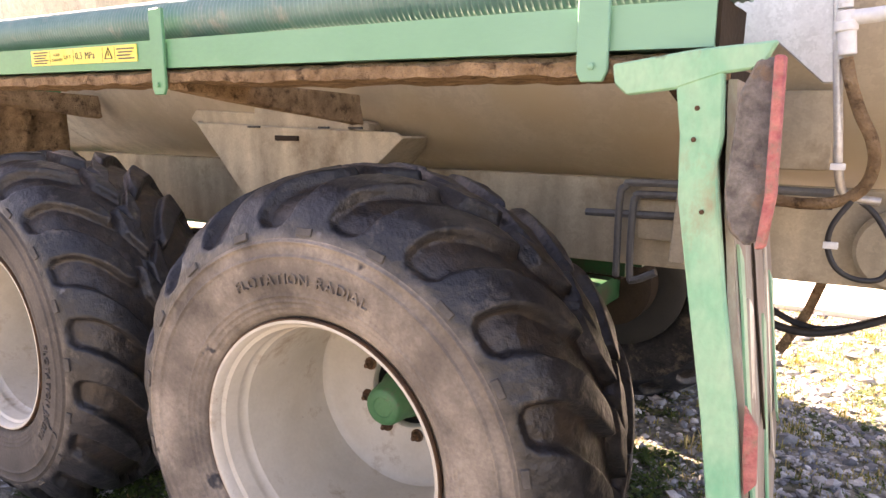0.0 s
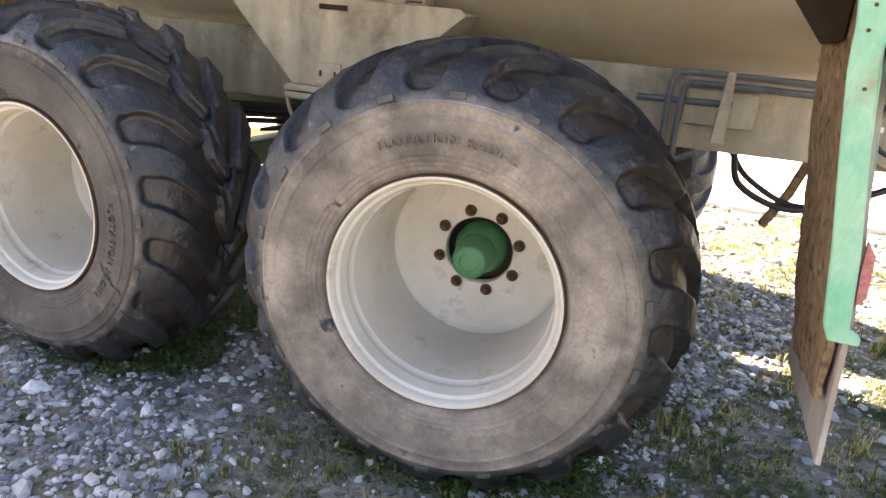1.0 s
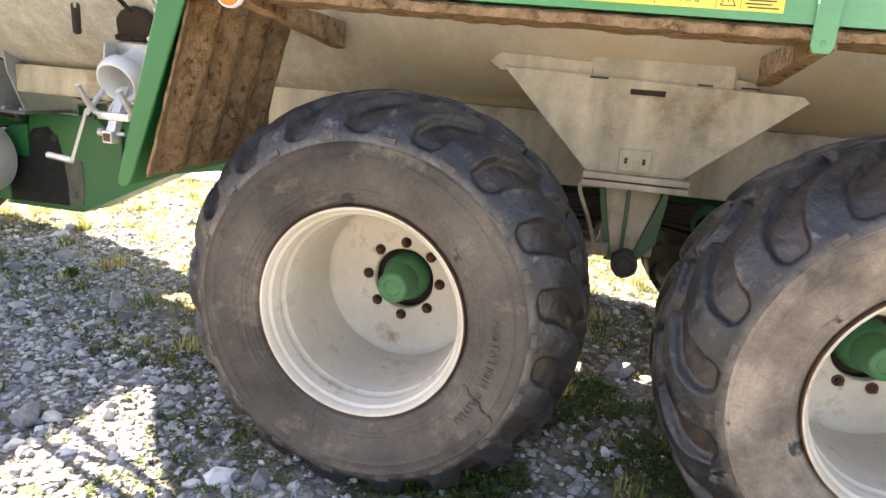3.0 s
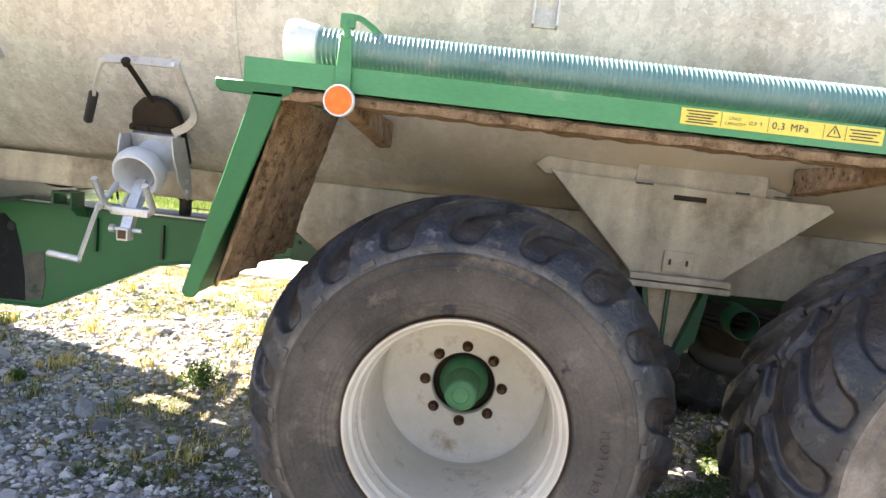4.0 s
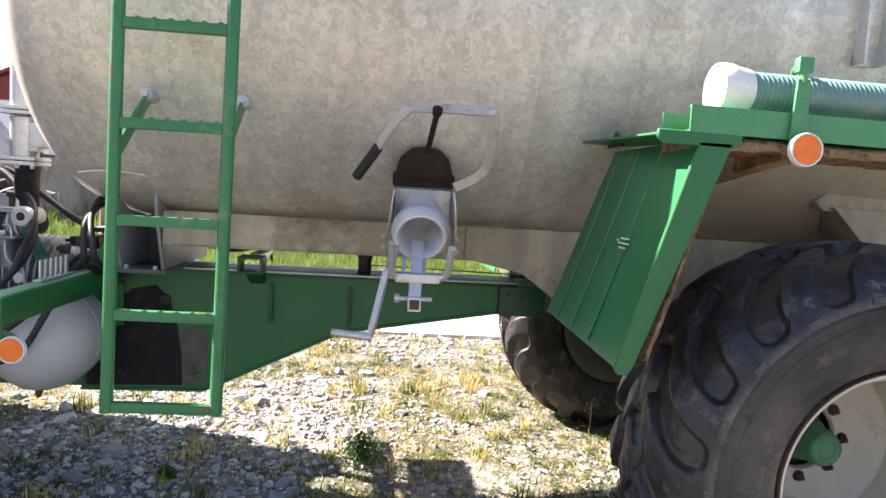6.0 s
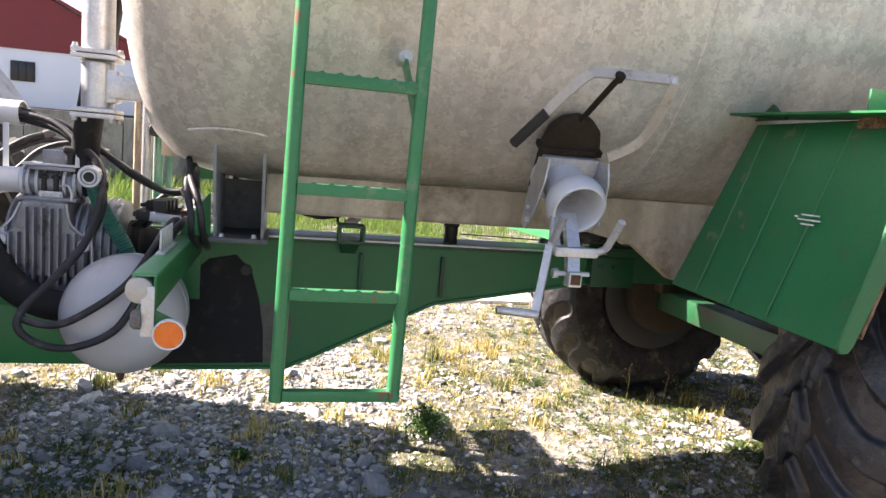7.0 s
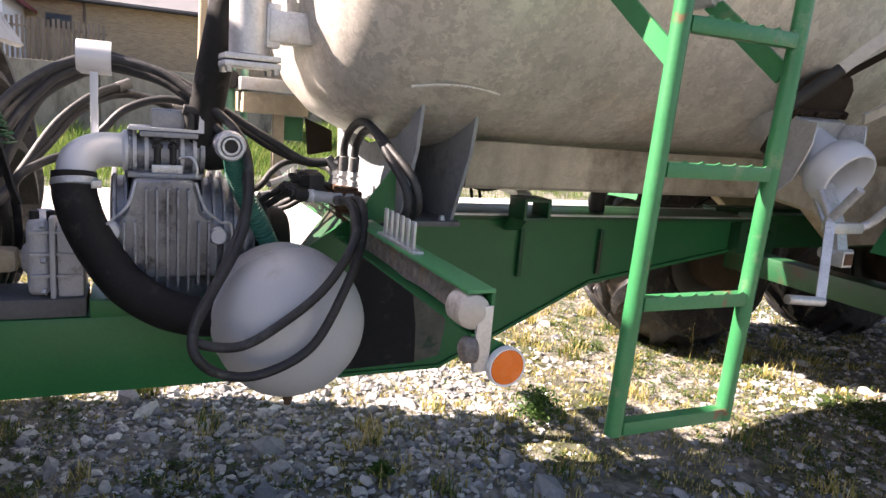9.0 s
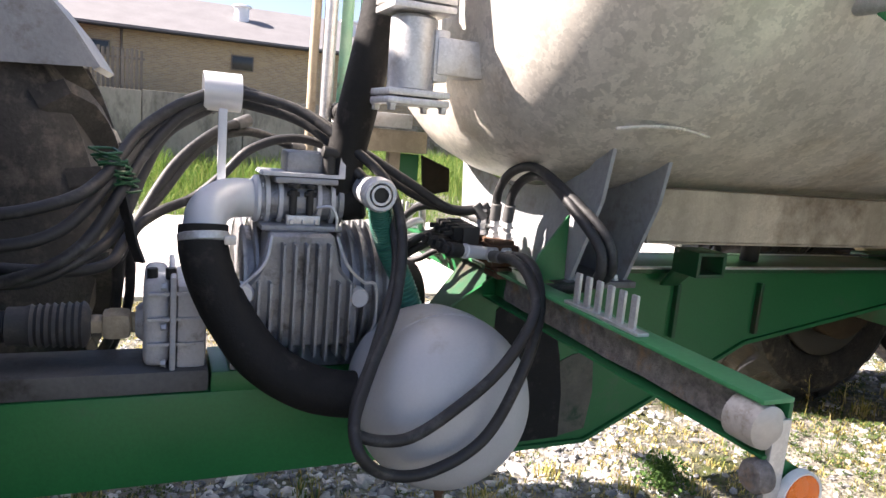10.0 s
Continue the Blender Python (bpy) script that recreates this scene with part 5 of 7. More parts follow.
hb = sweep(smooth_path([(-2.985, 0.13, 1.485), (-2.94, 0.075, 1.555), (-2.895, 0.032, 1.608), (-2.85, 0.026, 1.62), (-2.64, 0.026, 1.622), (-2.622, 0.028, 1.612), (-2.616, 0.06, 1.57), (-2.612, 0.13, 1.5), (-2.616, 0.17, 1.462), (-2.632, 0.19, 1.435), (-2.665, 0.205, 1.41), (-2.715, 0.215, 1.385)], 5), 0,
           section=[(-0.005, -0.0155), (0.005, -0.0155), (0.005, 0.0155), (-0.005, 0.0155)])
part("handle", hb, M_BAR, valve, "pale flat-bar lever handle")
part("grip", rod((-2.975, 0.118, 1.5), (-3.045, 0.2, 1.4), 0.017), M_BLACK, valve, "black rubber grip")
part("pivot_bolt", hexbolt((-2.63, 0.02, 1.618), (0, -1, 0), 0.01, 0.01), M_ZINC, valve)
part("gate_rod", join(rod((-2.8, 0.022, 1.612), (-2.812, 0.235, 1.495), 0.0095), rod((-2.8, 0.012, 1.62), (-2.801, 0.03, 1.605), 0.016)), M_DRUM, valve, "rusty gate rod")
part("fork", join(tube([(-2.917, 0.043, 1.197), (-2.917, 0.085, 1.14), (-2.914, 0.118, 1.1), (-2.895, 0.135, 1.08)], 0.0125), bx((-2.9, 0.12, 1.063), (-2.752, 0.15, 1.094), 0.008),
                  tube([(-2.755, 0.135, 1.08), (-2.732, 0.118, 1.098), (-2.728, 0.085, 1.138), (-2.726, 0.043, 1.19)], 0.0125)), M_ZINC, valve, "galvanised two-prong hose fork")
part("fork_stem", join(bar([(-2.828, 0.215, 1.19), (-2.83, 0.152, 1.08), (-2.834, 0.125, 1.0)], 0.04, 0.03), bx((-2.856, 0.095, 0.972), (-2.812, 0.139, 1.02), 0.005), rod((-2.895, 0.13, 1.01), (-2.775, 0.13, 1.01), 0.008), rod((-2.9, 0.13, 1.01), (-2.882, 0.13, 1.01), 0.016)), M_ZINC, valve)
part("fork_stem_end", bx((-2.85, 0.093, 0.98), (-2.818, 0.0955, 1.012), 0), M_RUST, valve, "open rusty end of the square stem")
for xb in (-2.868, -2.8):
    part("link_bar", bar([(xb, 0.24, 1.2), (xb - 0.006, 0.16, 1.09)], 0.012, 0.006), M_ZINC, valve)
part("crank", join(tube([(-2.9, 0.17, 1.18), (-2.915, 0.12, 1.12), (-2.935, 0.1, 1.08)], 0.011), bar([(-2.93, 0.1, 1.1), (-2.972, 0.055, 0.892)], 0.024, 0.01), rod((-2.965, 0.053, 0.892), (-3.095, 0.06, 0.902), 0.013)), M_ZINC, valve, "galvanised crank handle")

# ---- suction hose in the rail (lies loose in it) ----
n_r = 224
path = [Vector((-2.05 + 2.96 * i / (3 * n_r), -0.352, 1.655 - (-2.05 + 2.96 * i / (3 * n_r) + 0.66) * math.tan(TILT))) for i in range(3 * n_r + 1)]
hose = thing("suction_hose", "ribbed pale green suction hose lying in the mudguard rail", "hose", (-0.4, -0.352, 1.6))
part("hose", sweep(path, lambda i: 0.0538 if i % 3 == 0 else 0.0512, 20), M_RIBHOSE, hose)
cap = lathe([(0.05, 0.045), (0.056, 0.042), (0.059, 0.03), (0.061, 0.012), (0.067, -0.006), (0.069, -0.03), (0.066, -0.044), (0.061, -0.046), (0.055, -0.038), (0.051, 0.0), (0.05, 0.03)], 40, "X", (-2.06, -0.352, 1.676))
part("coupling", cap, M_WHITE, hose, "white hose coupling end")

# ---- pipes behind the rear wheel ----
part("side_box", bx((0.51, 0.44, 1.07), (0.74, 0.52, 1.19), 0.02), M_SILL, tanker)
for pts in ([(1.0, 0.42, 1.235), (0.54, 0.42, 1.238), (0.48, 0.42, 1.225), (0.464, 0.42, 1.18), (0.464, 0.42, 0.96)], [(1.0, 0.42, 1.205), (0.56, 0.42, 1.205), (0.515, 0.42, 1.195), (0.504, 0.42, 1.16), (0.504, 0.42, 0.975), (0.52, 0.42, 0.955), (0.58, 0.42, 0.985)],
            [(0.36, 0.43, 1.142), (0.66, 0.43, 1.148)]):
    part("hydraulic_pipe", tube(pts, 0.011, 8), M_STEELTOP, tanker)
part("pipe_clamp", plate([(0.63, 0.405, 1.25), (0.655, 0.405, 1.25), (0.66, 0.405, 1.02), (0.615, 0.405, 1.02)], (0, 0.03, 0), 0.003), M_SILL, tanker)
for pts, r in (([(0.7, 0.9, 0.95), (0.75, 0.85, 0.82), (0.95, 0.85, 0.76), (1.2, 0.88, 0.86), (1.35, 0.9, 0.96)], 0.013), ([(0.68, 0.95, 0.95), (0.78, 0.9, 0.84), (0.98, 0.88, 0.77), (1.25, 0.9, 0.88)], 0.011)):
    part("brake_hose", tube(pts, r), M_HOSE, tanker)
part("rear_stay", bar([(0.98, 0.95, 0.96), (0.93, 0.95, 0.8), (0.86, 0.95, 0.66)], 0.05, 0.03), M_MUD, tanker)
part("rear_shield", plate([(0.76, 0.12, 1.7), (0.99, 0.12, 1.7), (0.998, 0.12, 1.482), (0.976, 0.12, 1.483), (0.884, 0.12, 1.569), (0.76, 0.12, 1.568)], (0, 0.012, 0), 0.003), M_ZINC, tanker, "bare galvanised sheet beside the tank")
part("outlet_box", bx((0.86, 0.2, 1.3), (1.0, 0.33, 1.475), 0.012), M_SILL, tanker)
part("rear_pipe", tube([(0.987, 0.11, 1.75), (0.99, 0.11, 1.64), (1.012, 0.12, 1.4), (1.022, 0.13, 1.3), (1.04, 0.14, 1.255), (1.1, 0.15, 1.245)], 0.009), M_ZINC, tanker)
part("rear_pipe", tube([(1.015, 0.1, 1.53), (1.028, 0.1, 1.48), (1.05, 0.105, 1.42), (1.074, 0.11, 1.37), (1.082, 0.12, 1.32), (1.066, 0.13, 1.27), (1.02, 0.14, 1.24), (0.96, 0.15, 1.232), (0.9, 0.17, 1.235)], 0.0125), M_MUD, tanker, "mud-caked rubber pipe")
part("rear_cable", tube([(1.05, 0.13, 1.245), (1.02, 0.12, 1.19), (1.018, 0.12, 1.14), (1.04, 0.12, 1.1), (1.08, 0.13, 1.082), (1.12, 0.14, 1.09), (1.135, 0.15, 1.14), (1.1, 0.15, 1.21), (1.06, 0.15, 1.25)], 0.006), M_HOSE, tanker)
part("pipe_elbow", join(rod((1.006, 0.1, 1.62), (1.016, 0.1, 1.535), 0.017), rod((1.004, 0.1, 1.625), (1.0, 0.1, 1.75), 0.014), rod((1.0, 0.1, 1.605), (1.075, 0.1, 1.61), 0.015), rod((1.008, 0.1, 1.6), (1.01, 0.1, 1.58), 0.021), rod((1.075, 0.1, 1.61), (1.1, 0.1, 1.612), 0.021)), M_WHITE, tanker, "pale pipe elbow")
for x, z in ((1.02, 1.315), (1.022, 1.152)):
    part("cable_clip", bx((x - 0.014, 0.105, z - 0.007), (x + 0.014, 0.118, z + 0.007), 0.002), M_WHITE, tanker)
part("sill_lobe", lathe([(0, -0.012), (0.09, -0.012), (0.1, 0.0), (0.1, 0.03), (0, 0.03)], 40, "Y", (1.15, 0.45, 1.1)), M_SILL, tanker)

# ---- light arm, vessel and pump on the drawbar ----
arm = part("light_arm", bx((-4.038, -0.055, 0.905), (-4.03, 0.995, 0.983), 0.002), M_GREEN, tanker, "green channel-section light arm")
part("flange", bx((-4.09, -0.055, 0.983), (-4.03, 0.995, 0.991), 0.002), M_RAIL, arm)
part("flange", bx((-4.075, -0.055, 0.899), (-4.03, 0.995, 0.905), 0.002), M_GREEN, arm)
part("caked_mud", lumpy(bx((-4.052, 0.02, 0.91), (-4.037, 0.8, 0.982), 0), 0.006, 0.03, 6), M_GRIME, arm, "dusty grime in the channel")
part("side_lamp", lathe([(0.0, -0.012), (0.02, -0.011), (0.033, -0.004), (0.035, 0.01), (0.035, 0.05), (0, 0.05)], 32, "Y", (-4.072, -0.05, 0.947)), M_BAR, arm, "grubby white end lamp")
part("clear_lamp", lathe([(0, -0.006), (0.02, -0.004), (0.026, 0.004), (0.026, 0.02), (0, 0.02)], 28, "X", (-4.085, -0.05, 0.873)), M_GRIME, arm, "grimy clear position lamp")
part("lamp_bracket", bx((-4.066, -0.06, 0.83), (-4.034, -0.05, 0.96), 0.002), M_ZINC, arm)
part("reflector_tab", plate([(-4.04, -0.05, 0.9), (-3.99, -0.05, 0.875), (-3.98, -0.05, 0.81), (-4.02, -0.05, 0.815), (-4.045, -0.05, 0.86)], (0, 0.006, 0)), M_GREEN, arm)
part("reflector", lathe([(0, -0.004), (0.034, -0.004), (0.0355, 0), (0.0355, 0.008), (0, 0.008)], 40, "Y", (-3.997, -0.066, 0.838)), M_ORANGE, arm, "round orange side reflector")
part("reflector_rim", lathe([(0.0352, 0.01), (0.0352, -0.003), (0.039, -0.004), (0.04, 0), (0.04, 0.011)], 40, "Y", (-3.997, -0.066, 0.838)), M_WHITE, arm)
comb = part("comb", bx((-4.085, 0.235, 0.991), (-4.058, 0.48, 0.998), 0.002), M_ZINC, arm, "galvanised comb for hanging hoses")
for i in range(6):
    y = 0.265 + 0.037 * i
    part("tine", bx((-4.078, y - 0.009, 0.994), (-4.07, y + 0.009, 1.062), 0.004), M_ZINC, comb)
part("plug_plate", plate([(-3.98, 0.655, 1.155), (-3.975, 0.655, 1.0), (-4.08, 0.655, 0.995), (-4.05, 0.655, 1.06)], (0, 0.008, 0)), M_GREEN, tanker)
part("arm_foot", plate([(-4.38, 0.882, 0.72), (-4.03, 0.882, 0.72), (-4.03, 0.882, 0.965)], (0, 0.012, 0)), M_GREEN, tanker)
part("nose_plate", plate([(-4.2, 0.9, 0.73), (-4.2, 1.09, 0.73), (-4.035, 1.09, 0.955), (-4.035, 0.9, 0.955)], (-0.01, 0, 0.006)), M_DKGREEN, tanker, "sloping green nose plate of the chassis")

vessel = part("vessel", lathe([(0, -0.15), (0.05, -0.147), (0.1, -0.135), (0.145, -0.11), (0.178, -0.075), (0.198, -0.035), (0.205, 0.0), (0.205, 0.03), (0.2075, 0.032), (0.2075, 0.04), (0.205, 0.042), (0.205, 0.1), (0.195, 0.17), (0.14, 0.22), (0, 0.24)], 64, "Y", (-4.254, 0.66, 0.703)), M_VESSEL, tanker, "matt silver painted domed overflow vessel")
part("drain_plug", join(rod((-4.258, 0.65, 0.51), (-4.258, 0.65, 0.485), 0.014), rod((-4.258, 0.65, 0.49), (-4.258, 0.65, 0.472), 0.01)), M_RUST, vessel)
part("neck_pipe", rod((-4.25, 0.85, 0.8), (-4.25, 0.95, 0.8), 0.06), M_ZINC, vessel)

RIBS = [(0, -0.19), (0.14, -0.19), (0.172, -0.186)]
for i in range(13):
    a = -0.182 + 0.0285 * i
    RIBS += [(0.178, a), (0.178, a + 0.007), (0.152, a + 0.01), (0.152, a + 0.0265)]
pump = part("pump", lathe(RIBS + [(0.172, 0.19), (0.13, 0.194), (0, 0.194)], 64, "X", (-4.515, 1.03, 0.9)), M_PUMP, tanker, "ribbed grey cast vacuum pump housing")
part("pump_face", plate([(-4.645, 0.845, 1.065), (-4.495, 0.845, 1.065), (-4.475, 0.845, 0.98), (-4.425, 0.845, 0.93), (-4.425, 0.845, 0.79), (-4.7, 0.845, 0.79), (-4.7, 0.845, 0.93), (-4.665, 0.845, 0.98)], (0, 0.12, 0), 0.008), M_PUMP, pump)
for i in range(9):
    x = -4.672 + 0.0265 * i
    part("fin", bx((x, 0.81, 0.765 + 0.012 * (i % 2)), (x + 0.0065, 0.86, 1.045 if 1 < i < 7 else 0.955), 0.002), M_PUMP, pump)
for x, z in ((-4.43, 0.913), (-4.7, 0.925)):
    part("port_cap", lathe([(0, -0.012), (0.02, -0.012), (0.024, -0.006), (0.024, 0.03)], 24, "Y", (x, 0.84, z)), M_SILVER, pump)
part("pump_foot", bx((-4.72, 0.9, 0.72), (-4.4, 1.15, 0.79), 0.01), M_PUMP, pump)
part("oil_pipe", tube([(-4.49, 0.84, 1.06), (-4.47, 0.81, 1.0), (-4.43, 0.806, 0.96), (-4.4, 0.806, 0.95), (-4.395, 0.81, 0.86), (-4.41, 0.84, 0.8)], 0.004, 6), M_ZINC, pump)
part("oil_pipe", tube([(-4.64, 0.84, 1.06), (-4.66, 0.81, 1.0), (-4.71, 0.806, 0.95)], 0.004, 6), M_ZINC, pump)
gear = part("gearbox", bx((-4.838, 0.93, 0.71), (-4.77, 1.17, 0.925), 0.018), M_CAST, tanker, "pale grey cast gearbox")
part("cover", bx((-4.91, 0.935, 0.725), (-4.853, 1.165, 0.935), 0.024, 3), M_CAST, gear)
part("flange", bx((-4.852, 0.912, 0.7), (-4.838, 1.19, 0.947), 0.006), M_CAST, gear)
part("boss", lathe([(0.0, -0.022), (0.035, -0.022), (0.045, -0.012), (0.05, 0.0), (0.05, 0.02)], 32, "X", (-4.905, 1.03, 0.812)), M_CAST, gear)
for z in (0.78, 0.84, 0.9):
    part("rib", bx((-4.9, 0.922, z), (-4.775, 0.935, z + 0.008), 0.002), M_CAST, gear)
for z in (0.745, 0.83, 0.925):
    part("bolt", hexbolt((-4.86, 0.91, z), (-1, 0, 0), 0.008, 0.012), M_ZINC, gear)
for x in (-4.89, -4.85):
    part("breather", rod((x, 0.97, 0.93), (x, 0.97, 0.957), 0.012), M_BLACK, gear)
man = part("manifold", join(bx((-4.66, 0.88, 1.065), (-4.47, 1.08, 1.078), 0.003), lathe([(0.05, -0.1), (0.058, -0.1), (0.058, -0.088), (0.05, -0.085), (0.05, -0.03), (0.057, -0.028), (0.057, 0.028), (0.05, 0.03), (0.05, 0.085), (0.058, 0.088), (0.058, 0.1), (0.05, 0.1)], 32, "X", (-4.56, 0.97, 1.13)),
                            bx((-4.63, 0.9, 1.175), (-4.48, 1.05, 1.19), 0.004)), M_PUMP, tanker, "grey four-way valve manifold")
part("shift_block", join(bx((-4.6, 0.93, 1.19), (-4.5, 1.03, 1.25), 0.01), plate([(-4.49, 0.93, 1.19), (-4.47, 0.93, 1.19), (-4.475, 0.93, 1.255), (-4.49, 0.93, 1.25)], (0, 0.08, 0))), M_PUMP, man)
for x in (-4.585, -4.545):
    part("valve_stem", join(rod((x, 0.91, 1.1), (x, 0.91, 1.16), 0.009), rod((x - 0.014, 0.908, 1.15), (x + 0.014, 0.908, 1.15), 0.006), rod((x, 0.905, 1.165), (x, 0.905, 1.175), 0.014)), M_BLACK, man)
part("shift_knob", join(rod((-4.5, 0.92, 1.2), (-4.5, 0.92, 1.262), 0.016), rod((-4.52, 0.915, 1.255), (-4.475, 0.915, 1.25), 0.014)), M_BLACK, man, "black valve knob")
part("shift_plate", plate([(-4.66, 0.9, 1.192), (-4.465, 0.9, 1.192), (-4.465, 0.9, 1.285), (-4.475, 0.9, 1.285), (-4.48, 0.9, 1.2), (-4.655, 0.9, 1.2)], (0, 0.13, 0)), M_CAST, man)
for x in (-4.642, -4.612, -4.52, -4.487):
    part("collar", lathe([(0.05, -0.005), (0.061, -0.005), (0.061, 0.005), (0.05, 0.005)], 36, "X", (x, 0.97, 1.13)), M_CAST, man)
part("drain_pipe", tube([(-4.53, 0.9, 1.12), (-4.5, 0.885, 1.125), (-4.485, 0.88, 1.1), (-4.485, 0.88, 1.07)], 0.004, 6), M_ZINC, man)
part("bolt_plate", join(bx((-4.6, 0.9, 1.075), (-4.52, 0.92, 1.1), 0.003), *[hexbolt((-4.59 + 0.03 * i, 0.9, 1.085), (0, -1, 0), 0.006, 0.008) for i in range(3)]), M_ZINC, man)
part("elbow", tube([(-4.63, 0.97, 1.13), (-4.68, 0.965, 1.13), (-4.735, 0.94, 1.128), (-4.775, 0.9, 1.105), (-4.785, 0.88, 1.06)], 0.047, 24), M_SILVER, man, "silver painted pipe elbow")
part("elbow_flange", join(rod((-4.655, 0.967, 1.13), (-4.675, 0.966, 1.13), 0.057, n=32), *[hexbolt((-4.655, 0.967 + 0.05 * math.cos(a), 1.13 + 0.05 * math.sin(a)), (1, 0, 0), 0.006, 0.012) for a in (0.8, 2.4, 4.0, 5.5)]), M_SILVER, man)
bh = part("pump_hose", tube([(-4.786, 0.878, 1.075), (-4.785, 0.865, 1.02), (-4.765, 0.845, 0.95), (-4.725, 0.825, 0.87), (-4.665, 0.79, 0.79), (-4.58, 0.76, 0.735), (-4.49, 0.745, 0.71), (-4.38, 0.745, 0.705)], 0.054, 24), M_DUCT, tanker, "thick black rubber pump hose")
part("hose_clamp", join(rod((-4.786, 0.876, 1.062), (-4.785, 0.868, 1.035), 0.0565, n=32), bx((-4.745, 0.825, 1.04), (-4.72, 0.85, 1.06), 0.003)), M_ZINC, bh, "bright steel hose clamp")
filt = part("filter", lathe([(0.024, -0.01), (0.036, -0.01), (0.041, 0.0), (0.041, 0.03), (0.036, 0.035), (0.036, 0.13), (0.03, 0.14), (0, 0.14)], 36, "Y", (-4.405, 0.8, 1.168)), M_SILVER, tanker, "silver filter canister")
part("filter_ring", lathe([(0.018, -0.006), (0.028, -0.006), (0.028, 0.005)], 28, "Y", (-4.405, 0.796, 1.168)), M_WHITE, filt)
part("filter_core", lathe([(0, 0.004), (0.02, 0.004)], 24, "Y", (-4.405, 0.794, 1.168)), M_BLACK, filt)
part("black_joint", rod((-4.46, 0.97, 1.13), (-4.4, 0.95, 1.14), 0.05), M_DUCT, tanker)
gp = smooth_path([(-4.395, 0.83, 1.14), (-4.385, 0.835, 1.09), (-4.36, 0.845, 1.03), (-4.31, 0.86, 0.94), (-4.26, 0.87, 0.83)], 40)
part("spiral_hose", sweep(gp, lambda i: 0.029 if i % 4 < 2 else 0.026, 14), M_GHOSE, tanker, "teal spiral hose")
part("black_duct", tube([(-4.46, 0.98, 1.12), (-4.46, 0.95, 1.22), (-4.44, 0.92, 1.36), (-4.4, 0.9, 1.6), (-4.36, 0.88, 1.9), (-4.34, 0.88, 2.4)], 0.048, 20), M_DUCT, tanker)
stand = part("standpipe", join(rod((-4.37, 0.75, 1.405), (-4.37, 0.75, 1.565), 0.052, n=32), rod((-4.37, 0.75, 1.6), (-4.37, 0.75, 2.6), 0.052, n=32)), M_ZINC, tanker, "galvanised vertical stand pipe")
for z in (1.375, 1.393, 1.57, 1.588):
    part("flange", bx((-4.44, 0.68, z), (-4.3, 0.82, z + 0.015), 0.004), M_ZINC, stand)
for dx, dy in ((-0.058, -0.058), (0.058, -0.058), (0.058, 0.058), (-0.058, 0.058)):
    part("bolt", hexbolt((-4.37 + dx, 0.75 + dy, 1.375), (0, 0, -1), 0.009, 0.014), M_ZINC, stand)
    part("bolt", hexbolt((-4.37 + dx, 0.75 + dy, 1.603), (0, 0, 1), 0.009, 0.014), M_ZINC, stand)
part("branch_box", join(bx((-4.33, 0.7, 1.445), (-4.13, 0.8, 1.525), 0.008), bx((-4.335, 0.705, 1.43), (-4.3, 0.795, 1.54), 0.006)), M_ZINC, stand)

# hose guide and valve block
ring = lathe([(0.05, -0.043), (0.0535, -0.043), (0.0535, 0.043), (0.05, 0.043), (0.05, -0.043)], 40, "X")
for v in ring.verts:
    v.co = Vector((v.co.x - 4.742, 1.05 + v.co.y * 1.1, 1.374 + v.co.z * 0.86))
guide = part("hose_guide", ring, M_SILVER, tanker, "silver strap hose guide")
part("guide_stem", bx((-4.752, 1.0, 1.14), (-4.732, 1.006, 1.335), 0.002), M_SILVER, guide)
block = part("valve_block", join(bx((-4.105, 0.79, 1.0), (-4.03, 0.93, 1.055), 0.005), bx((-4.1, 0.8, 1.055), (-4.04, 0.9, 1.066), 0.003), bx((-4.09, 0.78, 0.97), (-4.05, 0.86, 1.0), 0.004)), M_RUST, tanker, "rust-red hydraulic valve block")
for i in range(4):
    y = 0.785 + 0.047 * i
    part("coil", join(rod((-4.205, y - 0.01, 1.045), (-4.1, y + 0.03, 1.03), 0.0165, n=20), rod((-4.19, y - 0.005, 1.043), (-4.18, y - 0.001, 1.041), 0.019, n=20)), M_SILVER if i == 0 else M_BLACK, block, "bright solenoid tube" if i == 0 else "")
    part("coil_nut", join(rod((-4.24, y - 0.022, 1.05), (-4.2, y - 0.008, 1.044), 0.0185, n=10), rod((-4.25, y - 0.026, 1.0515), (-4.24, y - 0.022, 1.05), 0.01, n=10)), M_BLACK, block)
    part("solenoid", bx((-4.19 + 0.006 * i, y + 0.004, 1.056), (-4.145 + 0.006 * i, y + 0.04, 1.1), 0.005), M_BLACK, block)
    part("plug", join(bx((-4.215 + 0.006 * i, y + 0.008, 1.066), (-4.19 + 0.006 * i, y + 0.034, 1.098), 0.004), rod((-4.235 + 0.006 * i, y + 0.02, 1.08), (-4.21 + 0.006 * i, y + 0.02, 1.082), 0.007, n=10)), M_DUCT, block)
for x, y in ((-4.071, 0.862), (-4.046, 0.838), (-4.09, 0.9), (-4.06, 0.915)):
    part("fitting", join(rod((x, y, 1.06), (x, y, 1.135), 0.0105), hexbolt((x, y, 1.066), (0, 0, 1), 0.015, 0.016), hexbolt((x, y, 1.094), (0, 0, 1), 0.014, 0.014)), M_ZINC, block)
for x, y in ((-4.105, 0.79), (-4.07, 0.785)):
    part("fitting", join(rod((x + 0.004, y + 0.03, 1.034), (x - 0.002, y - 0.02, 1.03), 0.013), hexbolt((x, y, 1.032), (0, -1, 0), 0.016, 0.014)), M_ZINC, block)
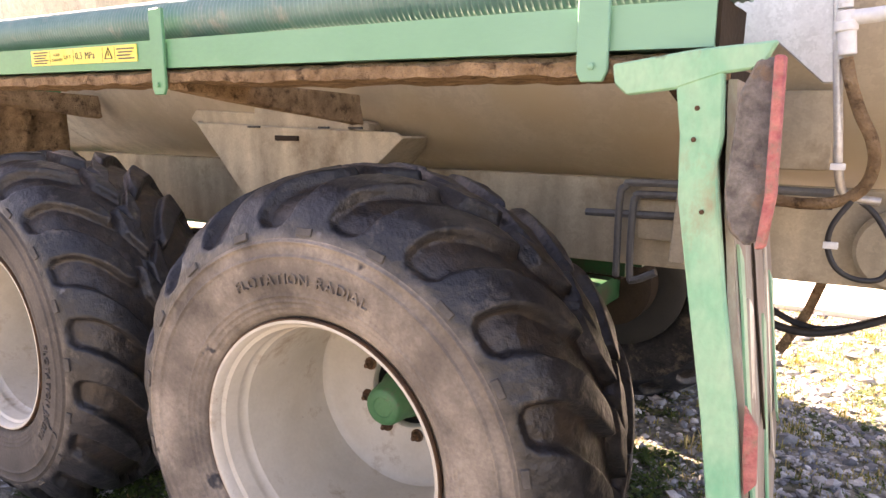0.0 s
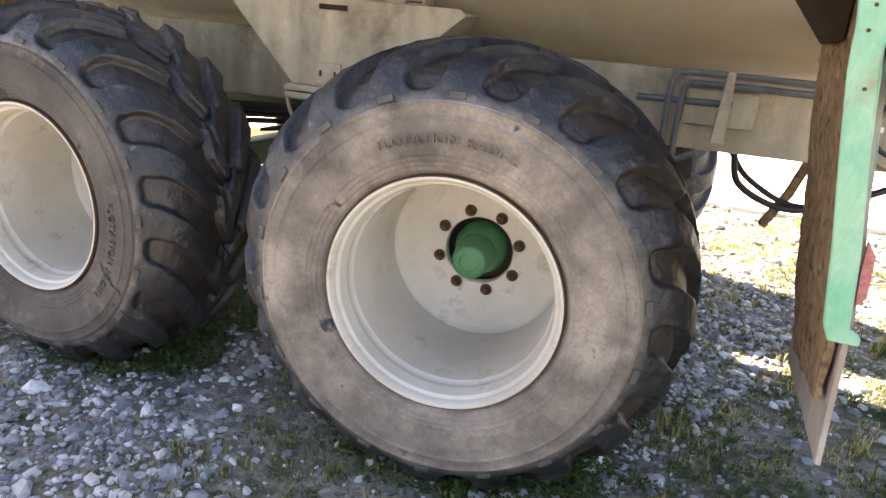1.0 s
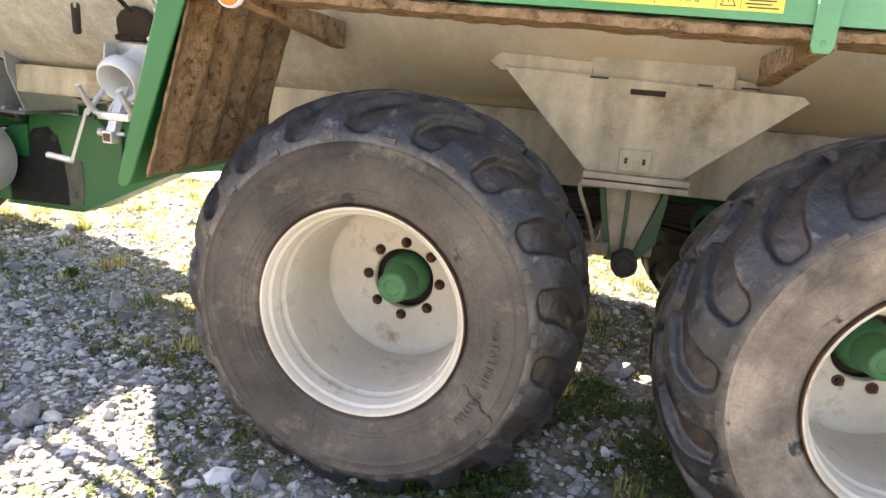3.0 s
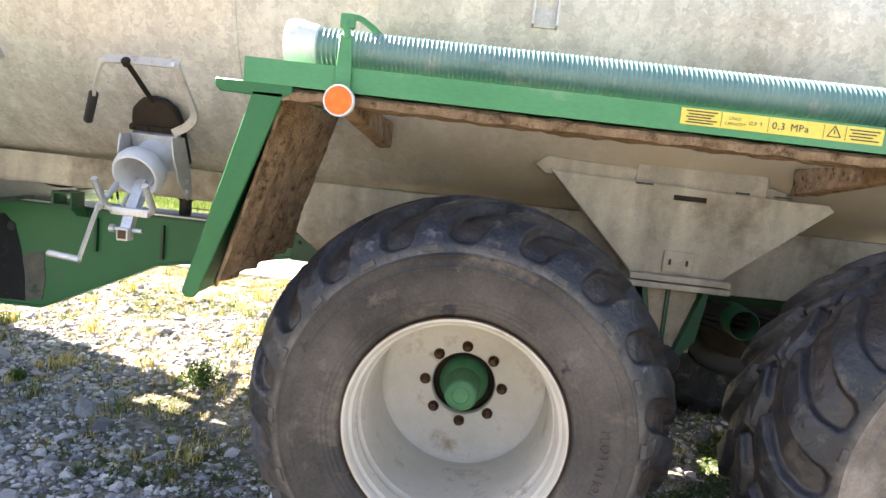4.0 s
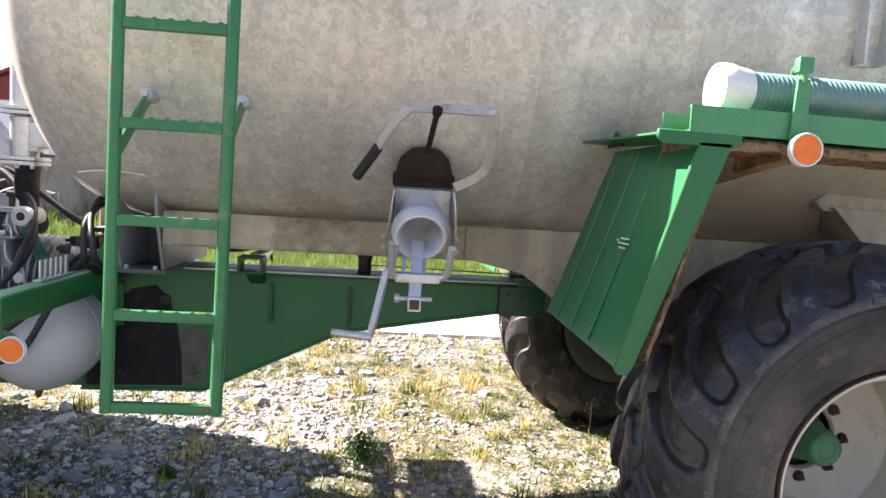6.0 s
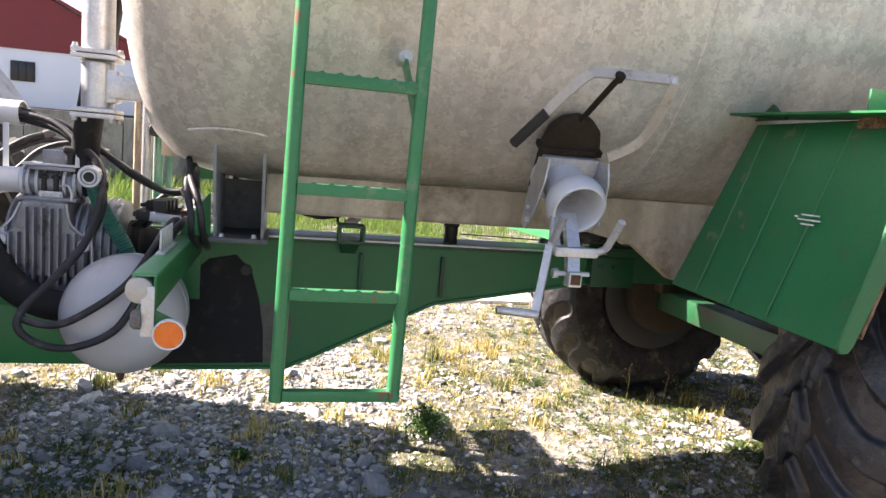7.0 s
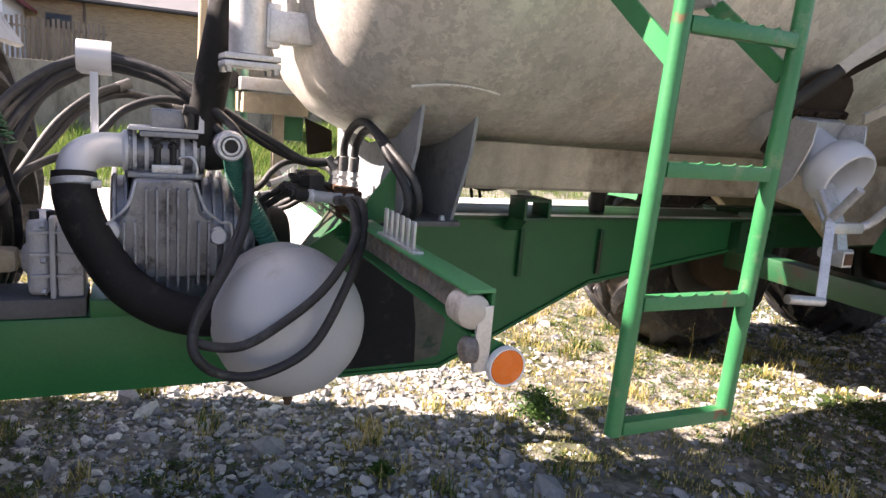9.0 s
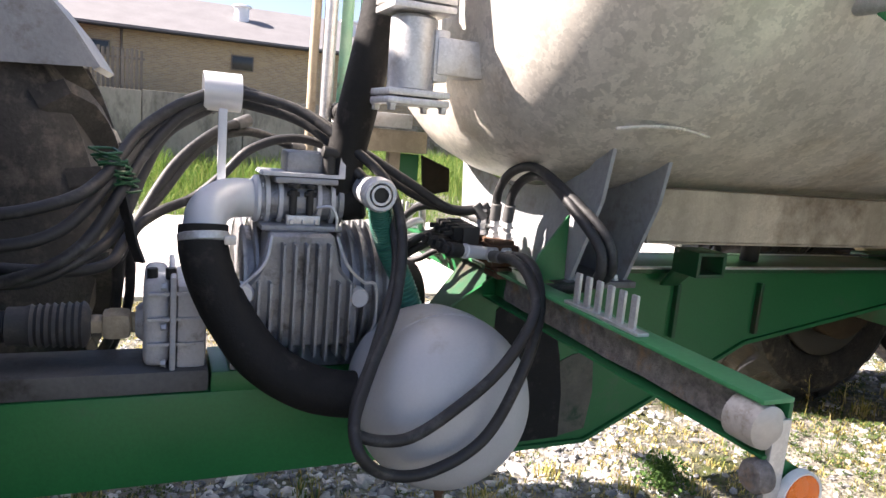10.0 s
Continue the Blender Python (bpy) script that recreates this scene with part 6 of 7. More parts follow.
part("pump_rear_housing", lathe([(0.0, -4.42), (0.15, -4.42), (0.155, -4.4), (0.155, -4.36), (0.14, -4.35), (0.138, -4.3), (0.145, -4.295), (0.145, -4.27), (0.12, -4.255), (0.1, -4.2), (0.085, -4.19), (0.0, -4.19)], 36, "X", (0, 1.09, 0.85)), M_DUCT, tanker, "black housing behind the pump")

# ---- hydraulic hoses ----
HOSES = [
    ([(-4.74, 1.02, 1.38), (-4.58, 0.98, 1.35), (-4.47, 0.92, 1.28), (-4.38, 0.85, 1.2), (-4.36, 0.76, 1.09), (-4.39, 0.68, 0.94), (-4.47, 0.58, 0.82), (-4.52, 0.5, 0.75), (-4.5, 0.49, 0.72), (-4.41, 0.49, 0.71), (-4.31, 0.49, 0.765), (-4.21, 0.49, 0.85), (-4.14, 0.5, 0.96), (-4.115, 0.58, 1.02), (-4.105, 0.68, 1.04), (-4.106, 0.775, 1.031)], 0.0125, "grey-black hydraulic hose looped round the vessel"),
    ([(-4.74, 1.05, 1.36), (-4.56, 1.0, 1.32), (-4.45, 0.93, 1.23), (-4.37, 0.84, 1.12), (-4.37, 0.75, 1.0), (-4.45, 0.62, 0.85), (-4.51, 0.53, 0.77), (-4.52, 0.46, 0.71), (-4.46, 0.47, 0.65), (-4.36, 0.475, 0.64), (-4.24, 0.48, 0.7), (-4.16, 0.49, 0.84), (-4.11, 0.53, 0.95), (-4.085, 0.6, 1.02), (-4.07, 0.69, 1.042), (-4.071, 0.77, 1.031)], 0.0125, "grey-black hydraulic hose looped round the vessel"),
    ([(-4.74, 1.02, 1.38), (-4.83, 1.0, 1.34), (-4.92, 0.95, 1.27), (-4.98, 0.85, 1.18), (-5.05, 0.78, 1.13), (-5.2, 0.76, 1.1), (-5.45, 0.8, 1.12)], 0.013, "black hydraulic hose running to the tractor"),
    ([(-4.74, 1.05, 1.36), (-4.82, 1.02, 1.32), (-4.91, 0.97, 1.25), (-4.97, 0.87, 1.17), (-5.06, 0.78, 1.07), (-5.2, 0.76, 1.04), (-5.45, 0.82, 1.05)], 0.013, "black hydraulic hose running to the tractor"),
    ([(-4.74, 1.08, 1.35), (-4.86, 1.05, 1.27), (-4.91, 1.0, 1.18), (-4.96, 0.9, 1.06), (-5.02, 0.82, 1.01), (-5.15, 0.8, 0.96), (-5.45, 0.84, 0.98)], 0.0125, "black hydraulic hose running to the tractor"),
    ([(-4.74, 1.04, 1.37), (-4.83, 1.01, 1.315), (-4.91, 0.95, 1.22), (-4.955, 0.87, 1.14), (-5.02, 0.8, 1.04), (-5.12, 0.78, 0.98), (-5.3, 0.82, 0.94), (-5.5, 0.88, 0.96)], 0.013, "thin grey brake line in the hose bundle"),
    ([(-4.66, 1.25, 1.31), (-4.75, 1.2, 1.27), (-4.84, 1.15, 1.19), (-4.91, 1.08, 1.08), (-4.96, 1.0, 0.98), (-4.97, 1.08, 0.88), (-4.99, 1.14, 0.74), (-5.05, 1.22, 0.62)], 0.013, "black hydraulic hose drooping in front of the pump"),
    ([(-4.5, 1.3, 1.24), (-4.66, 1.26, 1.28), (-4.78, 1.2, 1.23), (-4.87, 1.12, 1.12), (-4.945, 1.02, 1.02), (-4.99, 0.93, 0.97), (-5.12, 0.88, 0.97), (-5.4, 0.88, 1.0)], 0.013, "black hydraulic hose drooping in front of the pump"),
    ([(-4.42, 1.1, 1.25), (-4.55, 1.12, 1.275), (-4.66, 1.12, 1.24), (-4.73, 1.11, 1.17), (-4.8, 1.1, 1.11), (-4.88, 1.06, 1.075), (-4.935, 1.0, 1.03), (-4.94, 1.06, 0.93), (-4.95, 1.12, 0.82), (-5.0, 1.2, 0.66)], 0.012, "black hydraulic hose across the pump top"),
    ([(-4.74, 1.06, 1.395), (-4.54, 1.03, 1.34), (-4.41, 0.97, 1.26), (-4.29, 0.93, 1.19), (-4.18, 0.92, 1.13), (-4.1, 0.905, 1.13), (-4.09, 0.9, 1.115)], 0.012, "black hydraulic hose running to the valve block"),
    ([(-4.74, 1.08, 1.385), (-4.52, 1.06, 1.33), (-4.38, 1.0, 1.23), (-4.27, 0.96, 1.16), (-4.16, 0.94, 1.12), (-4.07, 0.92, 1.13), (-4.06, 0.915, 1.115)], 0.011, "black hydraulic hose running to the valve block"),
    ([(-4.071, 0.862, 1.12), (-4.074, 0.85, 1.19), (-4.07, 0.79, 1.243), (-4.06, 0.69, 1.258), (-4.035, 0.56, 1.2), (-3.995, 0.47, 1.12), (-3.985, 0.5, 1.03), (-4.0, 0.8, 0.94)], 0.0115, "black hydraulic hose arched over the valve block"),
    ([(-4.046, 0.838, 1.12), (-4.048, 0.825, 1.18), (-4.045, 0.77, 1.228), (-4.045, 0.67, 1.238), (-4.045, 0.54, 1.18), (-4.02, 0.46, 1.1), (-4.02, 0.5, 1.02), (-4.03, 0.8, 0.94)], 0.0115, "black hydraulic hose arched over the valve block"),
    ([(-4.09, 0.94, 1.05), (-4.155, 1.0, 1.058), (-4.21, 1.01, 1.04), (-4.258, 1.02, 1.009), (-4.32, 1.06, 0.96), (-4.4, 1.3, 0.93)], 0.011, "thin dark hose behind the valve block"),
    ([(-4.08, 0.945, 1.035), (-4.154, 1.0, 1.035), (-4.218, 1.01, 1.009), (-4.256, 1.03, 0.98), (-4.31, 1.1, 0.93), (-4.36, 1.35, 0.93)], 0.011, "thin dark hose behind the valve block"),
    ([(-4.07, 0.95, 1.1), (-4.125, 1.1, 1.11), (-4.185, 1.13, 1.104), (-4.233, 1.13, 1.07), (-4.27, 1.14, 1.02), (-4.3, 1.35, 0.96)], 0.011, "thin dark hose behind the valve block"),
    ([(-4.1, 1.0, 1.02), (-4.15, 1.06, 0.99), (-4.2, 1.1, 0.955), (-4.26, 1.25, 0.93), (-4.3, 1.35, 0.9)], 0.009, "thin dark cable behind the valve block"),
    ([(-4.03, 1.2, 1.0), (-4.09, 1.25, 0.985), (-4.15, 1.28, 0.95), (-4.2, 1.36, 0.9)], 0.012, "grey hose sagging behind the valve block"),
]
for pts, r, text in HOSES:
    hs = tagged(part("hydraulic_hose", tube(pts, r, 12, 10), M_HOSE), text, "hose", "hydraulic hoses on the drawbar")
    for p, q in ((pts[0], pts[1]), (pts[-1], pts[-2])):
        d = (Vector(q) - Vector(p)).normalized()
        part("ferrule", rod(Vector(p) - d * 0.01, Vector(p) + d * 0.035, r * 1.25, n=16), M_STEELTOP, hs, "crimped steel hose end")
core = smooth_path([(-4.985, 0.875, 1.225), (-4.96, 0.88, 1.19), (-4.945, 0.89, 1.15)], 40)
coil = [p + Vector((math.cos(i * 1.1), math.sin(i * 1.1), 0.35 * math.sin(i * 0.7))) * (0.028 + 0.004 * math.sin(i * 2.3)) for i, p in enumerate(core)]
tagged(part("twine", sweep(coil, 0.003, 6), M_DKGREEN), "dark green twine wound round the hose bundle", "twine")
tagged(part("rubber_strip", sweep(smooth_path([(-4.955, 0.88, 1.15), (-4.94, 0.89, 1.08), (-4.93, 0.895, 1.03), (-4.915, 0.9, 0.985)], 6), 0, section=[(-0.018, -0.003), (0.018, -0.003), (0.018, 0.003), (-0.018, 0.003)]), M_HOSE), "black rubber strip hanging from the tied hoses", "strip")
MAST = [((-4.41, 1.62), M_SILL, 0.016), ((-4.365, 1.6), M_ZINC, 0.022), ((-4.31, 1.6), M_FADED, 0.02), ((-4.26, 1.58), M_FADED, 0.014), ((-4.34, 1.7), M_ZINC, 0.012)]
for (x, y), mm, r in MAST:
    part("riser_pipe", tube([(x, y, 0.9), (x, y + 0.01, 1.5), (x + 0.02, y, 2.6)], r, 12, 4), mm, tanker)
part("riser_foot", bx((-4.45, 1.5, 0.8), (-4.2, 1.75, 0.92), 0.01), M_DKGREEN, tanker)
part("riser_joint", rod((-4.315, 1.55, 1.36), (-4.315, 1.63, 1.36), 0.035), M_BLACK, tanker)
arm2 = part("light_arm", bx((-4.038, 1.0, 0.905), (-4.03, 1.99, 0.983), 0.002), M_GREEN, tanker)
part("flange", bx((-4.09, 1.0, 0.983), (-4.03, 1.99, 0.991), 0.002), M_GREEN, arm2)
comb2 = part("comb", bx((-4.085, 1.46, 0.991), (-4.058, 1.71, 0.998), 0.002), M_ZINC, arm2)
for i in range(5):
    part("tine", bx((-4.078, 1.48 + 0.05 * i, 0.994), (-4.07, 1.498 + 0.05 * i, 1.075), 0.004), M_ZINC, comb2)

plat = part("step_beam", bx((-4.29, 1.47, 1.325), (-4.1, 1.9, 1.372), 0.004), M_ZINC, tanker, "grey step beam beside the risers")
part("step_board", bx((-4.28, 1.48, 1.245), (-4.04, 1.92, 1.318), 0.004), M_SILL, plat, "dusty step board")
part("step_post", bx((-4.165, 1.5, 0.95), (-4.125, 1.54, 1.25), 0.003), M_SILL, plat)
part("step_panel", bx((-4.12, 1.52, 1.15), (-4.05, 1.535, 1.24), 0.003), M_GREEN, plat)
part("step_bracket", plate([(-4.045, 1.5, 1.24), (-3.94, 1.5, 1.2), (-3.935, 1.5, 1.12), (-4.03, 1.5, 1.1)], (0, 0.02, 0), 0.003), M_DRUM, plat)
for k in range(3):
    part("coiled_hose", tube([(-4.2 - 0.03 * k, 1.2, 1.06 - 0.04 * k), (-4.12, 1.3, 1.09 - 0.05 * k), (-4.06, 1.42, 1.05 - 0.05 * k), (-4.02 + 0.02 * k, 1.52, 0.96 - 0.04 * k)], 0.012), M_PUMP, plat, "grey hose loop")

# ---- drive shaft ----
pto = thing("drive_shaft", "black guarded drive shaft with a ribbed rubber bellows", "drive shaft", (-5.3, 1.0, 0.7))
part("yoke", join(rod((-4.905, 1.03, 0.812), (-4.94, 1.02, 0.812), 0.025), bx((-5.0, 0.975, 0.78), (-4.935, 1.055, 0.845), 0.02), bx((-5.04, 0.985, 0.795), (-4.99, 1.045, 0.83), 0.012)), M_SILL, pto, "bare metal joint yoke")
part("bellows", lathe([(0.03, -5.02)] + [(0.05 - 0.0004 * i + (0.006 if i % 2 else 0), -5.03 - 0.0075 * i) for i in range(16)] + [(0.044, -5.155), (0.044, -5.19), (0.035, -5.195)], 32, "X", (0, 1.015, 0.812)), M_GREYRUB, pto)
part("guard_tube", rod((-5.15, 1.015, 0.812), (-6.05, 1.0, 0.8), 0.036, n=24), M_BLACK, pto)

# ---- tractor ----
tractor = thing("tractor", "dark tractor with large lugged rear tyres and silver mudguards", "tractor", (-6.2, 0.97, 0))


def big_tyre(at):
    n, rr, hw = 72, 0.9, 0.26
    prof = [(0.5, -0.2), (0.56, -0.25), (0.7, -0.27), (0.82, -0.26), (0.885, -0.22), (0.9, -0.1), (0.902, 0), (0.9, 0.1), (0.885, 0.22), (0.82, 0.26), (0.7, 0.27), (0.56, 0.25), (0.5, 0.2)]
    tyre = lathe(prof, n, "Y")
    w = part("wheel", lathe([(0.5, -0.22), (0.52, -0.2), (0.49, -0.1), (0.48, 0.02), (0.2, 0.05), (0.2, -0.05), (0, -0.05)], 48, "Y"), M_SILL, tractor, at=at)
    part("tyre", tyre, M_TRACTOR, w, "black tractor tyre with deep bar lugs", at=at)
    for s in (-1, 1):
        for k in range(22):
            bm = bmesh.new()
            a0 = 2 * math.pi * (k + 0.25 * s) / 22
            rows = []
            for i in range(6):
                u = i / 5
                y, a, r = s * (0.0 + 0.27 * u), a0 + s * 0 + 0.28 * u, 0.9 - 0.05 * max(0, u - 0.75) / 0.25
                d, tn = Vector((math.cos(a), 0, math.sin(a))), Vector((-math.sin(a), 0, math.cos(a)))
                c = d * r + Vector((0, y, 0))
                rows.append([bm.verts.new(c - tn * 0.028 - d * 0.03), bm.verts.new(c - tn * 0.022 + d * 0.065), bm.verts.new(c + tn * 0.022 + d * 0.065), bm.verts.new(c + tn * 0.028 - d * 0.03)])
            for p, q in zip(rows, rows[1:]):
                for j in range(3):
                    bm.faces.new((p[j], p[j + 1], q[j + 1], q[j]))
            bm.faces.new(rows[0])
            bm.faces.new(rows[-1][::-1])
            part("lug", bm, M_TRACTOR, w, at=at)


for y, xw in ((0.12, -6.12), (1.81, -5.93)):
    big_tyre((xw, y, 0.93))
    fend = bmesh.new()
    rows = []
    for i in range(15):
        a = radians(29 + 7 * i)
        rows.append([fend.verts.new((xw + r * math.cos(a), y + dy, 0.93 + r * math.sin(a))) for r, dy in ((1.0, -0.3), (1.02, -0.3), (1.025, 0.3), (1.0, 0.3))])
    for p, q in zip(rows, rows[1:]):
        for j in range(4):
            fend.faces.new((p[j], p[(j + 1) % 4], q[(j + 1) % 4], q[j]))
    fend.faces.new(rows[0])
    fend.faces.new(rows[-1][::-1])
    fender = part("mudguard", fend, M_FENDER, tractor, "dusty silver tractor mudguard")
    ys = y + (0.3 if y < 1 else -0.31)
    part("skirt", plate([(xw + 1.015 * math.cos(radians(29 + 7 * i)), ys, 0.93 + 1.015 * math.sin(radians(29 + 7 * i))) for i in range(15)] + [(xw - 0.5, ys, 1.36)], (0, 0.01, 0)), M_FENDER, fender, "inner fender skirt")
part("transmission", bx((-6.6, 0.62, 0.55), (-5.75, 1.32, 1.2), 0.06), M_BLACK, tractor)
part("axle_housing", rod((-6.1, 0.4, 0.93), (-5.95, 1.54, 0.93), 0.13), M_BLACK, tractor)
for y in (0.7, 1.24):
    part("lift_arm", tube([(-5.8, y, 0.75), (-5.5, y, 0.8), (-5.3, y, 0.76)], 0.035), M_BLACK, tractor)
part("drawbar_hitch", bx((-6.1, 0.94, 0.42), (-5.95, 1.06, 0.53), 0.01), M_BLACK, tractor)
part("rear_body", bx((-7.6, 0.4, 1.2), (-6.3, 1.54, 1.6), 0.05), M_BLACK, tractor)
part("cab_roof", bx((-7.75, 0.25, 2.9), (-6.3, 1.69, 3.08), 0.06), M_REDCLAD, tractor)
for xa in (-7.5, -6.42):
    for ya in (0.33, 1.55):
        part("cab_pillar", bx((xa, ya, 1.55), (xa + 0.07, ya + 0.06, 2.93), 0.012), M_BLACK, tractor)
part("rear_window", bx((-6.4, 0.4, 1.62), (-6.385, 1.54, 2.89), 0.004), M_GLASS, tractor)
for ya in (0.35, 1.575):
    part("side_window", bx((-7.42, ya, 1.62), (-6.43, ya + 0.012, 2.89), 0.004), M_GLASS, tractor)
part("bonnet", bx((-9.3, 0.6, 0.9), (-7.6, 1.34, 1.65), 0.1), M_BLACK, tractor)
for y in (0.1, 1.62):
    part("front_wheel", lathe([(0.0, -0.1), (0.3, -0.12), (0.5, -0.2), (0.62, -0.18), (0.65, 0), (0.62, 0.18), (0.5, 0.2), (0.3, 0.12), (0, 0.1)], 40, "Y", (-8.6, y + 0.1, 0.65)), M_TREAD, tractor)

# ---- plants and stones ----
rng = np.random.default_rng(11)


def mesh_from(name, verts, faces, material, label, category):
    me = bpy.data.meshes.new(name)
    me.from_pydata(verts, [], faces)
    me.materials.append(material)
    me.update()
    return tagged(new(name, me), label, category, kind="stuff")


def stones():
    phi = (1 + 5 ** 0.5) / 2
    ico = np.array([(-1, phi, 0), (1, phi, 0), (-1, -phi, 0), (1, -phi, 0), (0, -1, phi), (0, 1, phi), (0, -1, -phi), (0, 1, -phi), (phi, 0, -1), (phi, 0, 1), (-phi, 0, -1), (-phi, 0, 1)], float)
    ico /= np.linalg.norm(ico[0])
    tri = np.array([(0, 11, 5), (0, 5, 1), (0, 1, 7), (0, 7, 10), (0, 10, 11), (1, 5, 9), (5, 11, 4), (11, 10, 2), (10, 7, 6), (7, 1, 8), (3, 9, 4), (3, 4, 2), (3, 2, 6), (3, 6, 8), (3, 8, 9), (4, 9, 5), (2, 4, 11), (6, 2, 10), (8, 6, 7), (9, 8, 1)])
    vs, fs, base = [], [], 0
    zones = [(-6.2, 1.6, -1.6, 2.6, 60000, 0.0165), (-6.2, 1.6, -1.6, 2.6, 1500, 0.034), (-9.0, 5.0, 2.6, 4.6, 9000, 0.024)]
    for xa, xb, ya, yb, count, size in zones:
        for i in range(count):
            x, y = rng.uniform(xa, xb), rng.uniform(ya, yb)
            # moss and grass patches carry fewer stones
            thin = noise.noise(Vector((x * 0.8, y * 0.8, 1.5)))
            if thin > 0.1 and rng.random() < min(0.85, thin * 2.6):
                continue
            # stones also thinned under the tanker, to deepen the shade on the ground
            if -2.1 < x < 0.5 and y > -0.45 and rng.random() < 0.6:
                continue
            s = size * math.exp(rng.normal(0, 0.42)) * 0.62
            sh = rng.uniform(0.55, 1.5, 3) * (1, 1, 0.62) * s
            v = ico * (1 + rng.normal(0, 0.17, (12, 1))) * sh
            a, b = rng.uniform(0, 6.28), rng.normal(0, 0.35)
            ca, sa, cb, sb = math.cos(a), math.sin(a), math.cos(b), math.sin(b)
            v = v @ np.array([[1, 0, 0], [0, cb, -sb], [0, sb, cb]]).T @ np.array([[ca, -sa, 0], [sa, ca, 0], [0, 0, 1]]).T
            v += (x, y, relief(x, y) + s * rng.uniform(-0.1, 0.3))
            vs.append(v)
            fs.append(tri + base)
            base += 12
    return mesh_from("gravel", np.concatenate(vs).tolist(), np.concatenate(fs).tolist(), M_STONE, "loose angular grey and tan crushed stones", "gravel")


stones()


def blades(name, spots, material, label, category):
    """Grass: each spot is (x, y, z, radius, height, count)."""
    vs, fs, k = [], [], 0
    for x, y, z, rad, hgt, count in spots:
        for _ in range(count):
            a, d = rng.uniform(0, 6.28), rad * math.sqrt(rng.random())
            bx0, by0 = x + d * math.cos(a), y + d * math.sin(a)
            h, la, ln = hgt * rng.uniform(0.45, 1.15), rng.uniform(0, 6.28), rng.uniform(0.15, 0.8)
            w = 0.0022 + 0.012 * h
            ox, oy = math.cos(la) * ln * h, math.sin(la) * ln * h
            px, py = -math.sin(la) * w, math.cos(la) * w
            vs += [(bx0 - px, by0 - py, z), (bx0 + px, by0 + py, z), (bx0 + ox * 0.4 + px * 0.8, by0 + oy * 0.4 + py * 0.8, z + h * 0.6), (bx0 + ox * 0.4 - px * 0.8, by0 + oy * 0.4 - py * 0.8, z + h * 0.6), (bx0 + ox, by0 + oy, z + h * (1 - 0.3 * ln))]
            fs += [(k, k + 1, k + 2, k + 3), (k + 3, k + 2, k + 4)]
            k += 5
    return mesh_from(name, vs, fs, material, label, category)


def patchy(x, y):
    return noise.noise(Vector((x * 0.8, y * 0.8, 1.5))) + 0.5 * noise.noise(Vector((x * 2.3, y * 2.3, 9.1)))


spots, straw = [], []
for i in range(12500):
    x, y = rng.uniform(-7, 3.5), rng.uniform(-1.5, 4.4)
    t = patchy(x, y)
    dry = y > 0.25 and x < 1.5
    if t > 0.05 or rng.random() < (0.6 if dry else 0.1):
        big = rng.random() < 0.05
        size = rng.uniform(0.25, 1.0) ** 2
        row = (x, y, relief(x, y), 0.02 + 0.06 * size, (0.04 + 0.075 * size) if big else 0.009 + 0.034 * size, int(10 + 40 * size) if big else int(rng.integers(5, 24)))
        (straw if dry and rng.random() < 0.68 else spots).append(row)
blades("grass", spots, M_GRASS, "short sparse green and straw grass between stones", "grass")
blades("dry_grass", straw, M_STRAW, "dry straw-coloured grass on the sunny gravel", "grass")


def sprouts():
    """Flat rosettes of small leaves and moss between the stones."""
    vs, fs, k = [], [], 0
    for i in range(9500):
        x, y = rng.uniform(-6, 2.0), rng.uniform(-1.5, 3.2)
        # thicker moss under the tanker, which also darkens its shaded ground
        under = -2.2 < x < 0.5 and y > -0.3
        if patchy(x + 3.3, y + 1.7) < (-0.32 if under else 0.06) and rng.random() > 0.06:
            continue
        rad = rng.uniform(0.012, 0.045)
        for j in range(int(rng.integers(8, 26))):
            a, d, s = rng.uniform(0, 6.28), rad * math.sqrt(rng.random()), rng.uniform(0.004, 0.011)
            cx, cy, cz = x + d * math.cos(a), y + d * math.sin(a), relief(x, y) + rng.uniform(0.006, 0.022)
            ux, uy, uz = math.cos(a) * s, math.sin(a) * s, rng.uniform(-0.3, 0.8) * s
            px, py = -math.sin(a) * s * 0.5, math.cos(a) * s * 0.5
            vs += [(cx - ux, cy - uy, cz - uz), (cx + px, cy + py, cz), (cx + ux, cy + uy, cz + uz), (cx - px, cy - py, cz)]
            fs.append((k, k + 1, k + 2, k + 3))
            k += 4
    # second dense moss layer, partly standing in for shade between the wheels
    for i in range(4500):
        x, y = rng.uniform(-1.5, 0.5), rng.uniform(-0.75, 1.6)
        if patchy(x + 3.3, y + 1.7) < (0.1 if y < -0.4 else -0.3):
            continue
        rad = rng.uniform(0.02, 0.06)
        for j in range(int(rng.integers(6, 16))):
            a, d, s = rng.uniform(0, 6.28), rad * math.sqrt(rng.random()), rng.uniform(0.006, 0.016)
            cx, cy, cz = x + d * math.cos(a), y + d * math.sin(a), relief(x, y) + rng.uniform(0.008, 0.026)
            ux, uy, uz = math.cos(a) * s, math.sin(a) * s, rng.uniform(-0.3, 0.8) * s
            px, py = -math.sin(a) * s * 0.5, math.cos(a) * s * 0.5
            vs += [(cx - ux, cy - uy, cz - uz), (cx + px, cy + py, cz), (cx + ux, cy + uy, cz + uz), (cx - px, cy - py, cz)]
            fs.append((k, k + 1, k + 2, k + 3))
            k += 4
    mesh_from("moss", vs, fs, M_MOSS, "low dark green moss and sprouts between stones", "moss")


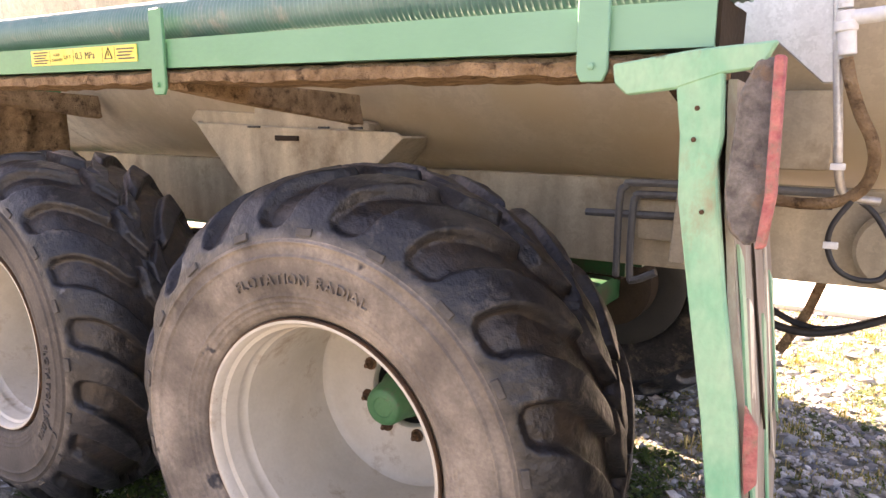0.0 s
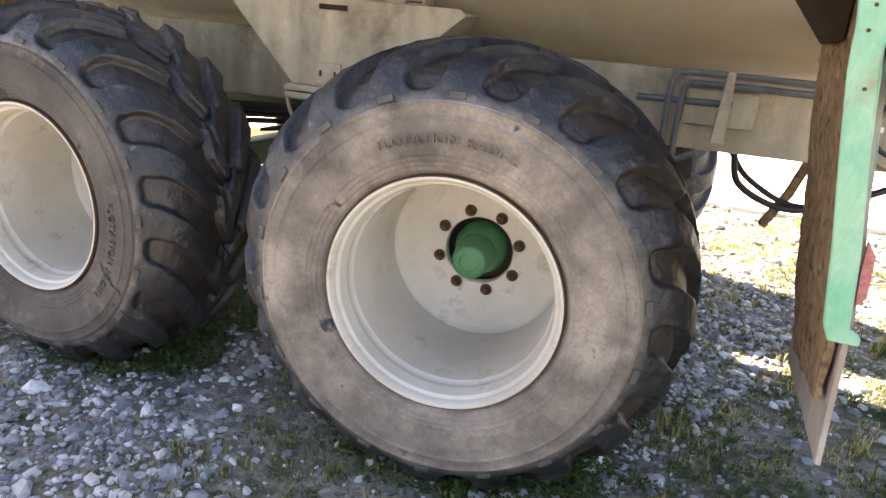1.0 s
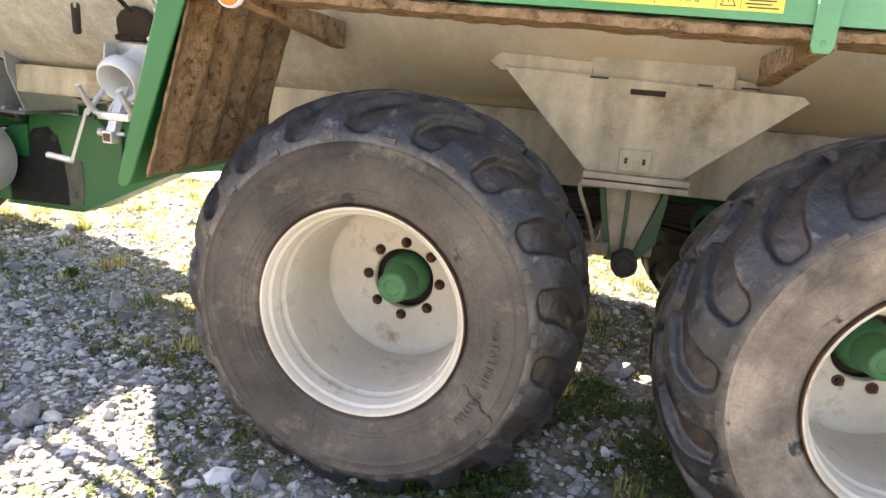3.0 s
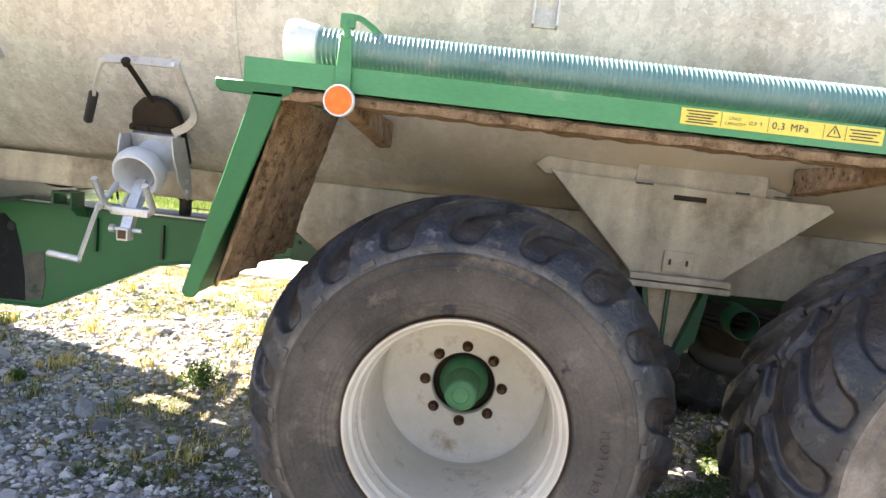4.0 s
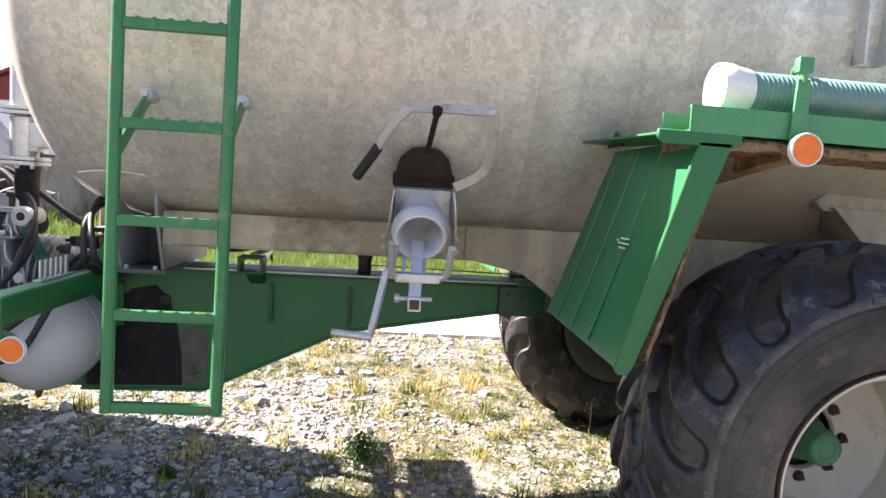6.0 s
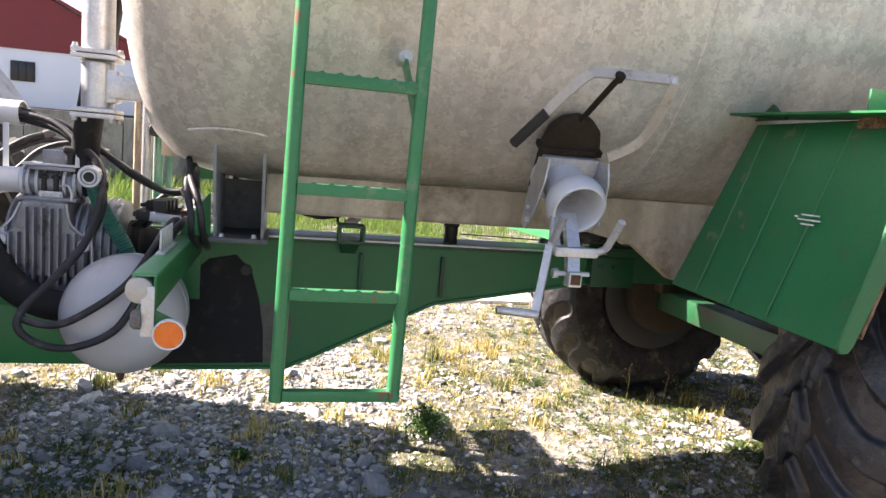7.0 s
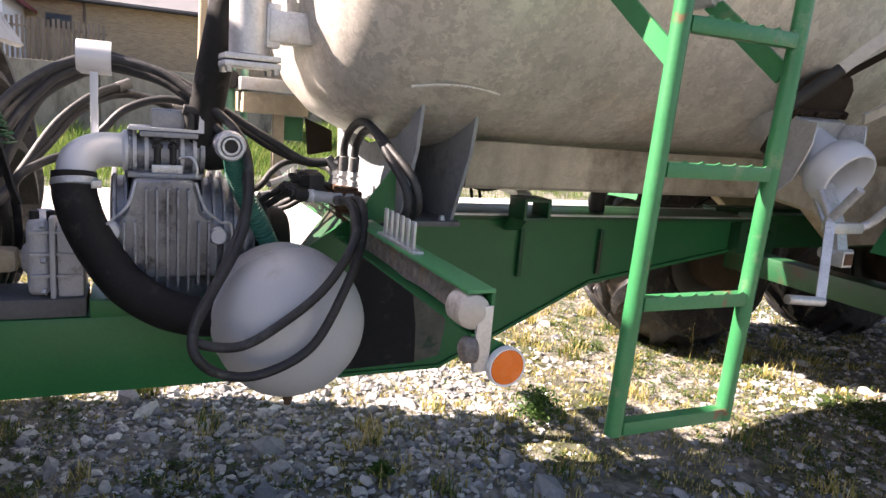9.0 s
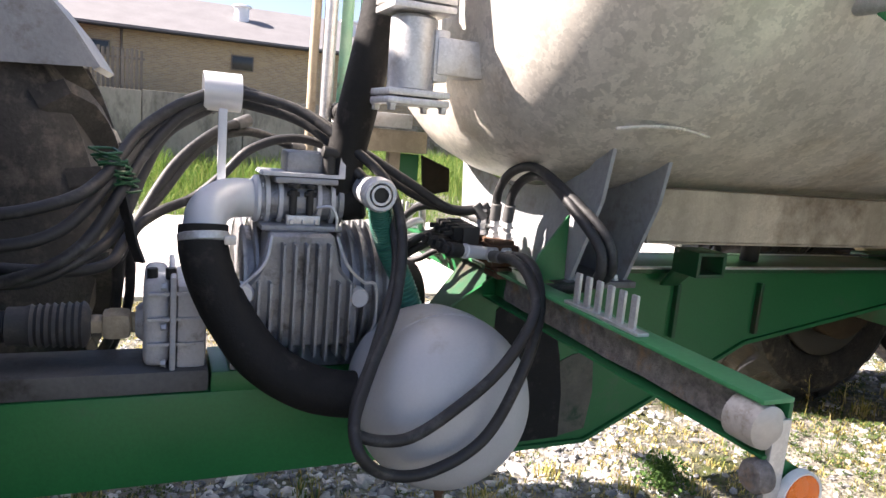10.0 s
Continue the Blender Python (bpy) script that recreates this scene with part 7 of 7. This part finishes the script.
sprouts()
spots = []
for i in range(5200):
    x, y = rng.uniform(-18, 16), rng.uniform(8.35, 13.95)
    if x > -1:
        y = rng.uniform(8.35, 24)
    hh = 0.1 + 0.09 * (y - 8.35) if y < 14 else 0.6
    spots.append((x, y, 0.0 if y < 14 or x > -1.2 else 1.5, 0.2, hh * rng.uniform(0.7, 1.3), 20))
blades("tall_grass", spots, M_LUSH, "tall lush green grass along the road edge", "grass")

for x, y, r in ((-3.0, 1.27, 0.14), (-3.85, 0.95, 0.05)):
    weed = thing("weed", "low dark green leafy weed in the gravel", "plant", (x, y, relief(x, y)), "weeds")
    vs, fs, k = [], [], 0
    for _ in range(int(900 * r / 0.12)):
        a, e, d = rng.uniform(0, 6.28), rng.uniform(0.1, 1.5), r * rng.uniform(0.2, 1.0)
        c = np.array((d * math.cos(a) * math.cos(e), d * math.sin(a) * math.cos(e), 0.01 + 1.0 * d * math.sin(e)))
        u, w = rng.normal(0, 1, 3), rng.normal(0, 1, 3)
        u /= np.linalg.norm(u)
        w -= u * (w @ u)
        w /= np.linalg.norm(w)
        s = rng.uniform(0.006, 0.015)
        vs += [tuple(c - u * s), tuple(c + w * s * 0.45), tuple(c + u * s), tuple(c - w * s * 0.45)]
        fs.append((k, k + 1, k + 2, k + 3))
        k += 4
    me = bpy.data.meshes.new("leaves")
    me.from_pydata(vs, [], fs)
    me.materials.append(M_WEED)
    lv = new("leaves", me)
    lv.parent = weed
    stems = join(*[rod((0, 0, -0.01), (0.6 * r * math.cos(q), 0.6 * r * math.sin(q), r * 0.6), 0.002, n=5) for q in (0.3, 1.5, 2.7, 3.9, 5.1)])
    st = part("stem", stems, M_WEED, weed, at=(x, y, relief(x, y)))

for x, y, h in ((-1.69, 1.7, 0.2), (-1.47, 1.66, 0.17), (-1.05, 1.18, 0.19), (-1.33, 1.3, 0.14)):
    stalk = thing("dry_stalk", "thin dry seed stalk standing in the gravel", "plant", (x, y, relief(x, y)), "dry stalks")
    z0 = relief(x, y)
    top = Vector((x + 0.04 * rng.uniform(-1, 1), y + 0.02, z0 + h))
    part("stem", tube([(x, y, z0 - 0.01), (x + 0.008, y, z0 + 0.5 * h), tuple(top)], 0.0018, 5, 4), M_STRAW, stalk)
    for k in range(5):
        q = Vector((x, y, z0)).lerp(top, 0.5 + 0.12 * k)
        e = q + Vector((rng.uniform(-0.03, 0.03), rng.uniform(-0.02, 0.02), 0.02))
        part("twig", join(rod(q, e, 0.001, n=5), lathe([(0, -0.005), (0.004, 0), (0, 0.006)], 6, "Z", tuple(e))), M_STRAW, stalk)
